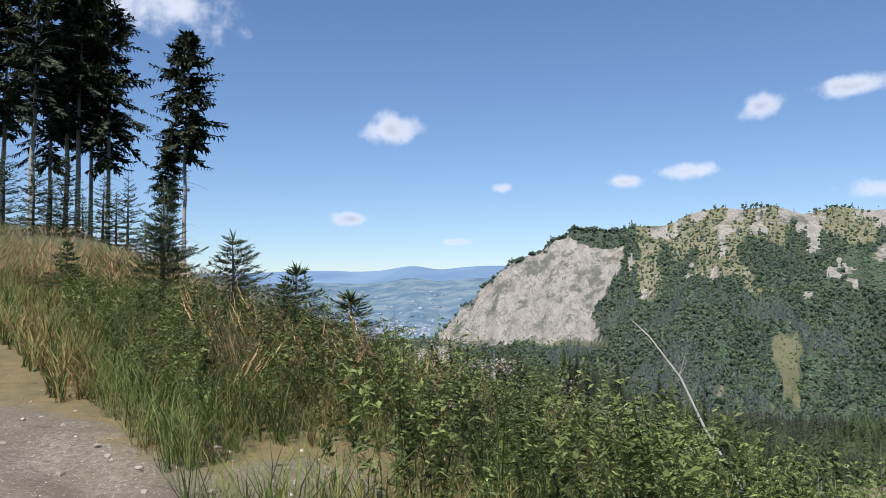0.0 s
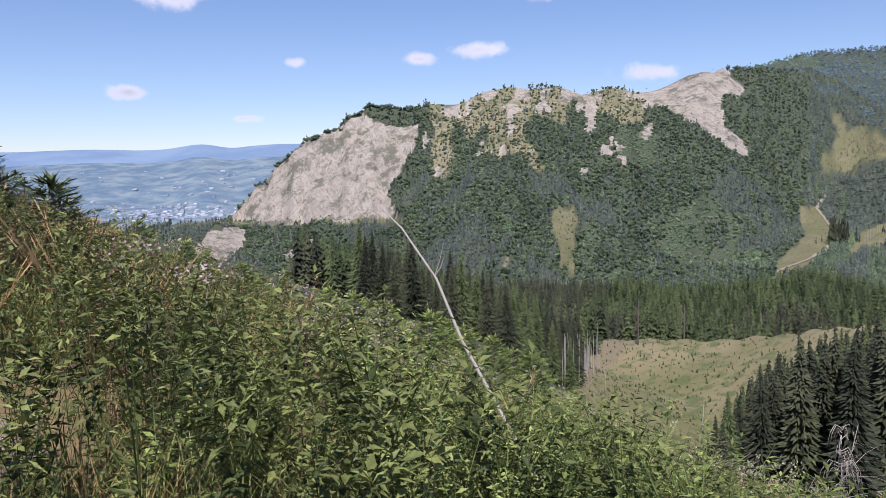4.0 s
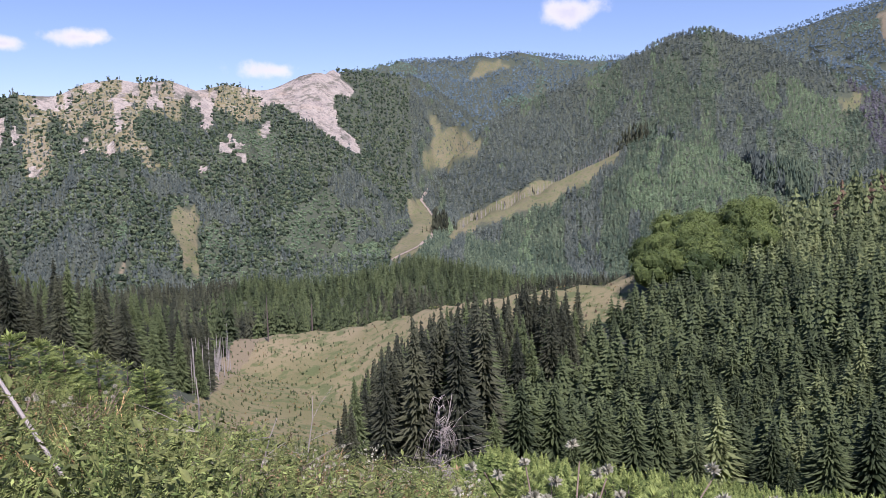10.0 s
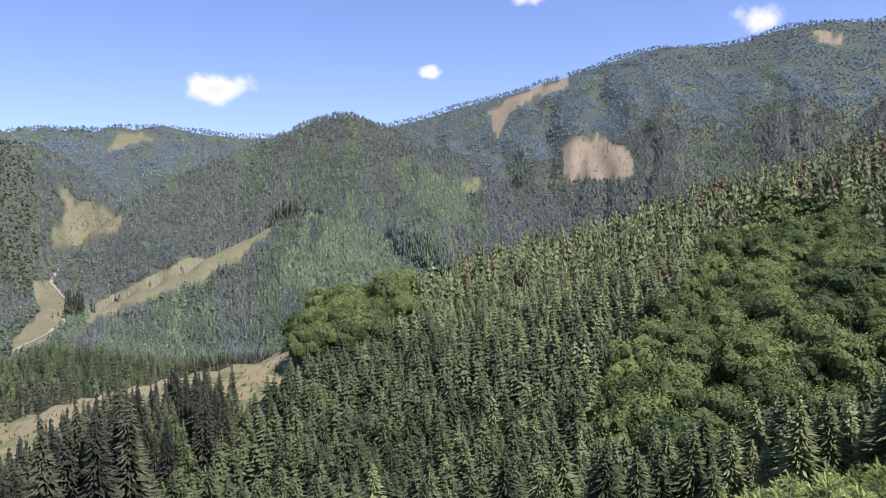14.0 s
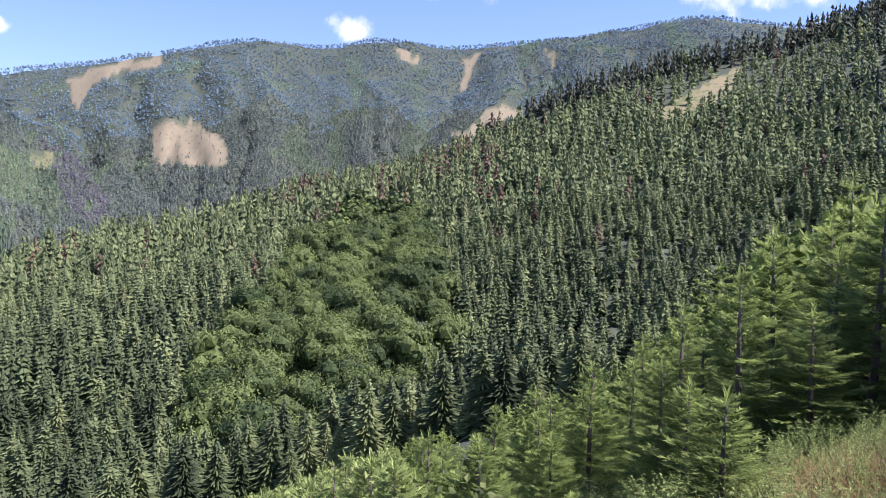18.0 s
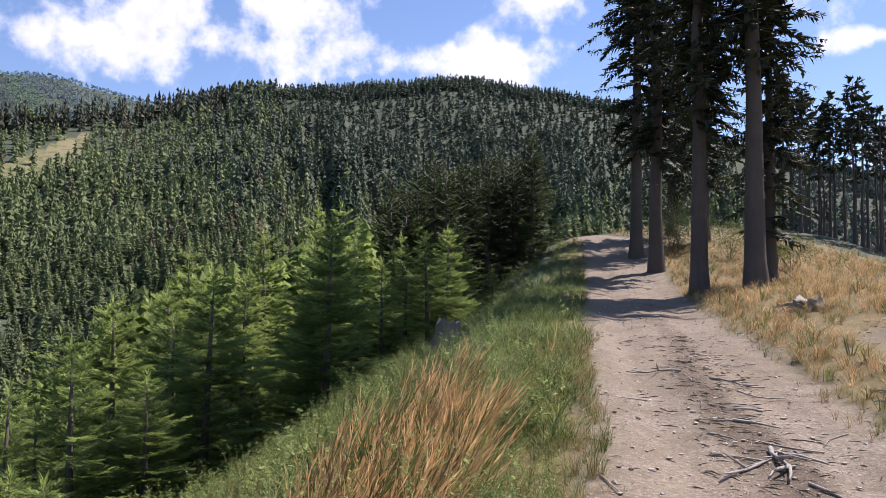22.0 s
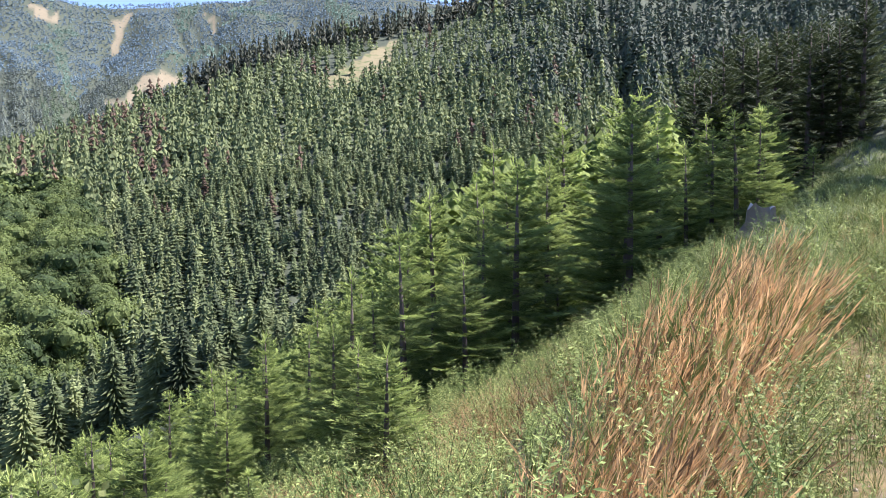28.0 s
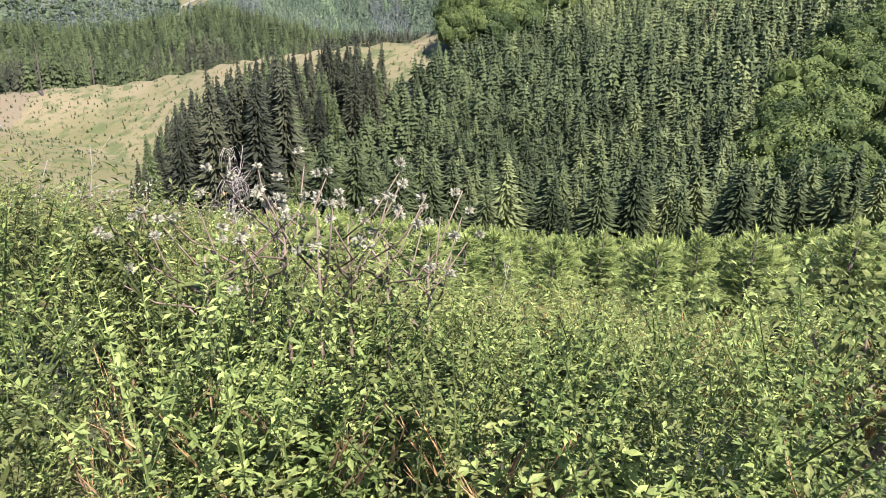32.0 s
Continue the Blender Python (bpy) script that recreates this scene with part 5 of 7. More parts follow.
for az, r, tall in ((350.4, 47, 4.6), (352.4, 52, 5.6), (354.6, 46, 4.0), (356.4, 52, 5.2), (358.4, 47, 4.4), (359.2, 56, 6.0), (348.8, 50, 5.0), (2.4, 40, 3.8), (0.1, 54, 6.8), (357.6, 50, 3.0), (355.6, 50, 3.6), (353.5, 49, 2.8), (351.5, 48, 3.5), (5.6, 20, 2.0), (7.5, 18, 1.8), (1.2, 36, 3.0),
                    (14.5, 12, 1.7), (18.3, 13, 1.9), (20, 16, 2.2), (24.6, 15, 1.9), (26.5, 16, 2.3), (29.0, 18, 2.4), (31.6, 14, 1.6), (33.5, 18, 2.0), (22, 22, 2.8), (28, 24, 3.0), (35, 22, 2.3), (16.5, 19, 2.3), (37, 17, 1.6), (40, 20, 2.0), (12, 16, 1.9), (34, 28, 3.2), (30, 32, 3.6), (25, 30, 3.4), (39, 30, 3.0)):
    if az < 60:
        tall = min(tall, EYE_Z + r * math.tan(radians(np.interp(az, [a for a, e in SKYLINE], [e for a, e in SKYLINE]))) - spot(az, r)[2])
    if tall > 0.5:
        set_spruce(az, r, tall)
ENVELOPE = ((60, -22.5), (70, -21.6), (82, -22.2), (94, -21.5), (100, -19.9), (105, -18.4), (113, -15.8), (118, -14.4), (122.7, -12.2), (129.3, -8.4), (132.2, -6.6), (135.4, -2.8), (139.3, 0.6), (143, 4.2), (148.7, 5.2), (154.3, 7.5), (158.9, 7.6),
            (164.4, 5.2), (166, 3.0), (174, 2.5))
taken = []
for az, r, tall in ((105.5, 7.6, 1.0), (136.4, 8.3, 1.7), (97.0, 12.6, 2.0)):
    set_spruce(az, r, tall)
    taken.append((EYE_X + r * math.sin(radians(az)), EYE_Y + r * math.cos(radians(az))))
for k in range(190):
    az, r = rng.uniform(14, 62), 13 + 60 * rng.random() ** 1.5
    x, y, z = spot(az, r)
    el = np.interp(az, (10, 20, 27, 33, 40, 45, 50, 56, 62), (-3.8, -7, -9.4, -12.3, -14.8, -17, -19.5, -21, -22)) - abs(rng.gauss(0, 1.6))
    tall = min(EYE_Z + r * math.tan(radians(el)) - z, 6.5)
    if tall > 0.7 and all((x - a) ** 2 + (y - b) ** 2 > (0.5 + 0.3 * tall) ** 2 for a, b in taken):
        taken.append((x, y))
        set_spruce(az, r, tall)
for k in range(150):
    az, r = rng.uniform(60, 114), 8.5 + 26 * rng.random() ** 1.3
    x, y, z = spot(az, r)
    el = np.interp(az, [a for a, e in ENVELOPE], [e for a, e in ENVELOPE]) - abs(rng.gauss(0, 1.3))
    tall = EYE_Z + r * math.tan(radians(el)) - z
    if 0.6 < tall < 6 and all((x - a) ** 2 + (y - b) ** 2 > (0.35 + 0.22 * tall) ** 2 for a, b in taken):
        taken.append((x, y))
        set_spruce(az, r, tall)
first = len(taken)
tries = 0
while len(taken) < first + 240 and tries < 12000:
    tries += 1
    az = rng.uniform(62, 173.5)
    near, far = np.interp(az, (60, 80, 110, 120, 135, 150, 160, 166, 174), (9.5, 9, 9, 10.5, 12, 15, 19, 27, 36)), np.interp(az, (60, 100, 130, 150, 174), (46, 56, 62, 66, 70))
    r = near + (far - near) * rng.random() ** 1.4
    x, y = EYE_X + r * math.sin(radians(az)), EYE_Y + r * math.cos(radians(az))
    u, s, across = road_coords(x, y)
    if across < 2.6:
        continue
    z = ground_at(x, y)
    el = np.interp(az, [a for a, e in ENVELOPE], [e for a, e in ENVELOPE]) - abs(rng.gauss(0, 1.0)) * (rng.choice((2.2, 6.0)) if az < 165 else 1.4)
    tall = EYE_Z + r * math.tan(radians(el)) - z
    tall = min(tall, 5.0 if az < 110 else 13)
    if tall < 0.8 or any((x - a) ** 2 + (y - b) ** 2 < (0.4 + 0.23 * tall) ** 2 for a, b in taken):
        continue
    taken.append((x, y))
    set_spruce(az, r, tall, M_SPRUCE if az > 169 else None)
# the darker stand where the track bends out of sight
for k in range(46):
    az, row = 158.6 + 15.4 * (k + rng.uniform(-0.5, 0.5)) / 46, k % 3
    r = (40, 48, 57)[row] + rng.uniform(-3, 3)
    x, y, z = spot(az, r)
    if road_coords(x, y)[2] < 2.2:
        continue
    el = np.interp(az, (158, 159.5, 161.5, 164.5, 167.5, 169.5, 171.3, 173, 174.2), (8.0, 9.5, 11.2, 10.8, 12.0, 13.0, 13.6, 12.0, 10.4)) - rng.uniform(0, 2.2)
    set_spruce(az, r, min(EYE_Z + r * math.tan(radians(el)) - z, 19), M_SPRUCE, "dark dense spruce in the stand where the track bends")
def build_thicket():
    """The spruces of the row that stand farther down, too many to tell apart."""
    P = np.array(THICKET)
    shapes = []
    for _ in range(5):
        me = young_spruce(rng, 4.6, 0.25)[1]
        v, f, o = np.zeros(len(me.vertices) * 3), np.zeros(len(me.loops), int), np.zeros(len(me.vertices))
        me.vertices.foreach_get("co", v)
        me.loops.foreach_get("vertex_index", f)
        me.attributes["tint"].data.foreach_get("value", o)
        shapes.append((v.reshape(-1, 3) / 4.6, f.reshape(-1, 3), o - 0.5))
        bpy.data.meshes.remove(me)
    k = np.random.RandomState(27)
    ob = scatter("spruce_thicket", shapes, P[:, :3] - (0, 0, 0.1), P[:, 3], P[:, 3] * k.uniform(0.95, 1.2, len(P)), k.randint(0, 5, len(P)), k.uniform(0.2, 0.8, len(P)), [M_FRESH, M_SPRUCE_YOUNG], (P[:, 4] > 114).astype(int), 0.01, 31)
    tagged(ob, "thicket of bushy spruces on the slope below the track", "woods", kind="stuff")


build_thicket()
# saplings that fill the slope farther down
rs = np.random.RandomState(21)


def fill_slope():
    n = 4200
    az, r = rs.uniform(36, 172, n), 30 + 100 * rs.uniform(0, 1, n) ** 0.8
    x, y = EYE_X + r * np.sin(np.radians(az)), EYE_Y + r * np.cos(np.radians(az))
    u, s, across = road_coords(x, y)
    z = height(x, y)
    lim = np.interp(az, [a for a, e in ENVELOPE], [e for a, e in ENVELOPE]) - 1.5 - rs.uniform(0, 5, n)
    tall = np.minimum(EYE_Z + r * np.tan(np.radians(lim)) - z, 9)
    tall = np.where((az < 115) & (r < 110), np.clip(tall, 0.9 + 1.6 * rs.uniform(0, 1, n), 3.2), tall)
    ok = (across > 5) & (tall > 0.85) & ((az > 60) | ((az < 46) & (r < 60))) & ((r < 104) | (az > 78))
    shapes = [tiered_spruce(rng, 20, 11, 0.27) for _ in range(5)]
    pos = np.stack([x, y, z - 0.2], -1)[ok]
    ob = scatter("slope_saplings", shapes, pos, tall[ok], tall[ok] * 1.3, rs.randint(0, 5, ok.sum()), rs.uniform(0, 1, ok.sum()), [M_FRESH, M_SPRUCE_YOUNG], (az[ok] > 114).astype(int))
    tagged(ob, "young spruces crowding the steep slope below the track", "woods", kind="stuff")


fill_slope()


# ---- herbs and grasses ----
M_WEED = foliage("weed_leaves", (0.0486, 0.068, 0.02), (0.243, 0.27, 0.082), ((0.45, 0.36, 0.1), 1.3), scale=2.3, leaf=0.2, rough=0.55)
M_LIGHT_WEED = foliage("pale_herb_leaves", (0.11, 0.158, 0.042), (0.375, 0.445, 0.135), ((0.46, 0.38, 0.2), 1.25), scale=2.7, leaf=0.28, rough=0.6)
M_BLADE = foliage("green_grass_blades", (0.0648, 0.092, 0.024), (0.27, 0.3, 0.088), scale=1.0, leaf=0.22)
M_STRAW = foliage("dry_reed_grass", (0.45, 0.275, 0.12), (0.84, 0.57, 0.275), scale=0.8, leaf=0.3)
M_YELLOW = foliage("yellow_straw", (0.215, 0.142, 0.053), (0.41, 0.295, 0.125), scale=0.7, leaf=0.3)
M_DRIED = foliage("dried_weed_stems", (0.12, 0.075, 0.04), (0.36, 0.25, 0.13), scale=1.5, leaf=0.2)
M_TWIG = foliage("dry_herb_stems", (0.14, 0.1, 0.07), (0.34, 0.28, 0.2), scale=2.0, leaf=0.0)
M_FLUFF = foliage("thistle_down", (0.26, 0.255, 0.165), (0.45, 0.44, 0.32), scale=6.0, leaf=0.2, rough=0.9)


def herb(rng, tall, leaves, length, width, spread=0.2, branches=3):
    """A leafy herb: a stem, side shoots and lance-shaped leaves."""
    bag = Bag()
    stems = [(Vector((0, 0, 0)), Vector((rng.gauss(0, 0.1), rng.gauss(0, 0.1), 1)).normalized(), tall)]
    for _ in range(branches):
        z = rng.uniform(0.25, 0.7) * tall
        a = rng.uniform(0, 6.28)
        stems.append((stems[0][1] * z, Vector((math.cos(a) * 0.6, math.sin(a) * 0.6, 1)).normalized(), tall - z))
    for root, d, l in stems:
        side = d.orthogonal().normalized()
        bag.blade(root, d, side, l, 0.007 * tall, 0.2)
        for k in range(int(leaves * l / tall) + 2):
            t = rng.uniform(0.12, 1.0)
            a = rng.uniform(0, 6.2832)
            out = Vector((math.cos(a), math.sin(a), rng.uniform(-0.35, 0.7))).normalized()
            q = length * rng.uniform(0.55, 1.2) * (1.15 - 0.5 * t)
            # lower leaves tinted darker, for the shade deep among the herbs
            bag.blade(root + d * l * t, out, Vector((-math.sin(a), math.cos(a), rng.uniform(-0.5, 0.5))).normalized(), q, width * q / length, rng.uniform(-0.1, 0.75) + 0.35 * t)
    return bag.shape()


def reed(rng, tall, plume=True):
    """A tuft of dry reed grass: bent stems with feathery plumes."""
    bag = Bag()
    wind = Vector((0.5, 0.1, 0))
    for _ in range(4):
        root = Vector((rng.gauss(0, 0.06), rng.gauss(0, 0.06), 0))
        l = tall * rng.uniform(0.7, 1.15)
        d1 = (Vector((rng.gauss(0, 0.12), rng.gauss(0, 0.12), 1)) + wind * 0.3).normalized()
        d2 = (d1 + wind * rng.uniform(0.4, 1.2)).normalized()
        a = rng.uniform(0, 3.14)
        side = Vector((math.cos(a), math.sin(a), 0))
        m = root + d1 * l * 0.6
        bag.blade(root, d1, side, l * 0.65, 0.006, 0.25)
        if plume:
            for k in range(4):
                t = k / 4
                p = m + d2 * l * 0.38 * t
                b = rng.uniform(0, 6.28)
                bag.blade(p, (d2 + Vector((math.cos(b), math.sin(b), 0.2)) * 0.22).normalized(), Vector((math.cos(b + 1.5), math.sin(b + 1.5), 0)), l * 0.19, 0.02 * (1.15 - t), rng.uniform(0.3, 1.0))
        bag.blade(m, d2, side, l * 0.42, 0.006, 0.5)
    for _ in range(4):
        b = rng.uniform(0, 6.28)
        bag.blade(Vector((0, 0, 0)), Vector((math.cos(b) * 0.7, math.sin(b) * 0.7, 1)).normalized(), Vector((-math.sin(b), math.cos(b), 0)), tall * rng.uniform(0.35, 0.6), 0.008, 0.2)
    return bag.shape()


def tuft(rng, tall, blades=9, width=0.009):
    bag = Bag()
    for _ in range(blades):
        b = rng.uniform(0, 6.28)
        lean = rng.uniform(0.1, 0.8)
        d = Vector((math.cos(b) * lean, math.sin(b) * lean, 1)).normalized()
        side = Vector((-math.sin(b), math.cos(b), 0))
        l = tall * rng.uniform(0.5, 1.15)
        root = Vector((rng.gauss(0, 0.04), rng.gauss(0, 0.04), 0))
        m = root + d * l * 0.55
        tip = m + (d + Vector((math.cos(b) * 0.5, math.sin(b) * 0.5, -0.35))).normalized() * l * 0.5
        c = side * width
        bag.add([root - c, root + c, m + c * 0.8, m - c * 0.8, tip], [(0, 1, 2), (0, 2, 3), (3, 2, 4)], rng.uniform(0.1, 0.9))
    return bag.shape()


CAP = ((-15, 5), (-4, 2.5), (0, 1.2), (5, -1.2), (9, -3.0), (13, -4.6), (18, -6.6), (26.8, -10.4), (27.6, -17.5), (30.4, -17.5), (31.2, -12.8), (33, -13.5), (40, -16.8), (50, -20.5), (60, -22.5), (66, -25.5), (80, -28.5), (98, -28), (110, -23), (125, -17), (140, -13), (150, -9.5), (156, -5), (160, -2.8), (163.5, -2.6), (166, 1.2), (167, 2.5), (174, 5), (178, 9), (240, 9))


STAND = (1.3, 0.5, 1.22)
STUMP = spot(162.6, 17.0)
BUSH = spot(112.5, 2.8)


def sow(name, label, category, count, area, shapes, tall, mats, seed, mask=None, wide=1.0, lean=0.06, slots=None, face=None):
    """Sows plants over a stretch: bearings, distances, and a rule on the place along and across the track."""
    r_s = np.random.RandomState(seed)
    (a0, a1), (r0, r1) = area
    az = r_s.uniform(a0, a1, count)
    r = np.sqrt(r0 ** 2 + (r1 ** 2 - r0 ** 2) * r_s.uniform(0, 1, count) ** 1.25)
    x, y = EYE_X + r * np.sin(np.radians(az)), EYE_Y + r * np.cos(np.radians(az))
    u, s, across = road_coords(x, y)
    clump = fbm(x / 1.6, y / 1.6, seed, 3)
    ok = mask(az % 360, r, u, s, across, clump, x, y) if mask is not None else np.ones(count, bool)
    ok &= np.hypot(x - STAND[0], y - STAND[1]) > STAND[2]
    ok &= np.hypot(x - BUSH[0], y - BUSH[1]) > 0.75
    ok &= np.hypot(x - STUMP[0], y - STUMP[1]) > 1.1
    x, y, r = x[ok], y[ok], r[ok]
    n = len(x)
    z = height(x, y)
    h = tall * r_s.uniform(0.6, 1.25, n) * (1 + 0.35 * clump[ok])
    # nothing on the slope stands up into the view over the valley
    cap = np.interp(az[ok], [a for a, e in CAP], [e for a, e in CAP]) + r_s.normal(0, 0.9, n)
    h = np.clip(np.minimum(h, EYE_Z + r * np.tan(np.radians(cap)) - z), 0.12, None)
    pick = r_s.randint(0, len(shapes), n)
    tint = np.clip(r_s.uniform(0, 1, n), 0, 1)
    ob = scatter(name, shapes, np.stack([x, y, z - 0.02], -1), h, h * wide, pick, tint, mats, None if slots is None else r_s.randint(0, slots, n), lean, seed, face)
    return tagged(ob, label, category, kind="stuff")


hr = random.Random(9)
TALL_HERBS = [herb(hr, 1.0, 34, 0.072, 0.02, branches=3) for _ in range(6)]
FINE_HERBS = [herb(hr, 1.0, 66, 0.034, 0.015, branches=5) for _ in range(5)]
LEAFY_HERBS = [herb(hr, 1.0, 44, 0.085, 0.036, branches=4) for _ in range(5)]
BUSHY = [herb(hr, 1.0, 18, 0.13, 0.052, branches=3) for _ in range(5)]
REEDS = [reed(hr, 1.0) for _ in range(6)]
TUFTS = [tuft(hr, 1.0, 9, 0.016) for _ in range(5)]
FINE_TUFTS = [tuft(hr, 1.0, 15, 0.006) for _ in range(5)]
CLEAR_PATCH = lambda x, y: np.hypot((x - PATCH[0]) / 0.95, (y - PATCH[1]) / 1.0) > 0.75 + 0.5 * fbm(x / 0.5, y / 0.5, 7, 3)
sow("tall_weeds", "thicket of tall green willowherb and nettles beside the track", "weeds", 4000, ((-12, 96), (1.9, 17)), TALL_HERBS[:4] + LEAFY_HERBS[:3], 0.98, [M_WEED],
    101, lambda az, r, u, s, a, c, x, y: ((a > 0.7) | ((u < -3) & (a > 0.15))) & CLEAR_PATCH(x, y) & (r > 2.0) & (r < 14 + 3 * c) & ((az > 300) | (az < 62) | (c > 0.1)) & ((s > 0.6) | (u < -3)), 0.75)
sow("fine_weeds", "dense small-leaved herbs close beside the track", "weeds", 1050, ((20, 165), (1.15, 5.2)), FINE_HERBS, 0.8, [M_LIGHT_WEED, M_LIGHT_WEED, M_WEED],
    112, lambda az, r, u, s, a, c, x, y: (a > 0.35) & ((az < 143) | (a < 0.7) | (a > 2.3)), 0.9, slots=3)
sow("low_weeds", "low leafy brambles and herbs on the slope", "weeds", 3000, ((-12, 168), (2.6, 22)), BUSHY, 0.4, [M_WEED, M_LIGHT_WEED],
    102, lambda az, r, u, s, a, c, x, y: ((r < 3.4) | (r > 9) | (az < 66) | (az > 112) | (c > 0.3)) & (a > 0.55) & CLEAR_PATCH(x, y), 1.3, slots=2)
sow("pale_herbs", "light green herbs in full sun on the slope", "weeds", 3300, ((56, 168), (2.6, 17)), TALL_HERBS, 0.72, [M_LIGHT_WEED],
    103, lambda az, r, u, s, a, c, x, y: ((r < 3.4) | (r > 9) | (az < 66) | (az > 112) | (c > 0.3)) & (a > 0.9) & ((az < 112) | (c > -0.15)) & (r > 1.6), 0.9)
sow("reed_grass", "dry reddish reed grass leaning in the wind beside the track", "grass", 11000, ((128, 173), (1.8, 15)), REEDS, 0.68, [M_STRAW, M_STRAW, M_STRAW, M_DRIED, M_BLADE],
    104, lambda az, r, u, s, a, c, x, y: (a > 0.5) & (((a > np.interp(u, (3, 6, 10), (0.75, 0.75, 1.0)) + 0.35 * c) & (a < np.interp(u, (2, 4, 6, 10), (2.0, 2.1, 1.9, 1.7)) + 0.7 * c) & (u > 1.7) & (u < 9.8) & ((c > -0.15) | (u < 5)) & (az > 140 - 12 * c)) | ((c > 0.62) & (r > 4) & (az > 134))), 1.0, lean=0.13, slots=5, face=2.7)
sow("straw_grass", "yellow dry grass on the bank beside the track", "grass", 11000, ((176, 232), (4.5, 42)), FINE_TUFTS, 0.36, [M_YELLOW, M_YELLOW, M_STRAW, M_BLADE],
    106, lambda az, r, u, s, a, c, x, y: (a < -3.1) & (np.hypot((a + 5.3) / 1.6, (u - 13.6) / 3.0) > 0.75 + 0.6 * c), 1.5, slots=4)
sow("straw_grass", "tufts of dry and green grass over the bank", "grass", 5200, ((174, 232), (13, 70)), TUFTS, 0.42, [M_YELLOW, M_STRAW, M_BLADE],
    121, lambda az, r, u, s, a, c, x, y: (a < -3.3) & (c > -0.2) & (np.hypot((a + 5.3) / 1.6, (u - 13.6) / 3.0) > 0.9), 1.2, slots=3)
sow("reed_grass", "dry reed grass on the crest of the bank", "grass", 1500, ((183, 228), (11, 30)), REEDS, 0.5, [M_STRAW],
    107, lambda az, r, u, s, a, c, x, y: (a < -5.0) & (a > -9) & (c > -0.1), 1.0)
sow("reed_grass", "dry brown reed grass on the knoll", "grass", 3000, ((-12, 12), (12, 46)), REEDS, 0.95, [M_STRAW, M_DRIED],
    108, lambda az, r, u, s, a, c, x, y: (a > 1.2) & (c > -0.25) & (r > 17), 1.2, slots=2)
sow("green_grass", "fresh green grass along the verges of the track", "grass", 9000, ((-14, 177), (1.2, 24)), FINE_TUFTS, 0.26, [M_BLADE],
    109, lambda az, r, u, s, a, c, x, y: (a > 0.1) & (a < 3.0) & CLEAR_PATCH(x, y), 1.0)
sow("green_grass", "long green grass beside the track", "grass", 1500, ((-14, 22), (3, 13)), FINE_TUFTS, 0.6, [M_BLADE, M_BLADE, M_BLADE, M_BLADE, M_YELLOW],
    110, lambda az, r, u, s, a, c, x, y: (a > -1.7 - 0.6 * c) & (u < -2) & CLEAR_PATCH(x, y), 0.9, slots=5)
sow("straw_grass", "bleached grass among the herbs on the slope", "grass", 5200, ((54, 150), (4, 12)), FINE_TUFTS, 0.45, [M_YELLOW],
    111, lambda az, r, u, s, a, c, x, y: (a > 2.6) & (c > -0.25), 1.3)


sow("reed_grass", "brown reed grass and weeds where the track bends away", "grass", 1500, ((-16, 3), (19, 46)), REEDS, 0.95, [M_DRIED, M_BLADE],
    113, lambda az, r, u, s, a, c, x, y: a > -8, 1.2, slots=2)
sow("green_grass", "rank grass closing in on the bend of the track", "grass", 1800, ((-16, 4), (8, 24)), TUFTS, 0.55, [M_BLADE, M_BLADE, M_YELLOW],
    114, lambda az, r, u, s, a, c, x, y: (a > -0.5) | (c > 0.25), 0.9, slots=3)
sow("green_grass", "fresh grass and herbs on the shoulder of the track", "grass", 5200, ((150, 177), (8, 48)), FINE_TUFTS, 0.42, [M_BLADE, M_LIGHT_WEED, M_BLADE],
    119, lambda az, r, u, s, a, c, x, y: (a > 0.1) & (a < 5), 1.9, slots=3)
sow("pale_herbs", "light green herbs on the shoulder of the track", "weeds", 1100, ((150, 176), (8, 46)), BUSHY, 0.5, [M_LIGHT_WEED],
    120, lambda az, r, u, s, a, c, x, y: (a > 0.5) & (a < 5) & (c > 0), 1.2)
sow("green_grass", "ragged grass fringing the edge of the track", "grass", 2600, ((158, 178), (2.2, 16)), FINE_TUFTS, 0.28, [M_BLADE, M_BLADE, M_YELLOW],
    123, lambda az, r, u, s, a, c, x, y: (a > -0.15 + 0.25 * c) & (a < 1.2), 1.2, slots=3)
sow("straw_grass", "ragged dry grass fringing the foot of the bank", "grass", 2600, ((180, 232), (3.5, 24)), FINE_TUFTS, 0.24, [M_YELLOW, M_BLADE, M_YELLOW],
    124, lambda az, r, u, s, a, c, x, y: (a < -2.75 + 0.3 * c) & (a > -4.2), 1.3, slots=3)
sow("sparse_grass", "short worn grass and straw on the track", "grass", 4200, ((-20, 240), (2.0, 40)), FINE_TUFTS, 0.075, [M_BLADE, M_YELLOW],
    115, lambda az, r, u, s, a, c, x, y: (a > -3.6) & (a < 0.3) & ((c > 0.12) | (np.abs(a + 1.5) < 0.25) | (a > -0.25) | (a < -2.8)), 1.6, slots=2)
sow("slope_grass", "dry and green grass on the slope above the clearing", "grass", 9000, ((22, 90), (10, 100)), TUFTS, 0.6, [M_BLADE, M_BLADE, M_LIGHT_WEED, M_YELLOW],
    116, lambda az, r, u, s, a, c, x, y: c > -0.4, 1.6, slots=4)
sow("low_weeds", "brambles and herbs lower down the slope", "weeds", 2800, ((14, 84), (13, 75)), BUSHY, 0.9, [M_WEED, M_LIGHT_WEED],
    117, lambda az, r, u, s, a, c, x, y: c > -0.1, 1.3, slots=2)


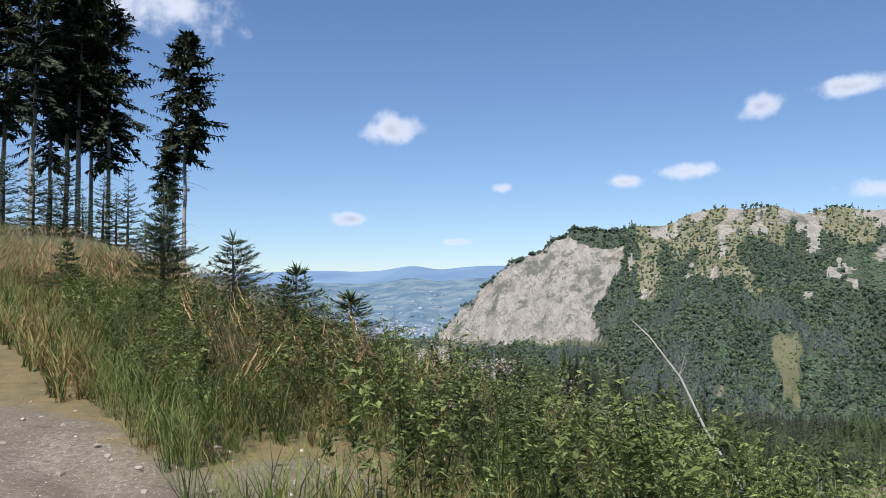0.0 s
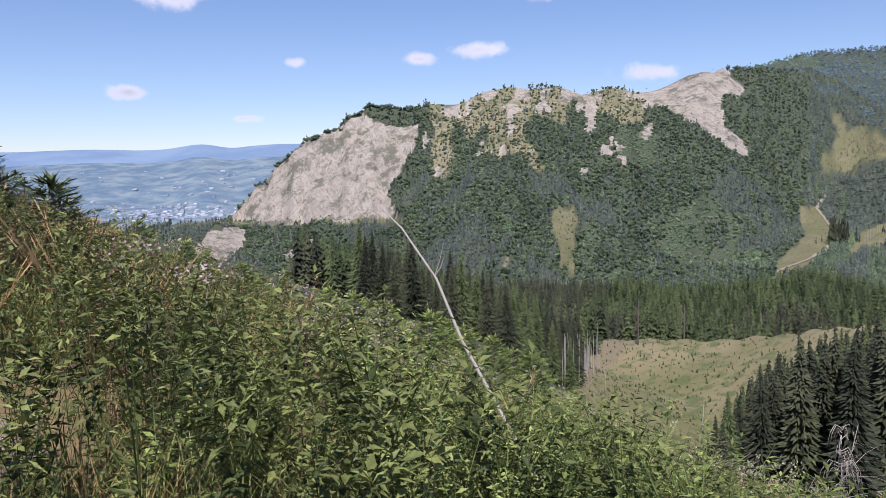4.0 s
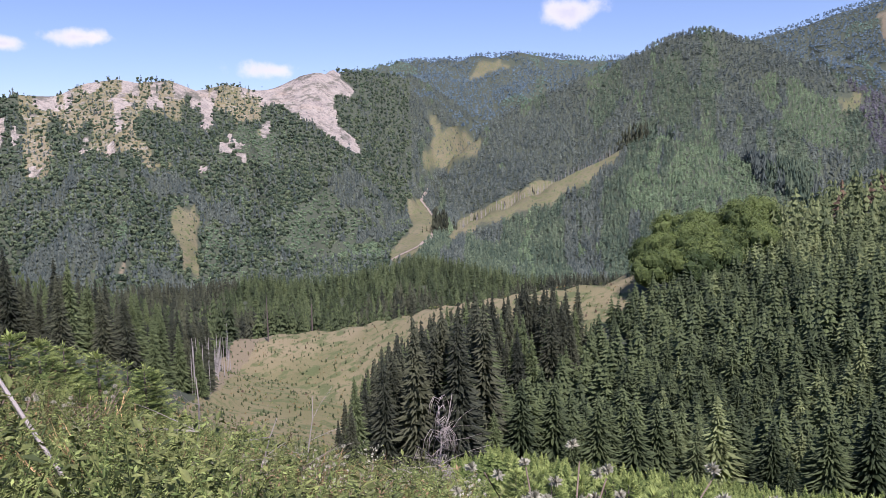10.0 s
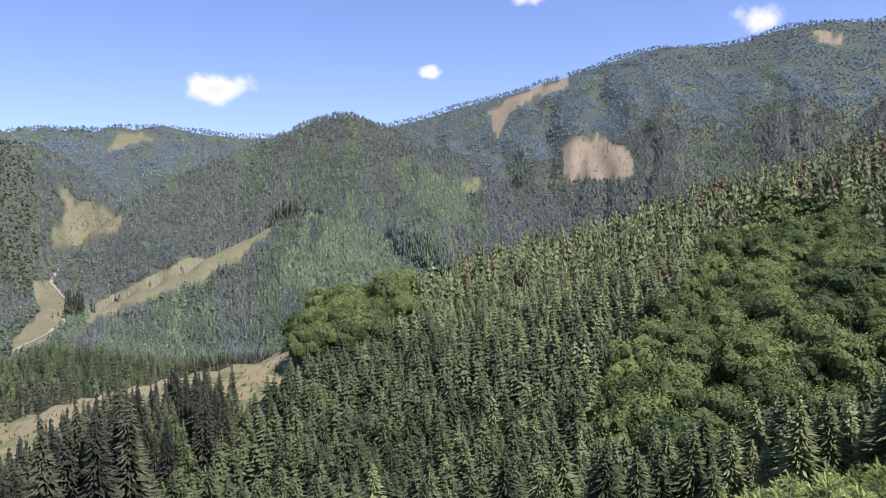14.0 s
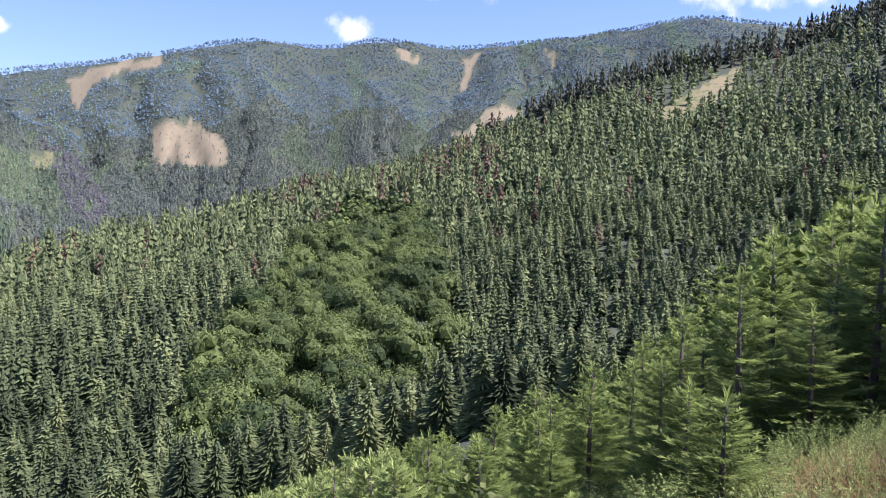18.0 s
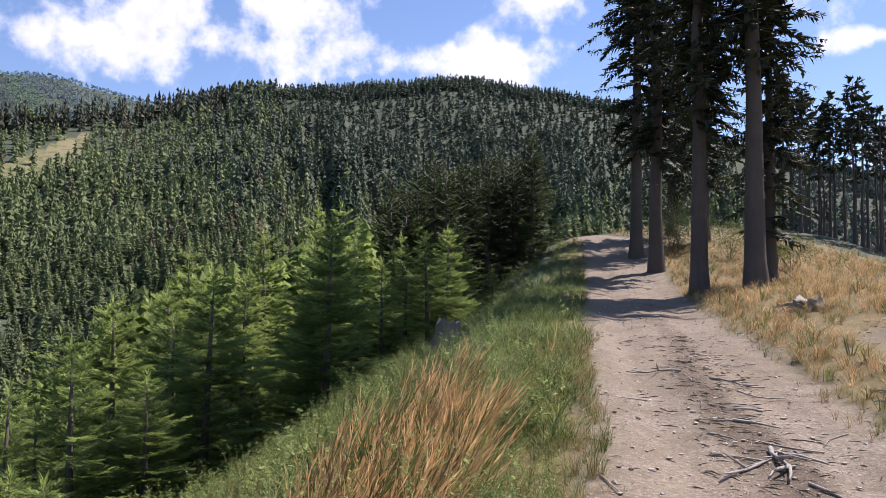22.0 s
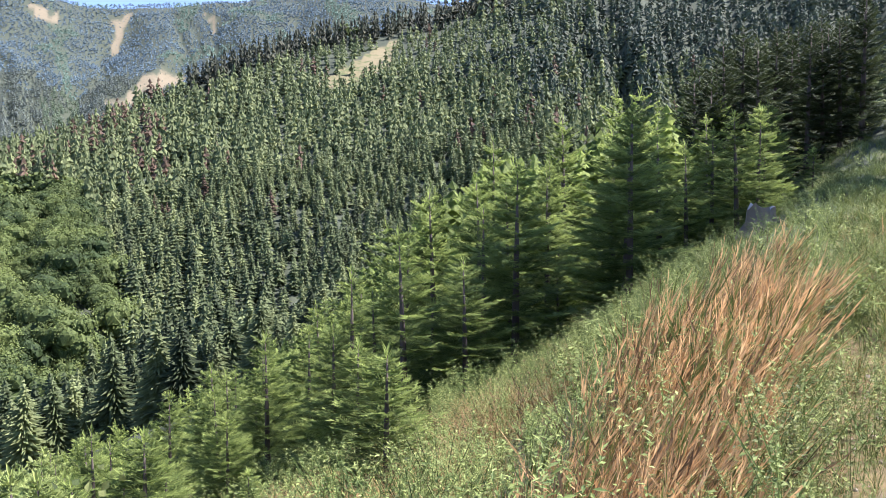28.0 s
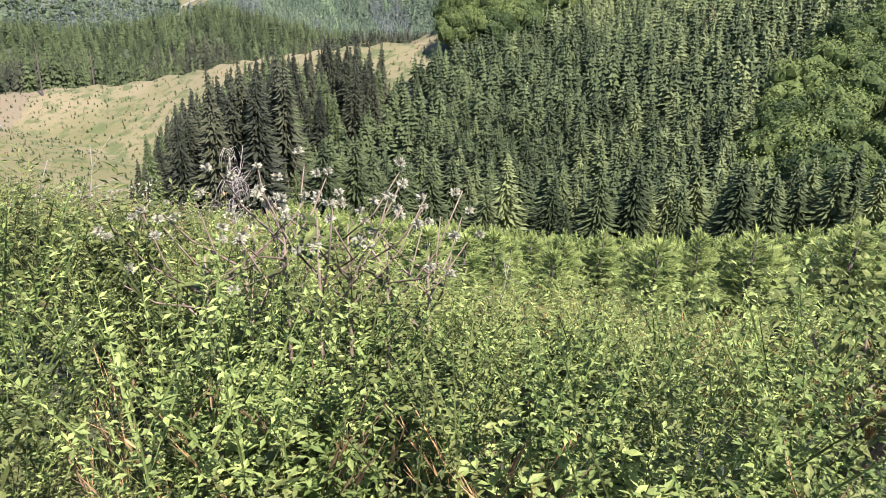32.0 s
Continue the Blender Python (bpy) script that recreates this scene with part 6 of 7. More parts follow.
def flower_head(rng):
    """A stem with a flat cluster of withered florets."""
    bag = Bag()
    d = Vector((rng.gauss(0, 0.08), rng.gauss(0, 0.08), 1)).normalized()
    bag.blade(Vector((0, 0, 0)), d, d.orthogonal().normalized(), 1.0, 0.014, 0.2)
    for _ in range(26):
        p = d * rng.uniform(0.92, 1.0) + Vector((rng.gauss(0, 0.06), rng.gauss(0, 0.06), 0))
        q = Vector((rng.gauss(0, 1), rng.gauss(0, 1), rng.gauss(0.4, 0.7))).normalized()
        bag.blade(p, q, q.orthogonal().normalized(), 0.022, 0.016, 0.7)
    return bag.shape()


M_WITHERED = foliage("withered_flower_heads", (0.22, 0.15, 0.14), (0.55, 0.44, 0.42), scale=3.0, leaf=0.25)
sow("withered_flowers", "withered pale purple flower heads among the weeds", "flowers", 420, ((-6, 30), (4.5, 15)), [flower_head(hr) for _ in range(5)], 1.1, [M_WITHERED],
    118, lambda az, r, u, s, a, c, x, y: (a > 0.7) & (c > -0.05) & CLEAR_PATCH(x, y), 1.0)


DRY = [herb(hr, 1.0, 16, 0.06, 0.022, branches=4) for _ in range(4)]
sow("reed_grass", "scattered dry reed grass plumes at the edge of the track", "grass", 60, ((40, 120), (1.0, 1.8)), REEDS, 0.5, [M_DRIED, M_STRAW],
    105, lambda az, r, u, s, a, c, x, y: (a > 0.45) & (c > -0.2), 0.9, slots=2)
sow("broad_weeds", "broad-leaved nettles and brambles at the edge of the track", "weeds", 480, ((50, 128), (1.25, 3.4)), BUSHY, 0.4, [M_LIGHT_WEED, M_WEED],
    128, lambda az, r, u, s, a, c, x, y: a > 0.4, 1.2, slots=2)
sow("pale_herbs", "light green herbs between the reed grass and the spruces", "weeds", 1500, ((138, 172), (3, 13)), TALL_HERBS, 0.55, [M_LIGHT_WEED, M_BLADE],
    129, lambda az, r, u, s, a, c, x, y: (a > 0.25) & (a < 6) & ((a < 0.9) | (a > 1.7)), 0.9, slots=2)
sow("dry_weeds", "brown dried weeds standing among green herbs", "weeds", 900, ((-10, 64), (3.0, 15)), DRY, 0.95, [M_DRIED],
    125, lambda az, r, u, s, a, c, x, y: (a > 0.6) & (c > -0.1) & CLEAR_PATCH(x, y), 0.8)
sow("reed_grass", "red-brown grass plumes among the weeds", "grass", 260, ((-8, 40), (4, 12)), REEDS, 0.9, [M_DRIED, M_STRAW],
    126, lambda az, r, u, s, a, c, x, y: (a > 0.6) & (c > 0.1) & CLEAR_PATCH(x, y), 0.9, slots=2)
sow("dry_weeds", "brown dried weeds on the sunny slope", "weeds", 500, ((60, 150), (2.2, 10)), DRY, 0.6, [M_DRIED],
    127, lambda az, r, u, s, a, c, x, y: (a > 1.2) & (c > 0.0), 0.8)
sow("thistle_heads", "scattered white thistle heads gone to seed in the weeds", "flowers", 150, ((8, 64), (3.2, 9)), [flower_head(hr) for _ in range(4)], 0.95, [M_FLUFF],
    122, lambda az, r, u, s, a, c, x, y: (a > 0.8) & (c > -0.2), 0.8)


def small_bush(az, r, tall, wide, mat, label, seed):
    """A low leafy bush: stems and many single leaves over rounded lobes."""
    q = random.Random(seed)
    x, y, z = spot(az, r)
    ob = thing("leafy_bush", label, "bush", (x, y, z), "leafy bushes")
    wood, leaf = Bag(), Bag()
    for _ in range(7):
        a, e = q.uniform(0, 6.28), q.uniform(0.15, 0.5)
        tip = Vector((math.cos(a) * wide * e, math.sin(a) * wide * e, tall * q.uniform(0.6, 0.95)))
        v, f = tube([(0, 0, -0.1), tip * 0.5 + Vector((0, 0, 0.1 * tall)), tip], (0.018, 0.012, 0.004), 5)
        wood.add(v, f)
        for _ in range(240):
            d = Vector((q.gauss(0, 1), q.gauss(0, 1), q.gauss(0.2, 0.8))).normalized()
            p = tip * q.uniform(0.55, 1.0) + d * wide * 0.26 * q.uniform(0.5, 1.05)
            if p.z > 0.03:
                n = Vector((q.gauss(0, 1), q.gauss(0, 1), q.gauss(0, 0.7))).normalized()
                leaf.blade(p, n, n.orthogonal().normalized(), 0.03 + 0.018 * tall, 0.02 + 0.012 * tall, q.random())
    part("woody_base", wood.mesh("woody_base", True), M_TWIG, ob)
    stuff(ob.children[0])
    part("foliage", leaf.mesh("foliage"), mat, ob)


for k, (az, r, tall, wide) in enumerate(((179.1, 41, 2.4, 3.2), (178.6, 39, 1.5, 2.2), (182.4, 36, 1.5, 2.4), (186.2, 33, 1.2, 2.2), (185.4, 35, 0.9, 1.5))):
    small_bush(az, r, tall, wide, M_BLADE, "low bright green leafy bush under the tall spruces", 900 + k)
small_bush(112.5, 3.0, 1.0, 1.2, M_WEED, "dark green leafy bush on the slope below the track", 910)
small_bush(88.0, 8.5, 0.9, 1.2, M_BLADE, "bright green leafy bush among pale grass", 911)


# ---- single plants, dead wood and stumps ----
def build_thistle(az, r, el, heads, seed):
    q = random.Random(seed)
    x, y, z = spot(az, r)
    tall = EYE_Z + r * math.tan(radians(el)) - z
    ob = thing("thistle", "tall thistle gone to seed with white downy heads", "thistle", (x, y, z), "thistles")
    stem, leaf = Bag(), Bag()
    tips = []
    v, f = tube([(0, 0, -0.1), (0.02, 0.01, tall * 0.55), (0.05, 0.03, tall * 0.9)], (0.008, 0.006, 0.003), 5)
    stem.add(v, f)
    for k in range(7):
        t = q.uniform(0.5, 0.88)
        a = q.uniform(0, 6.28)
        p = Vector((0.05 * t, 0.03 * t, tall * t))
        e = p + Vector((math.cos(a) * 0.24, math.sin(a) * 0.24, tall * (1.03 - t) * q.uniform(0.6, 1.1)))
        v, f = tube([p, p.lerp(e, 0.5) + Vector((math.cos(a) * 0.04, math.sin(a) * 0.04, 0)), e], (0.004, 0.003, 0.002), 4)
        part("side_stem", mesh_from("side_stem", np.array(v), [(np.array(f), 3)], True, np.full(len(v), 0.4)), M_TWIG, ob)
        tips.append(e)
    for k in range(26):
        t = q.uniform(0.1, 0.9)
        a = q.uniform(0, 6.28)
        leaf.blade(Vector((0.05 * t, 0.03 * t, tall * t)), Vector((math.cos(a), math.sin(a), q.uniform(-0.2, 0.6))).normalized(), Vector((-math.sin(a), math.cos(a), 0)), 0.11 * q.uniform(0.5, 1.2), 0.03, q.uniform(0.1, 0.7))
    part("stem", stem.mesh("stem", True), M_TWIG, ob)
    part("leaves", leaf.mesh("leaves"), M_WEED, ob)
    for k in range(heads):
        p = tips[k % len(tips)] + Vector((q.gauss(0, 0.03), q.gauss(0, 0.03), q.gauss(0, 0.025)))
        down = Bag()
        for _ in range(60):
            d = Vector((q.gauss(0, 1), q.gauss(0, 1), q.gauss(0.3, 0.8))).normalized()
            down.blade(p, d, d.orthogonal().normalized(), q.uniform(0.013, 0.022), 0.007, q.uniform(0.3, 1))
        part("seed_head", down.mesh("seed_head"), M_FLUFF, ob)


for k, (az, r, el, heads) in enumerate(((27.6, 5.2, -13, 9), (29.2, 5.0, -13.6, 7), (35.0, 6.0, -14, 7), (48.3, 4.6, -19.6, 8), (31.8, 3.4, -22, 4), (22.4, 5.6, -13, 5), (24.5, 6.5, -11.5, 4),
                                        (55.3, 1.85, -25.5, 8), (58.8, 1.9, -24.6, 9), (62.3, 1.85, -23.2, 11), (65.2, 1.8, -22.6, 13), (68.0, 1.85, -23.2, 11), (71.6, 1.9, -24.8, 8), (75.5, 1.95, -26, 6), (43.8, 4.4, -19.5, 6), (52, 4.2, -21, 5))):
    build_thistle(az, r, el, heads, 300 + k)


def dead_limb(bag, q, p, d, length, radius, depth):
    """A crooked dead branch that forks."""
    path, rad, n = [Vector(p)], [radius], 5
    for k in range(n):
        d = (d + Vector((q.gauss(0, 0.1), q.gauss(0, 0.1), q.gauss(0, 0.06) - 0.03 * depth))).normalized()
        path.append(path[-1] + d * length / n)
        rad.append(radius * (1 - 0.8 * (k + 1) / n))
    v, f = tube(path, rad, 5)
    bag.add(v, f, q.random())
    if depth < 2:
        for _ in range(11 if depth == 0 else 4):
            k = q.randint(1, n - 1)
            a = q.uniform(0, 6.28)
            e = (d * 0.4 + Vector((math.cos(a), math.sin(a), q.uniform(-0.5, 0.3)))).normalized()
            dead_limb(bag, q, path[k], e, length * q.uniform(0.25, 0.5), rad[k] * 0.5, depth + 1)


def build_stick():
    # a thin leaning dead stem, forked near its middle
    base, tip = Vector((3.35, 4.0, 0.49)), Vector((3.39, 5.1, 1.43))
    foot = Vector((3.33, 3.55, ground_at(3.33, 3.55)))
    away = (base - tip).normalized()
    ob = thing("leaning_dead_tree", "thin leaning dead sapling, grey and bare, in the weeds", "dead tree", foot)
    bag = Bag()
    root = base + away * max(0.2, (base.z - foot.z) / max(0.2, -away.z) + 0.2)
    side = Vector((0.12, -0.05, 0.05))
    pts = [root - foot, base.lerp(tip, 0.25) - foot + side * 0.2, base.lerp(tip, 0.55) - foot + side * 0.55, base.lerp(tip, 0.85) - foot + side * 0.35, tip - foot]
    v, f = tube(pts, (0.0105, 0.009, 0.0075, 0.0055, 0.0025), 7)
    bag.add(v, f)
    part("stem", bag.mesh("stem", True), M_DEADWOOD, ob)
    fork = Bag()
    p = pts[2].lerp(pts[3], 0.05)
    for e, l in ((Vector((0.28, -0.1, 0.85)), 0.17), (Vector((0.5, -0.2, 0.75)), 0.1), (Vector((-0.3, 0.2, 0.5)), 0.06)):
        v, f = tube([p, p + e.normalized() * l * 0.6, p + e.normalized() * l + Vector((0, 0, 0.03))], (0.0035, 0.0025, 0.001), 4)
        fork.add(v, f)
    part("side_twigs", fork.mesh("side_twigs"), M_DEADWOOD, ob)


build_stick()
for k, (az, r, tall, lean, label) in enumerate((
        (41.5, 6.4, -12.5, -0.12, "bare dead sapling with drooping grey twigs"), (45.4, 6.5, -16.2, 0.1, "thin dead sapling among the weeds"), (50.4, 9.5, -15.8, -0.1, "bare grey dead sapling on the slope"),
        (60.4, 13.0, -16.4, 0.0, "bleached dead sapling with many drooping branches"), (56.8, 11.5, 1.1, 0.5, "arched bleached dead branch on the slope"), (77.0, 5.2, 0.95, -0.25, "bleached dead stick on the slope"),
        (81.2, 5.6, 0.9, 0.05, "bleached dead stick in the herbs"), (100.5, 9.5, 0.9, 0.2, "grey dead sapling between young spruces"))):
    q = random.Random(500 + k)
    x, y, z = spot(az, r)
    tall = tall if tall > 0 else EYE_Z + r * math.tan(radians(tall)) - z
    ob = thing("dead_sapling", label, "dead tree", (x, y, z - 0.05), "dead saplings")
    bag = Bag()
    dead_limb(bag, q, (0, 0, 0), Vector((lean, -lean * 0.5, 1)).normalized(), tall, 0.006 + 0.007 * tall, 0)
    if k == 3:
        for _ in range(70):
            a, h = q.uniform(0, 6.28), tall * q.uniform(0.25, 0.97)
            l = q.uniform(0.3, 0.75) * (1.5 - h / tall)
            e = Vector((math.cos(a), math.sin(a), 0))
            p = Vector((0, 0, h))
            v, f = tube([p, p + e * l * 0.3 + Vector((0, 0, 0.06)), p + e * l * 0.5 + Vector((0, 0, -0.2 * l)), p + e * l * 0.62 + Vector((0, 0, -0.9 * l))], (0.008, 0.006, 0.005, 0.002), 4)
            bag.add(v, f, q.random())
    part("branchwork", bag.mesh("branchwork", True), M_DEADWOOD, ob)


def stump_material(name, a, b):
    return bark_material(name, a, b, 9.0)


M_STUMP = stump_material("grey_stump_wood", (0.1, 0.08, 0.06), (0.32, 0.265, 0.2))
M_RED = stump_material("rotten_red_wood", (0.3, 0.13, 0.055), (0.52, 0.27, 0.14))
M_CUT = stump_material("weathered_cut_face", (0.3, 0.26, 0.2), (0.55, 0.5, 0.43))


def build_stump(az, r, radius, tall, label, mat, seed, ragged=0.08):
    q = random.Random(seed)
    x, y, z = spot(az, r)
    ob = thing("stump", label, "stump", (x, y, z), "stumps")
    n = 18
    ring = [1 + q.uniform(-ragged, ragged) for _ in range(n)]
    v, f = [], []
    for lvl, (h, k) in enumerate(((-0.2, 1.75), (0.02, 1.4), (tall * 0.35, 1.08), (tall * 0.75, 1.0), (tall, 0.97))):
        for j in range(n):
            a = 6.2832 * j / n
            flare = 1 + (0.25 * math.sin(5 * a + seed) if lvl < 2 else 0)
            v.append((radius * k * ring[j] * flare * math.cos(a), radius * k * ring[j] * flare * math.sin(a), h + (q.uniform(-ragged, ragged) * tall if lvl == 4 else 0)))
    for lvl in range(4):
        for j in range(n):
            a, b = lvl * n + j, lvl * n + (j + 1) % n
            f += [(a, b, b + n), (a, b + n, a + n)]
    part("bark", mesh_from("bark", np.array(v), [(np.array(f), 3)], True), mat, ob)
    top = [(p[0] * 0.985, p[1] * 0.985, p[2] - 0.004) for p in v[4 * n:]] + [(0, 0, tall * (1 - ragged))]
    part("cut_face", mesh_from("cut_face", np.array(top), [(np.array([(j, (j + 1) % n, n) for j in range(n)]), 3)]), M_CUT if mat is not M_RED else M_RED, ob, "weathered cut face")


build_stump(162.6, 17.3, 0.25, 0.52, "grey weathered spruce stump beside the reed grass", M_STUMP, 1, 0.16)
build_stump(186.9, 19.5, 0.26, 0.26, "pale torn stump with roots on the grassy bank", M_STUMP, 2, 0.35)
q = random.Random(81)
torn = [o for o in bpy.data.objects if o.name.startswith("stump")][-1]
for k in range(6):
    a = k * 1.05 + q.uniform(-0.3, 0.3)
    d = Vector((math.cos(a), math.sin(a), 0))
    v, f = tube([d * 0.2 + Vector((0, 0, 0.12)), d * 0.45 + Vector((0, 0, q.uniform(0.05, 0.22))), d * q.uniform(0.6, 0.85) + Vector((0, 0, q.uniform(-0.05, 0.2)))], (0.07, 0.045, 0.012), 6, 0.15, q)
    part("root", mesh_from("root", np.array(v), [(np.array(f), 3)], True), M_STUMP, torn, "torn weathered root")
build_stump(28.6, 7.8, 0.17, 0.3, "rotten red-brown stump in the weeds", M_RED, 3, 0.3)
build_stump(110.0, 7.0, 0.16, 0.25, "grey low stump among the herbs", M_STUMP, 4)

# dead branches and stones on the track
for k, (az, r, length, turn, thick) in enumerate(((183.3, 8.5, 1.0, 1.62, 0.05), (184.0, 8.3, 0.4, 3.3, 0.035), (183.2, 8.4, 0.4, 2.5, 0.028), (182.9, 8.1, 0.8, 1.2, 0.03), (184.6, 8.0, 0.45, 0.9, 0.03), (185.8, 7.2, 0.7, 2.9, 0.025), (186.8, 6.7, 0.4, 3.0, 0.03), (181.3, 9.6, 0.5, 3.0, 0.035), (180.2, 12.0, 0.75, 3.1, 0.035), (178.4, 12.4, 0.8, 0.1, 0.03), (181.8, 11.2, 0.6, 2.8, 0.025), (183.2, 10.2, 0.5, 0.4, 0.03), (179.6, 9.0, 0.4, 2.8, 0.025), (185.3, 7.6, 0.9, 2.2, 0.03), (184.0, 8.6, 0.9, 1.3, 0.02), (187.3, 6.4, 0.6, 1.7, 0.03), (174.9, 5.4, 0.45, 0.3, 0.03), (189.6, 11.5, 0.5, 2.6, 0.03), (182.5, 9.8, 0.7, 0.6, 0.015), (186.5, 8.9, 0.8, 0.2, 0.018),
                                               (192.0, 14.0, 0.8, 2.0, 0.03), (180.6, 11.5, 0.6, 2.4, 0.014), (172.4, 7.2, 0.4, 1.9, 0.02), (183.2, 13.5, 0.7, 0.1, 0.015), (188.0, 9.5, 0.5, 0.9, 0.015), (178.0, 6.0, 0.3, 1.0, 0.012), (191.6, 11.6, 0.7, 2.3, 0.03), (192.2, 11.0, 0.5, 0.5, 0.035), (185.0, 7.0, 0.6, 1.1, 0.02), (184.2, 6.3, 0.5, 2.9, 0.025), (176.0, 10.5, 0.4, 0.2, 0.015))):
    q = random.Random(700 + k)
    x, y, z = spot(az, r)
    ob = thing("fallen_branch", "bleached fallen branch lying on the bare bank" if az > 190.5 else "bleached fallen branch lying on the gravel track", "branch", (x, y, z + thick * 0.6), "fallen branches")
    bag = Bag()
    path, d = [Vector((0, 0, 0))], Vector((math.cos(turn), math.sin(turn), 0))
    for _ in range(5):
        d = (d + Vector((q.gauss(0, 0.22), q.gauss(0, 0.22), 0))).normalized()
        p = path[-1] + d * length / 5
        path.append(Vector((p.x, p.y, ground_at(x + p.x, y + p.y) - z + 0.004)))
    v, f = tube(path, [thick * 0.55 * (1 - 0.12 * i) for i in range(6)], 6, 0.12, q)
    bag.add(v, f)
    if length > 0.6:
        for i in (2, 3):
            e = (d + Vector((q.gauss(0, 0.8), q.gauss(0, 0.8), 0.15))).normalized()
            v, f = tube([path[i], path[i] + e * length * 0.2, path[i] + e * length * 0.34], (thick * 0.5, thick * 0.35, thick * 0.12), 5)
            bag.add(v, f)
    part("wood", bag.mesh("wood", True), M_DEADWOOD, ob)


def scatter_stones():
    r_s = np.random.RandomState(77)
    n = 9000
    u, a = r_s.uniform(-16, 46, n) * r_s.uniform(0.25, 1, n), r_s.uniform(-3.5, 0.5, n)
    u[:700], a[:700] = r_s.normal(13.6, 1.9, 700), r_s.normal(-5.3, 0.9, 700)
    x, y = 1.5 + u * AX + a * BX, 0.2 + u * AY + a * BY
    shapes = []
    for k in range(5):
        v, f = ico(1)
        v = v * r_s.uniform(0.6, 1.2, (len(v), 1)) * (1, 0.8, 0.5)
        shapes.append((v, f))
    size = 0.005 + 0.036 * r_s.uniform(0, 1, n) ** 7
    n_mat = Nodes("track_stones")
    mat = n_mat.finish(n_mat.mix(n_mat.attribute("tint"), (0.2, 0.16, 0.12), (0.55, 0.47, 0.37)), 0.9, n_mat.noise(60.0, 4.0), 0.4)
    ob = scatter("loose_stones", shapes, np.stack([x, y, height(x, y) + size * 0.2], -1), size, size, r_s.randint(0, 5, n), r_s.uniform(0, 1, n), [mat], None, 0.0, 5)
    tagged(ob, "loose stones and chips on the gravel track", "stones", kind="stuff")
    m = 5200
    u, a = np.concatenate([u[:2400], r_s.uniform(3.5, 16, 2800)]), np.concatenate([a[:2400], r_s.normal(-1.6, 0.38, 2800)])
    x, y, tw = 1.5 + u * AX + a * BX, 0.2 + u * AY + a * BY, 0.03 + 0.2 * r_s.uniform(0, 1, m) ** 4
    flat = [(np.array([(0, -0.03, 0), (0, 0.03, 0), (1, 0.0, 0.03), (0.5, 0.0, 0.09)]), np.array([(0, 2, 3), (3, 2, 1), (0, 3, 1)]))]
    ob = scatter("twig_litter", flat, np.stack([x, y, height(x, y) + 0.002], -1), tw, tw, np.zeros(m, int), r_s.uniform(0, 1, m), [M_TWIG], None, 0.0, 6)
    tagged(ob, "broken twigs and chips littered over the track", "litter", kind="stuff")


scatter_stones()

# the clearing across the valley: a dead spruce pole, small bushes, trunks at the wood's edge
for az, r, tall, label in ((49.0, 352, 21, "tall dead spruce pole at the edge of the clearing"), (52.2, 352, 15, "bare dead trunk at the edge of the clearing")):
    x, y, z = spot(az, r)
    ob = thing("dead_pole", label, "dead tree", (x, y, z), "dead poles")
    v, f = tube([(0, 0, -0.5), (0.1, 0, tall * 0.5), (0.2, 0.1, tall)], (0.38, 0.28, 0.08), 7)
    part("trunk", mesh_from("trunk", np.array(v), [(np.array(f), 3)], True), M_BARK, ob)


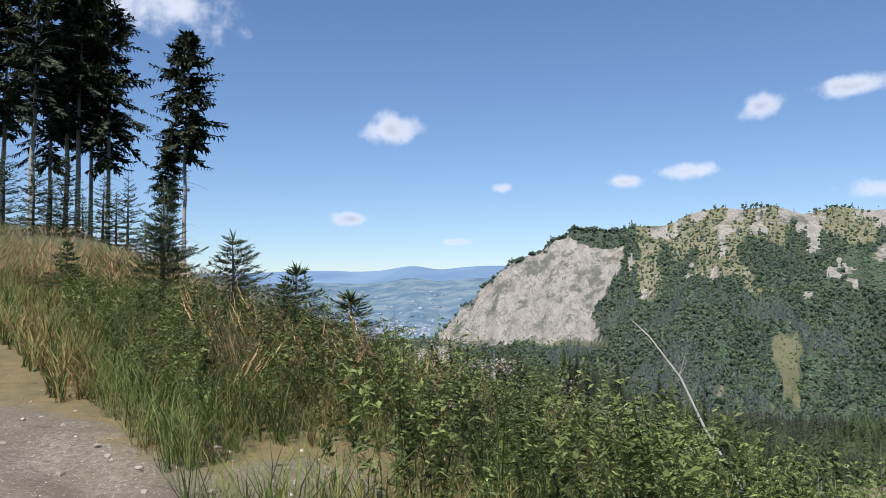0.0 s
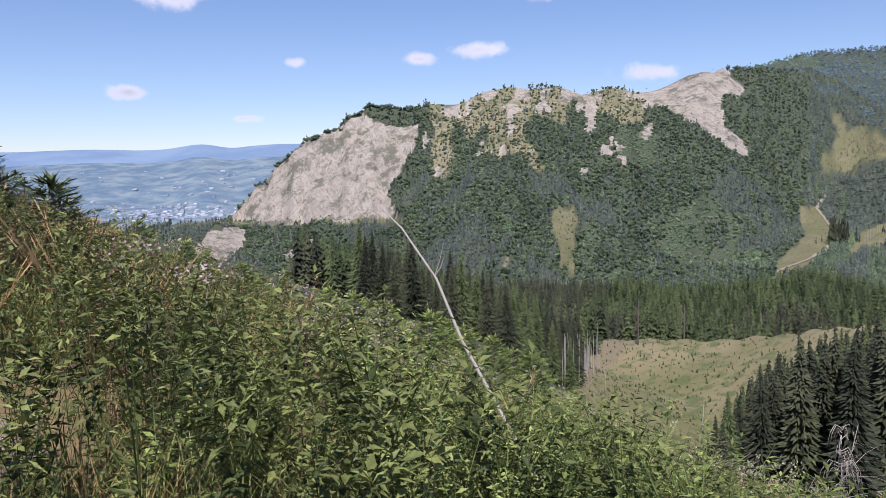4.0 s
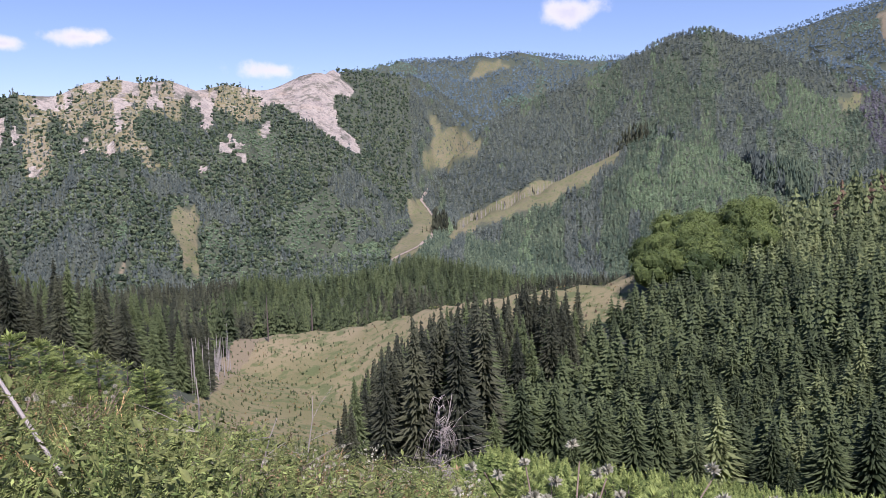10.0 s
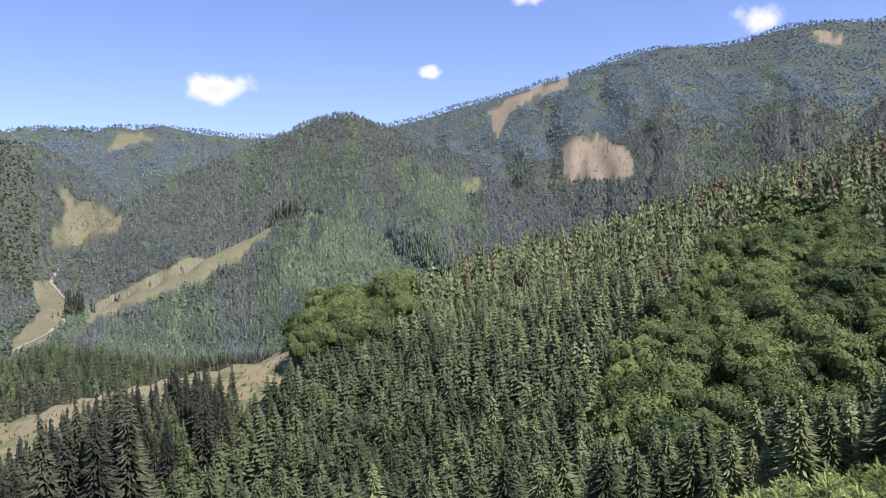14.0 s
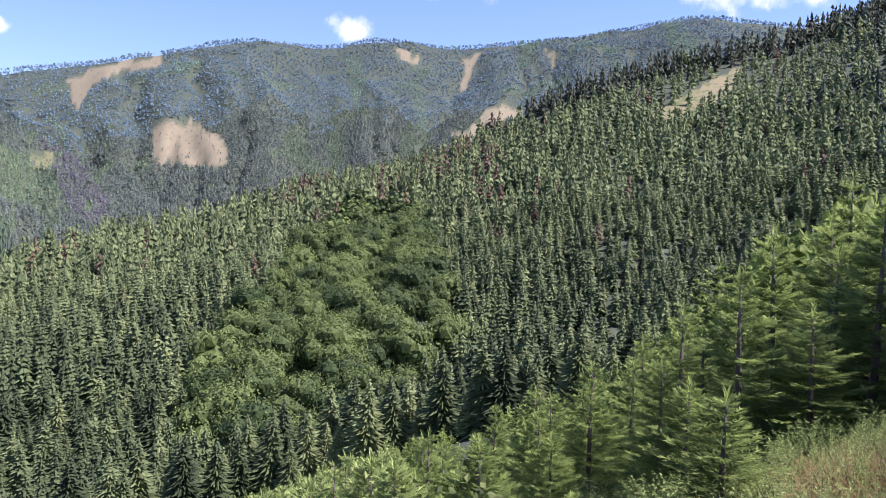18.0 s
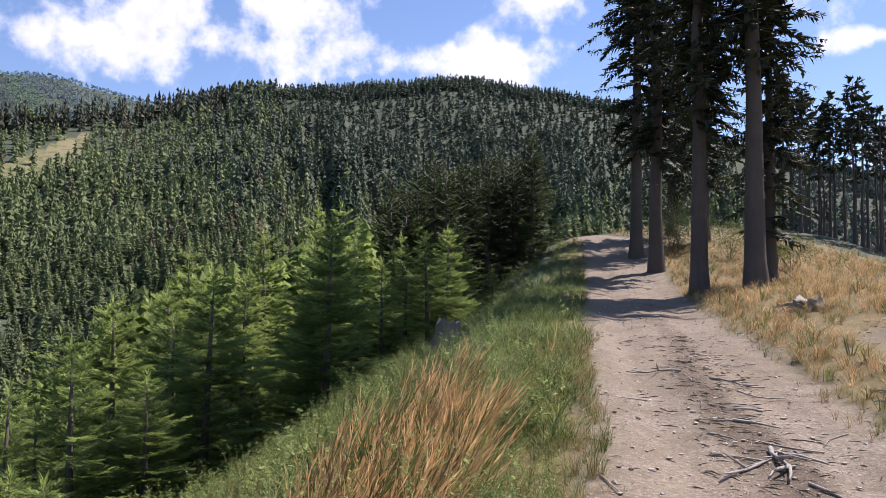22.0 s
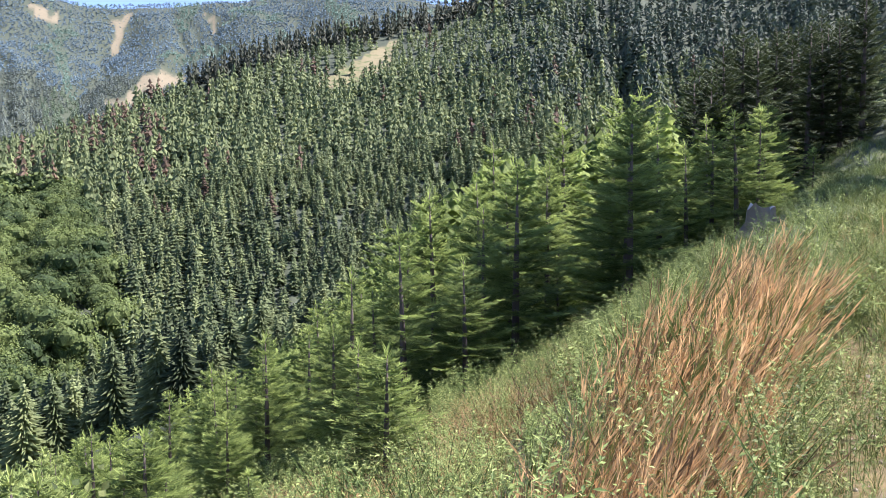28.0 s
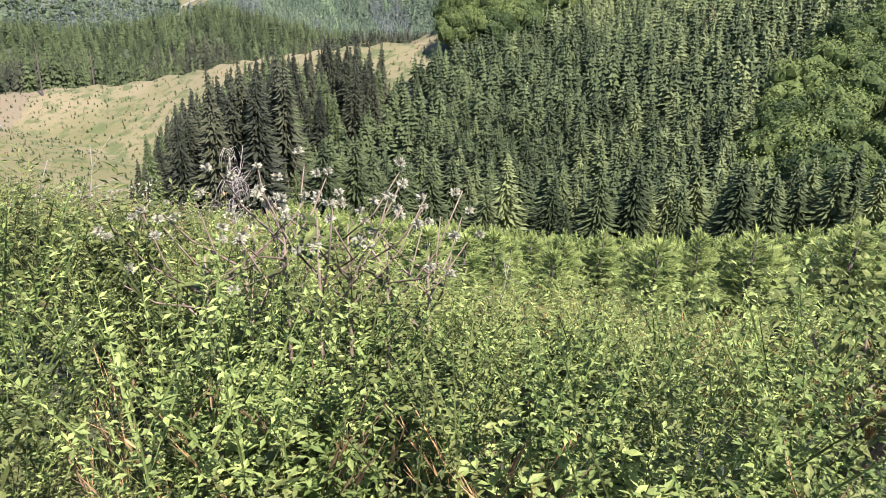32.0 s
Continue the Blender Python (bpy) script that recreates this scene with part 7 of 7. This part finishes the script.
def edge_trunks():
    """Bare pale trunks along the edges of the cut woods."""
    r_s = np.random.RandomState(31)
    spots = []
    for t in np.linspace(0, 1, 46):
        spots.append((43.6 + 2.6 * t + r_s.normal(0, 0.25), 205 + 150 * t ** 1.5 + r_s.normal(0, 4), 13))
    for t in np.linspace(0, 1, 90):
        az = 63.5 + 12.3 * t
        spots.append((az + r_s.normal(0, 0.05), np.interp(az, (63.3, 66, 70, 73, 75.5), (862, 900, 940, 970, 988)) + r_s.uniform(2, 8), 15))
    P = np.array(spots)
    x, y = EYE_X + P[:, 1] * np.sin(np.radians(P[:, 0])), EYE_Y + P[:, 1] * np.cos(np.radians(P[:, 0]))
    v, f = tube([(0, 0, 0), (0, 0, 0.5), (0, 0, 1)], (0.016, 0.013, 0.006), 5)
    ob = scatter("edge_trunks", [(np.array(v), np.array(f))], np.stack([x, y, height(x, y) - 0.5], -1), P[:, 2] * r_s.uniform(0.7, 1.2, len(P)), np.where(P[:, 1] < 400, 9.0, 16.0), np.zeros(len(P), int), r_s.uniform(0, 1, len(P)), [M_BARK_PALE], None, 0.01, 8)
    tagged(ob, "bare pale trunks along the edge of the cut wood", "trunks", kind="stuff")
    # small bushes and slash on the clearing
    n = 2600
    az, r = r_s.uniform(39, 76, n), 372 - 300 * r_s.uniform(0, 1, n) ** 1.6
    x, y = EYE_X + r * np.sin(np.radians(az)), EYE_Y + r * np.cos(np.radians(az))
    z = height(x, y)
    ok = land_cover(x, y, z)["meadow"] | ((az < 50) & (r < 170))
    rg = random.Random(3)
    shapes = [tiered_spruce(rg, 5, 6, 0.36) for _ in range(4)]
    k = int(ok.sum())
    ob = scatter("clearing_bushes", shapes, np.stack([x, y, z], -1)[ok], r_s.uniform(0.3, 1.5, k), r_s.uniform(0.7, 2.0, k), r_s.randint(0, 4, k), r_s.uniform(0, 1, k), [M_SPRUCE, M_BROWN], (r_s.uniform(0, 1, k) < 0.04).astype(int), 0.02, 9)
    tufts = [tuft(rg, 1.0, 9, 0.05) for _ in range(4)]
    az, r = r_s.uniform(30, 76, 7000), r_s.uniform(95, 372, 7000)
    x, y = EYE_X + r * np.sin(np.radians(az)), EYE_Y + r * np.cos(np.radians(az))
    z = height(x, y)
    tu = land_cover(x, y, z)["meadow"] | ((az < 50) & (r < 170))
    m = int(tu.sum())
    h = r_s.uniform(0.3, 1.0, m) * (0.8 + 0.5 * fbm(x[tu] / 20, y[tu] / 20, 88, 3))
    tagged(scatter("clearing_grass", tufts, np.stack([x, y, z - 0.03], -1)[tu], h, h * 1.6, r_s.randint(0, 4, m), r_s.uniform(0, 1, m), [M_YELLOW, M_BLADE, M_TWIG], r_s.choice(3, m, p=(0.3, 0.55, 0.15)), 0.05, 29),
           "tussocks of dry and green grass on the clearing", "grass", kind="stuff")
    tagged(ob, "small bushes and seedlings dotted over the clearing", "bushes", kind="stuff")


edge_trunks()


def land_at(az, el, near, far):
    """The first place past a distance at which the ground rises to an elevation on a bearing."""
    r = np.linspace(near, far, 400)
    x, y = EYE_X + r * math.sin(radians(az)), EYE_Y + r * math.cos(radians(az))
    z = height(x, y)
    k = int(np.argmax(np.degrees(np.arctan2(z - EYE_Z, r)) >= el))
    return Vector((x[k], y[k], z[k]))


def build_valley_track():
    """The pale dirt road that winds up the valley meadow."""
    knots = ((57.9, -7.2), (58.8, -6.7), (60.0, -6.2), (61.3, -5.4), (61.6, -4.6), (61.5, -3.9), (61.0, -3.2), (60.6, -2.7), (60.9, -2.2), (61.2, -1.8))
    line = []
    for (a0, e0), (a1, e1) in zip(knots, knots[1:]):
        for t in np.linspace(0, 1, 8, endpoint=False):
            line.append(land_at(a0 + (a1 - a0) * t, e0 + (e1 - e0) * t, 560, 1300))
    v, f = [], []
    for k, p in enumerate(line):
        d = (line[min(k + 1, len(line) - 1)] - line[max(k - 1, 0)])
        side = Vector((d.y, -d.x, 0)).normalized() * 1.8
        for e in (-side, side):
            q = p + e
            v.append((q.x, q.y, ground_at(q.x, q.y) + 0.7))
        if k:
            f.append((2 * k - 2, 2 * k - 1, 2 * k + 1, 2 * k))
    n = Nodes("pale_dirt_road")
    mat = n.finish(n.mix(n.noise(0.3, 5.0), (0.2, 0.165, 0.12), (0.31, 0.265, 0.2)), 0.95)
    me = mesh_from("road", np.array(v), [(np.array(f), 4)], True)
    me.materials.append(mat)
    tagged(new("valley_road", me), "pale dirt road winding up the valley meadow", "road", kind="structure")


build_valley_track()
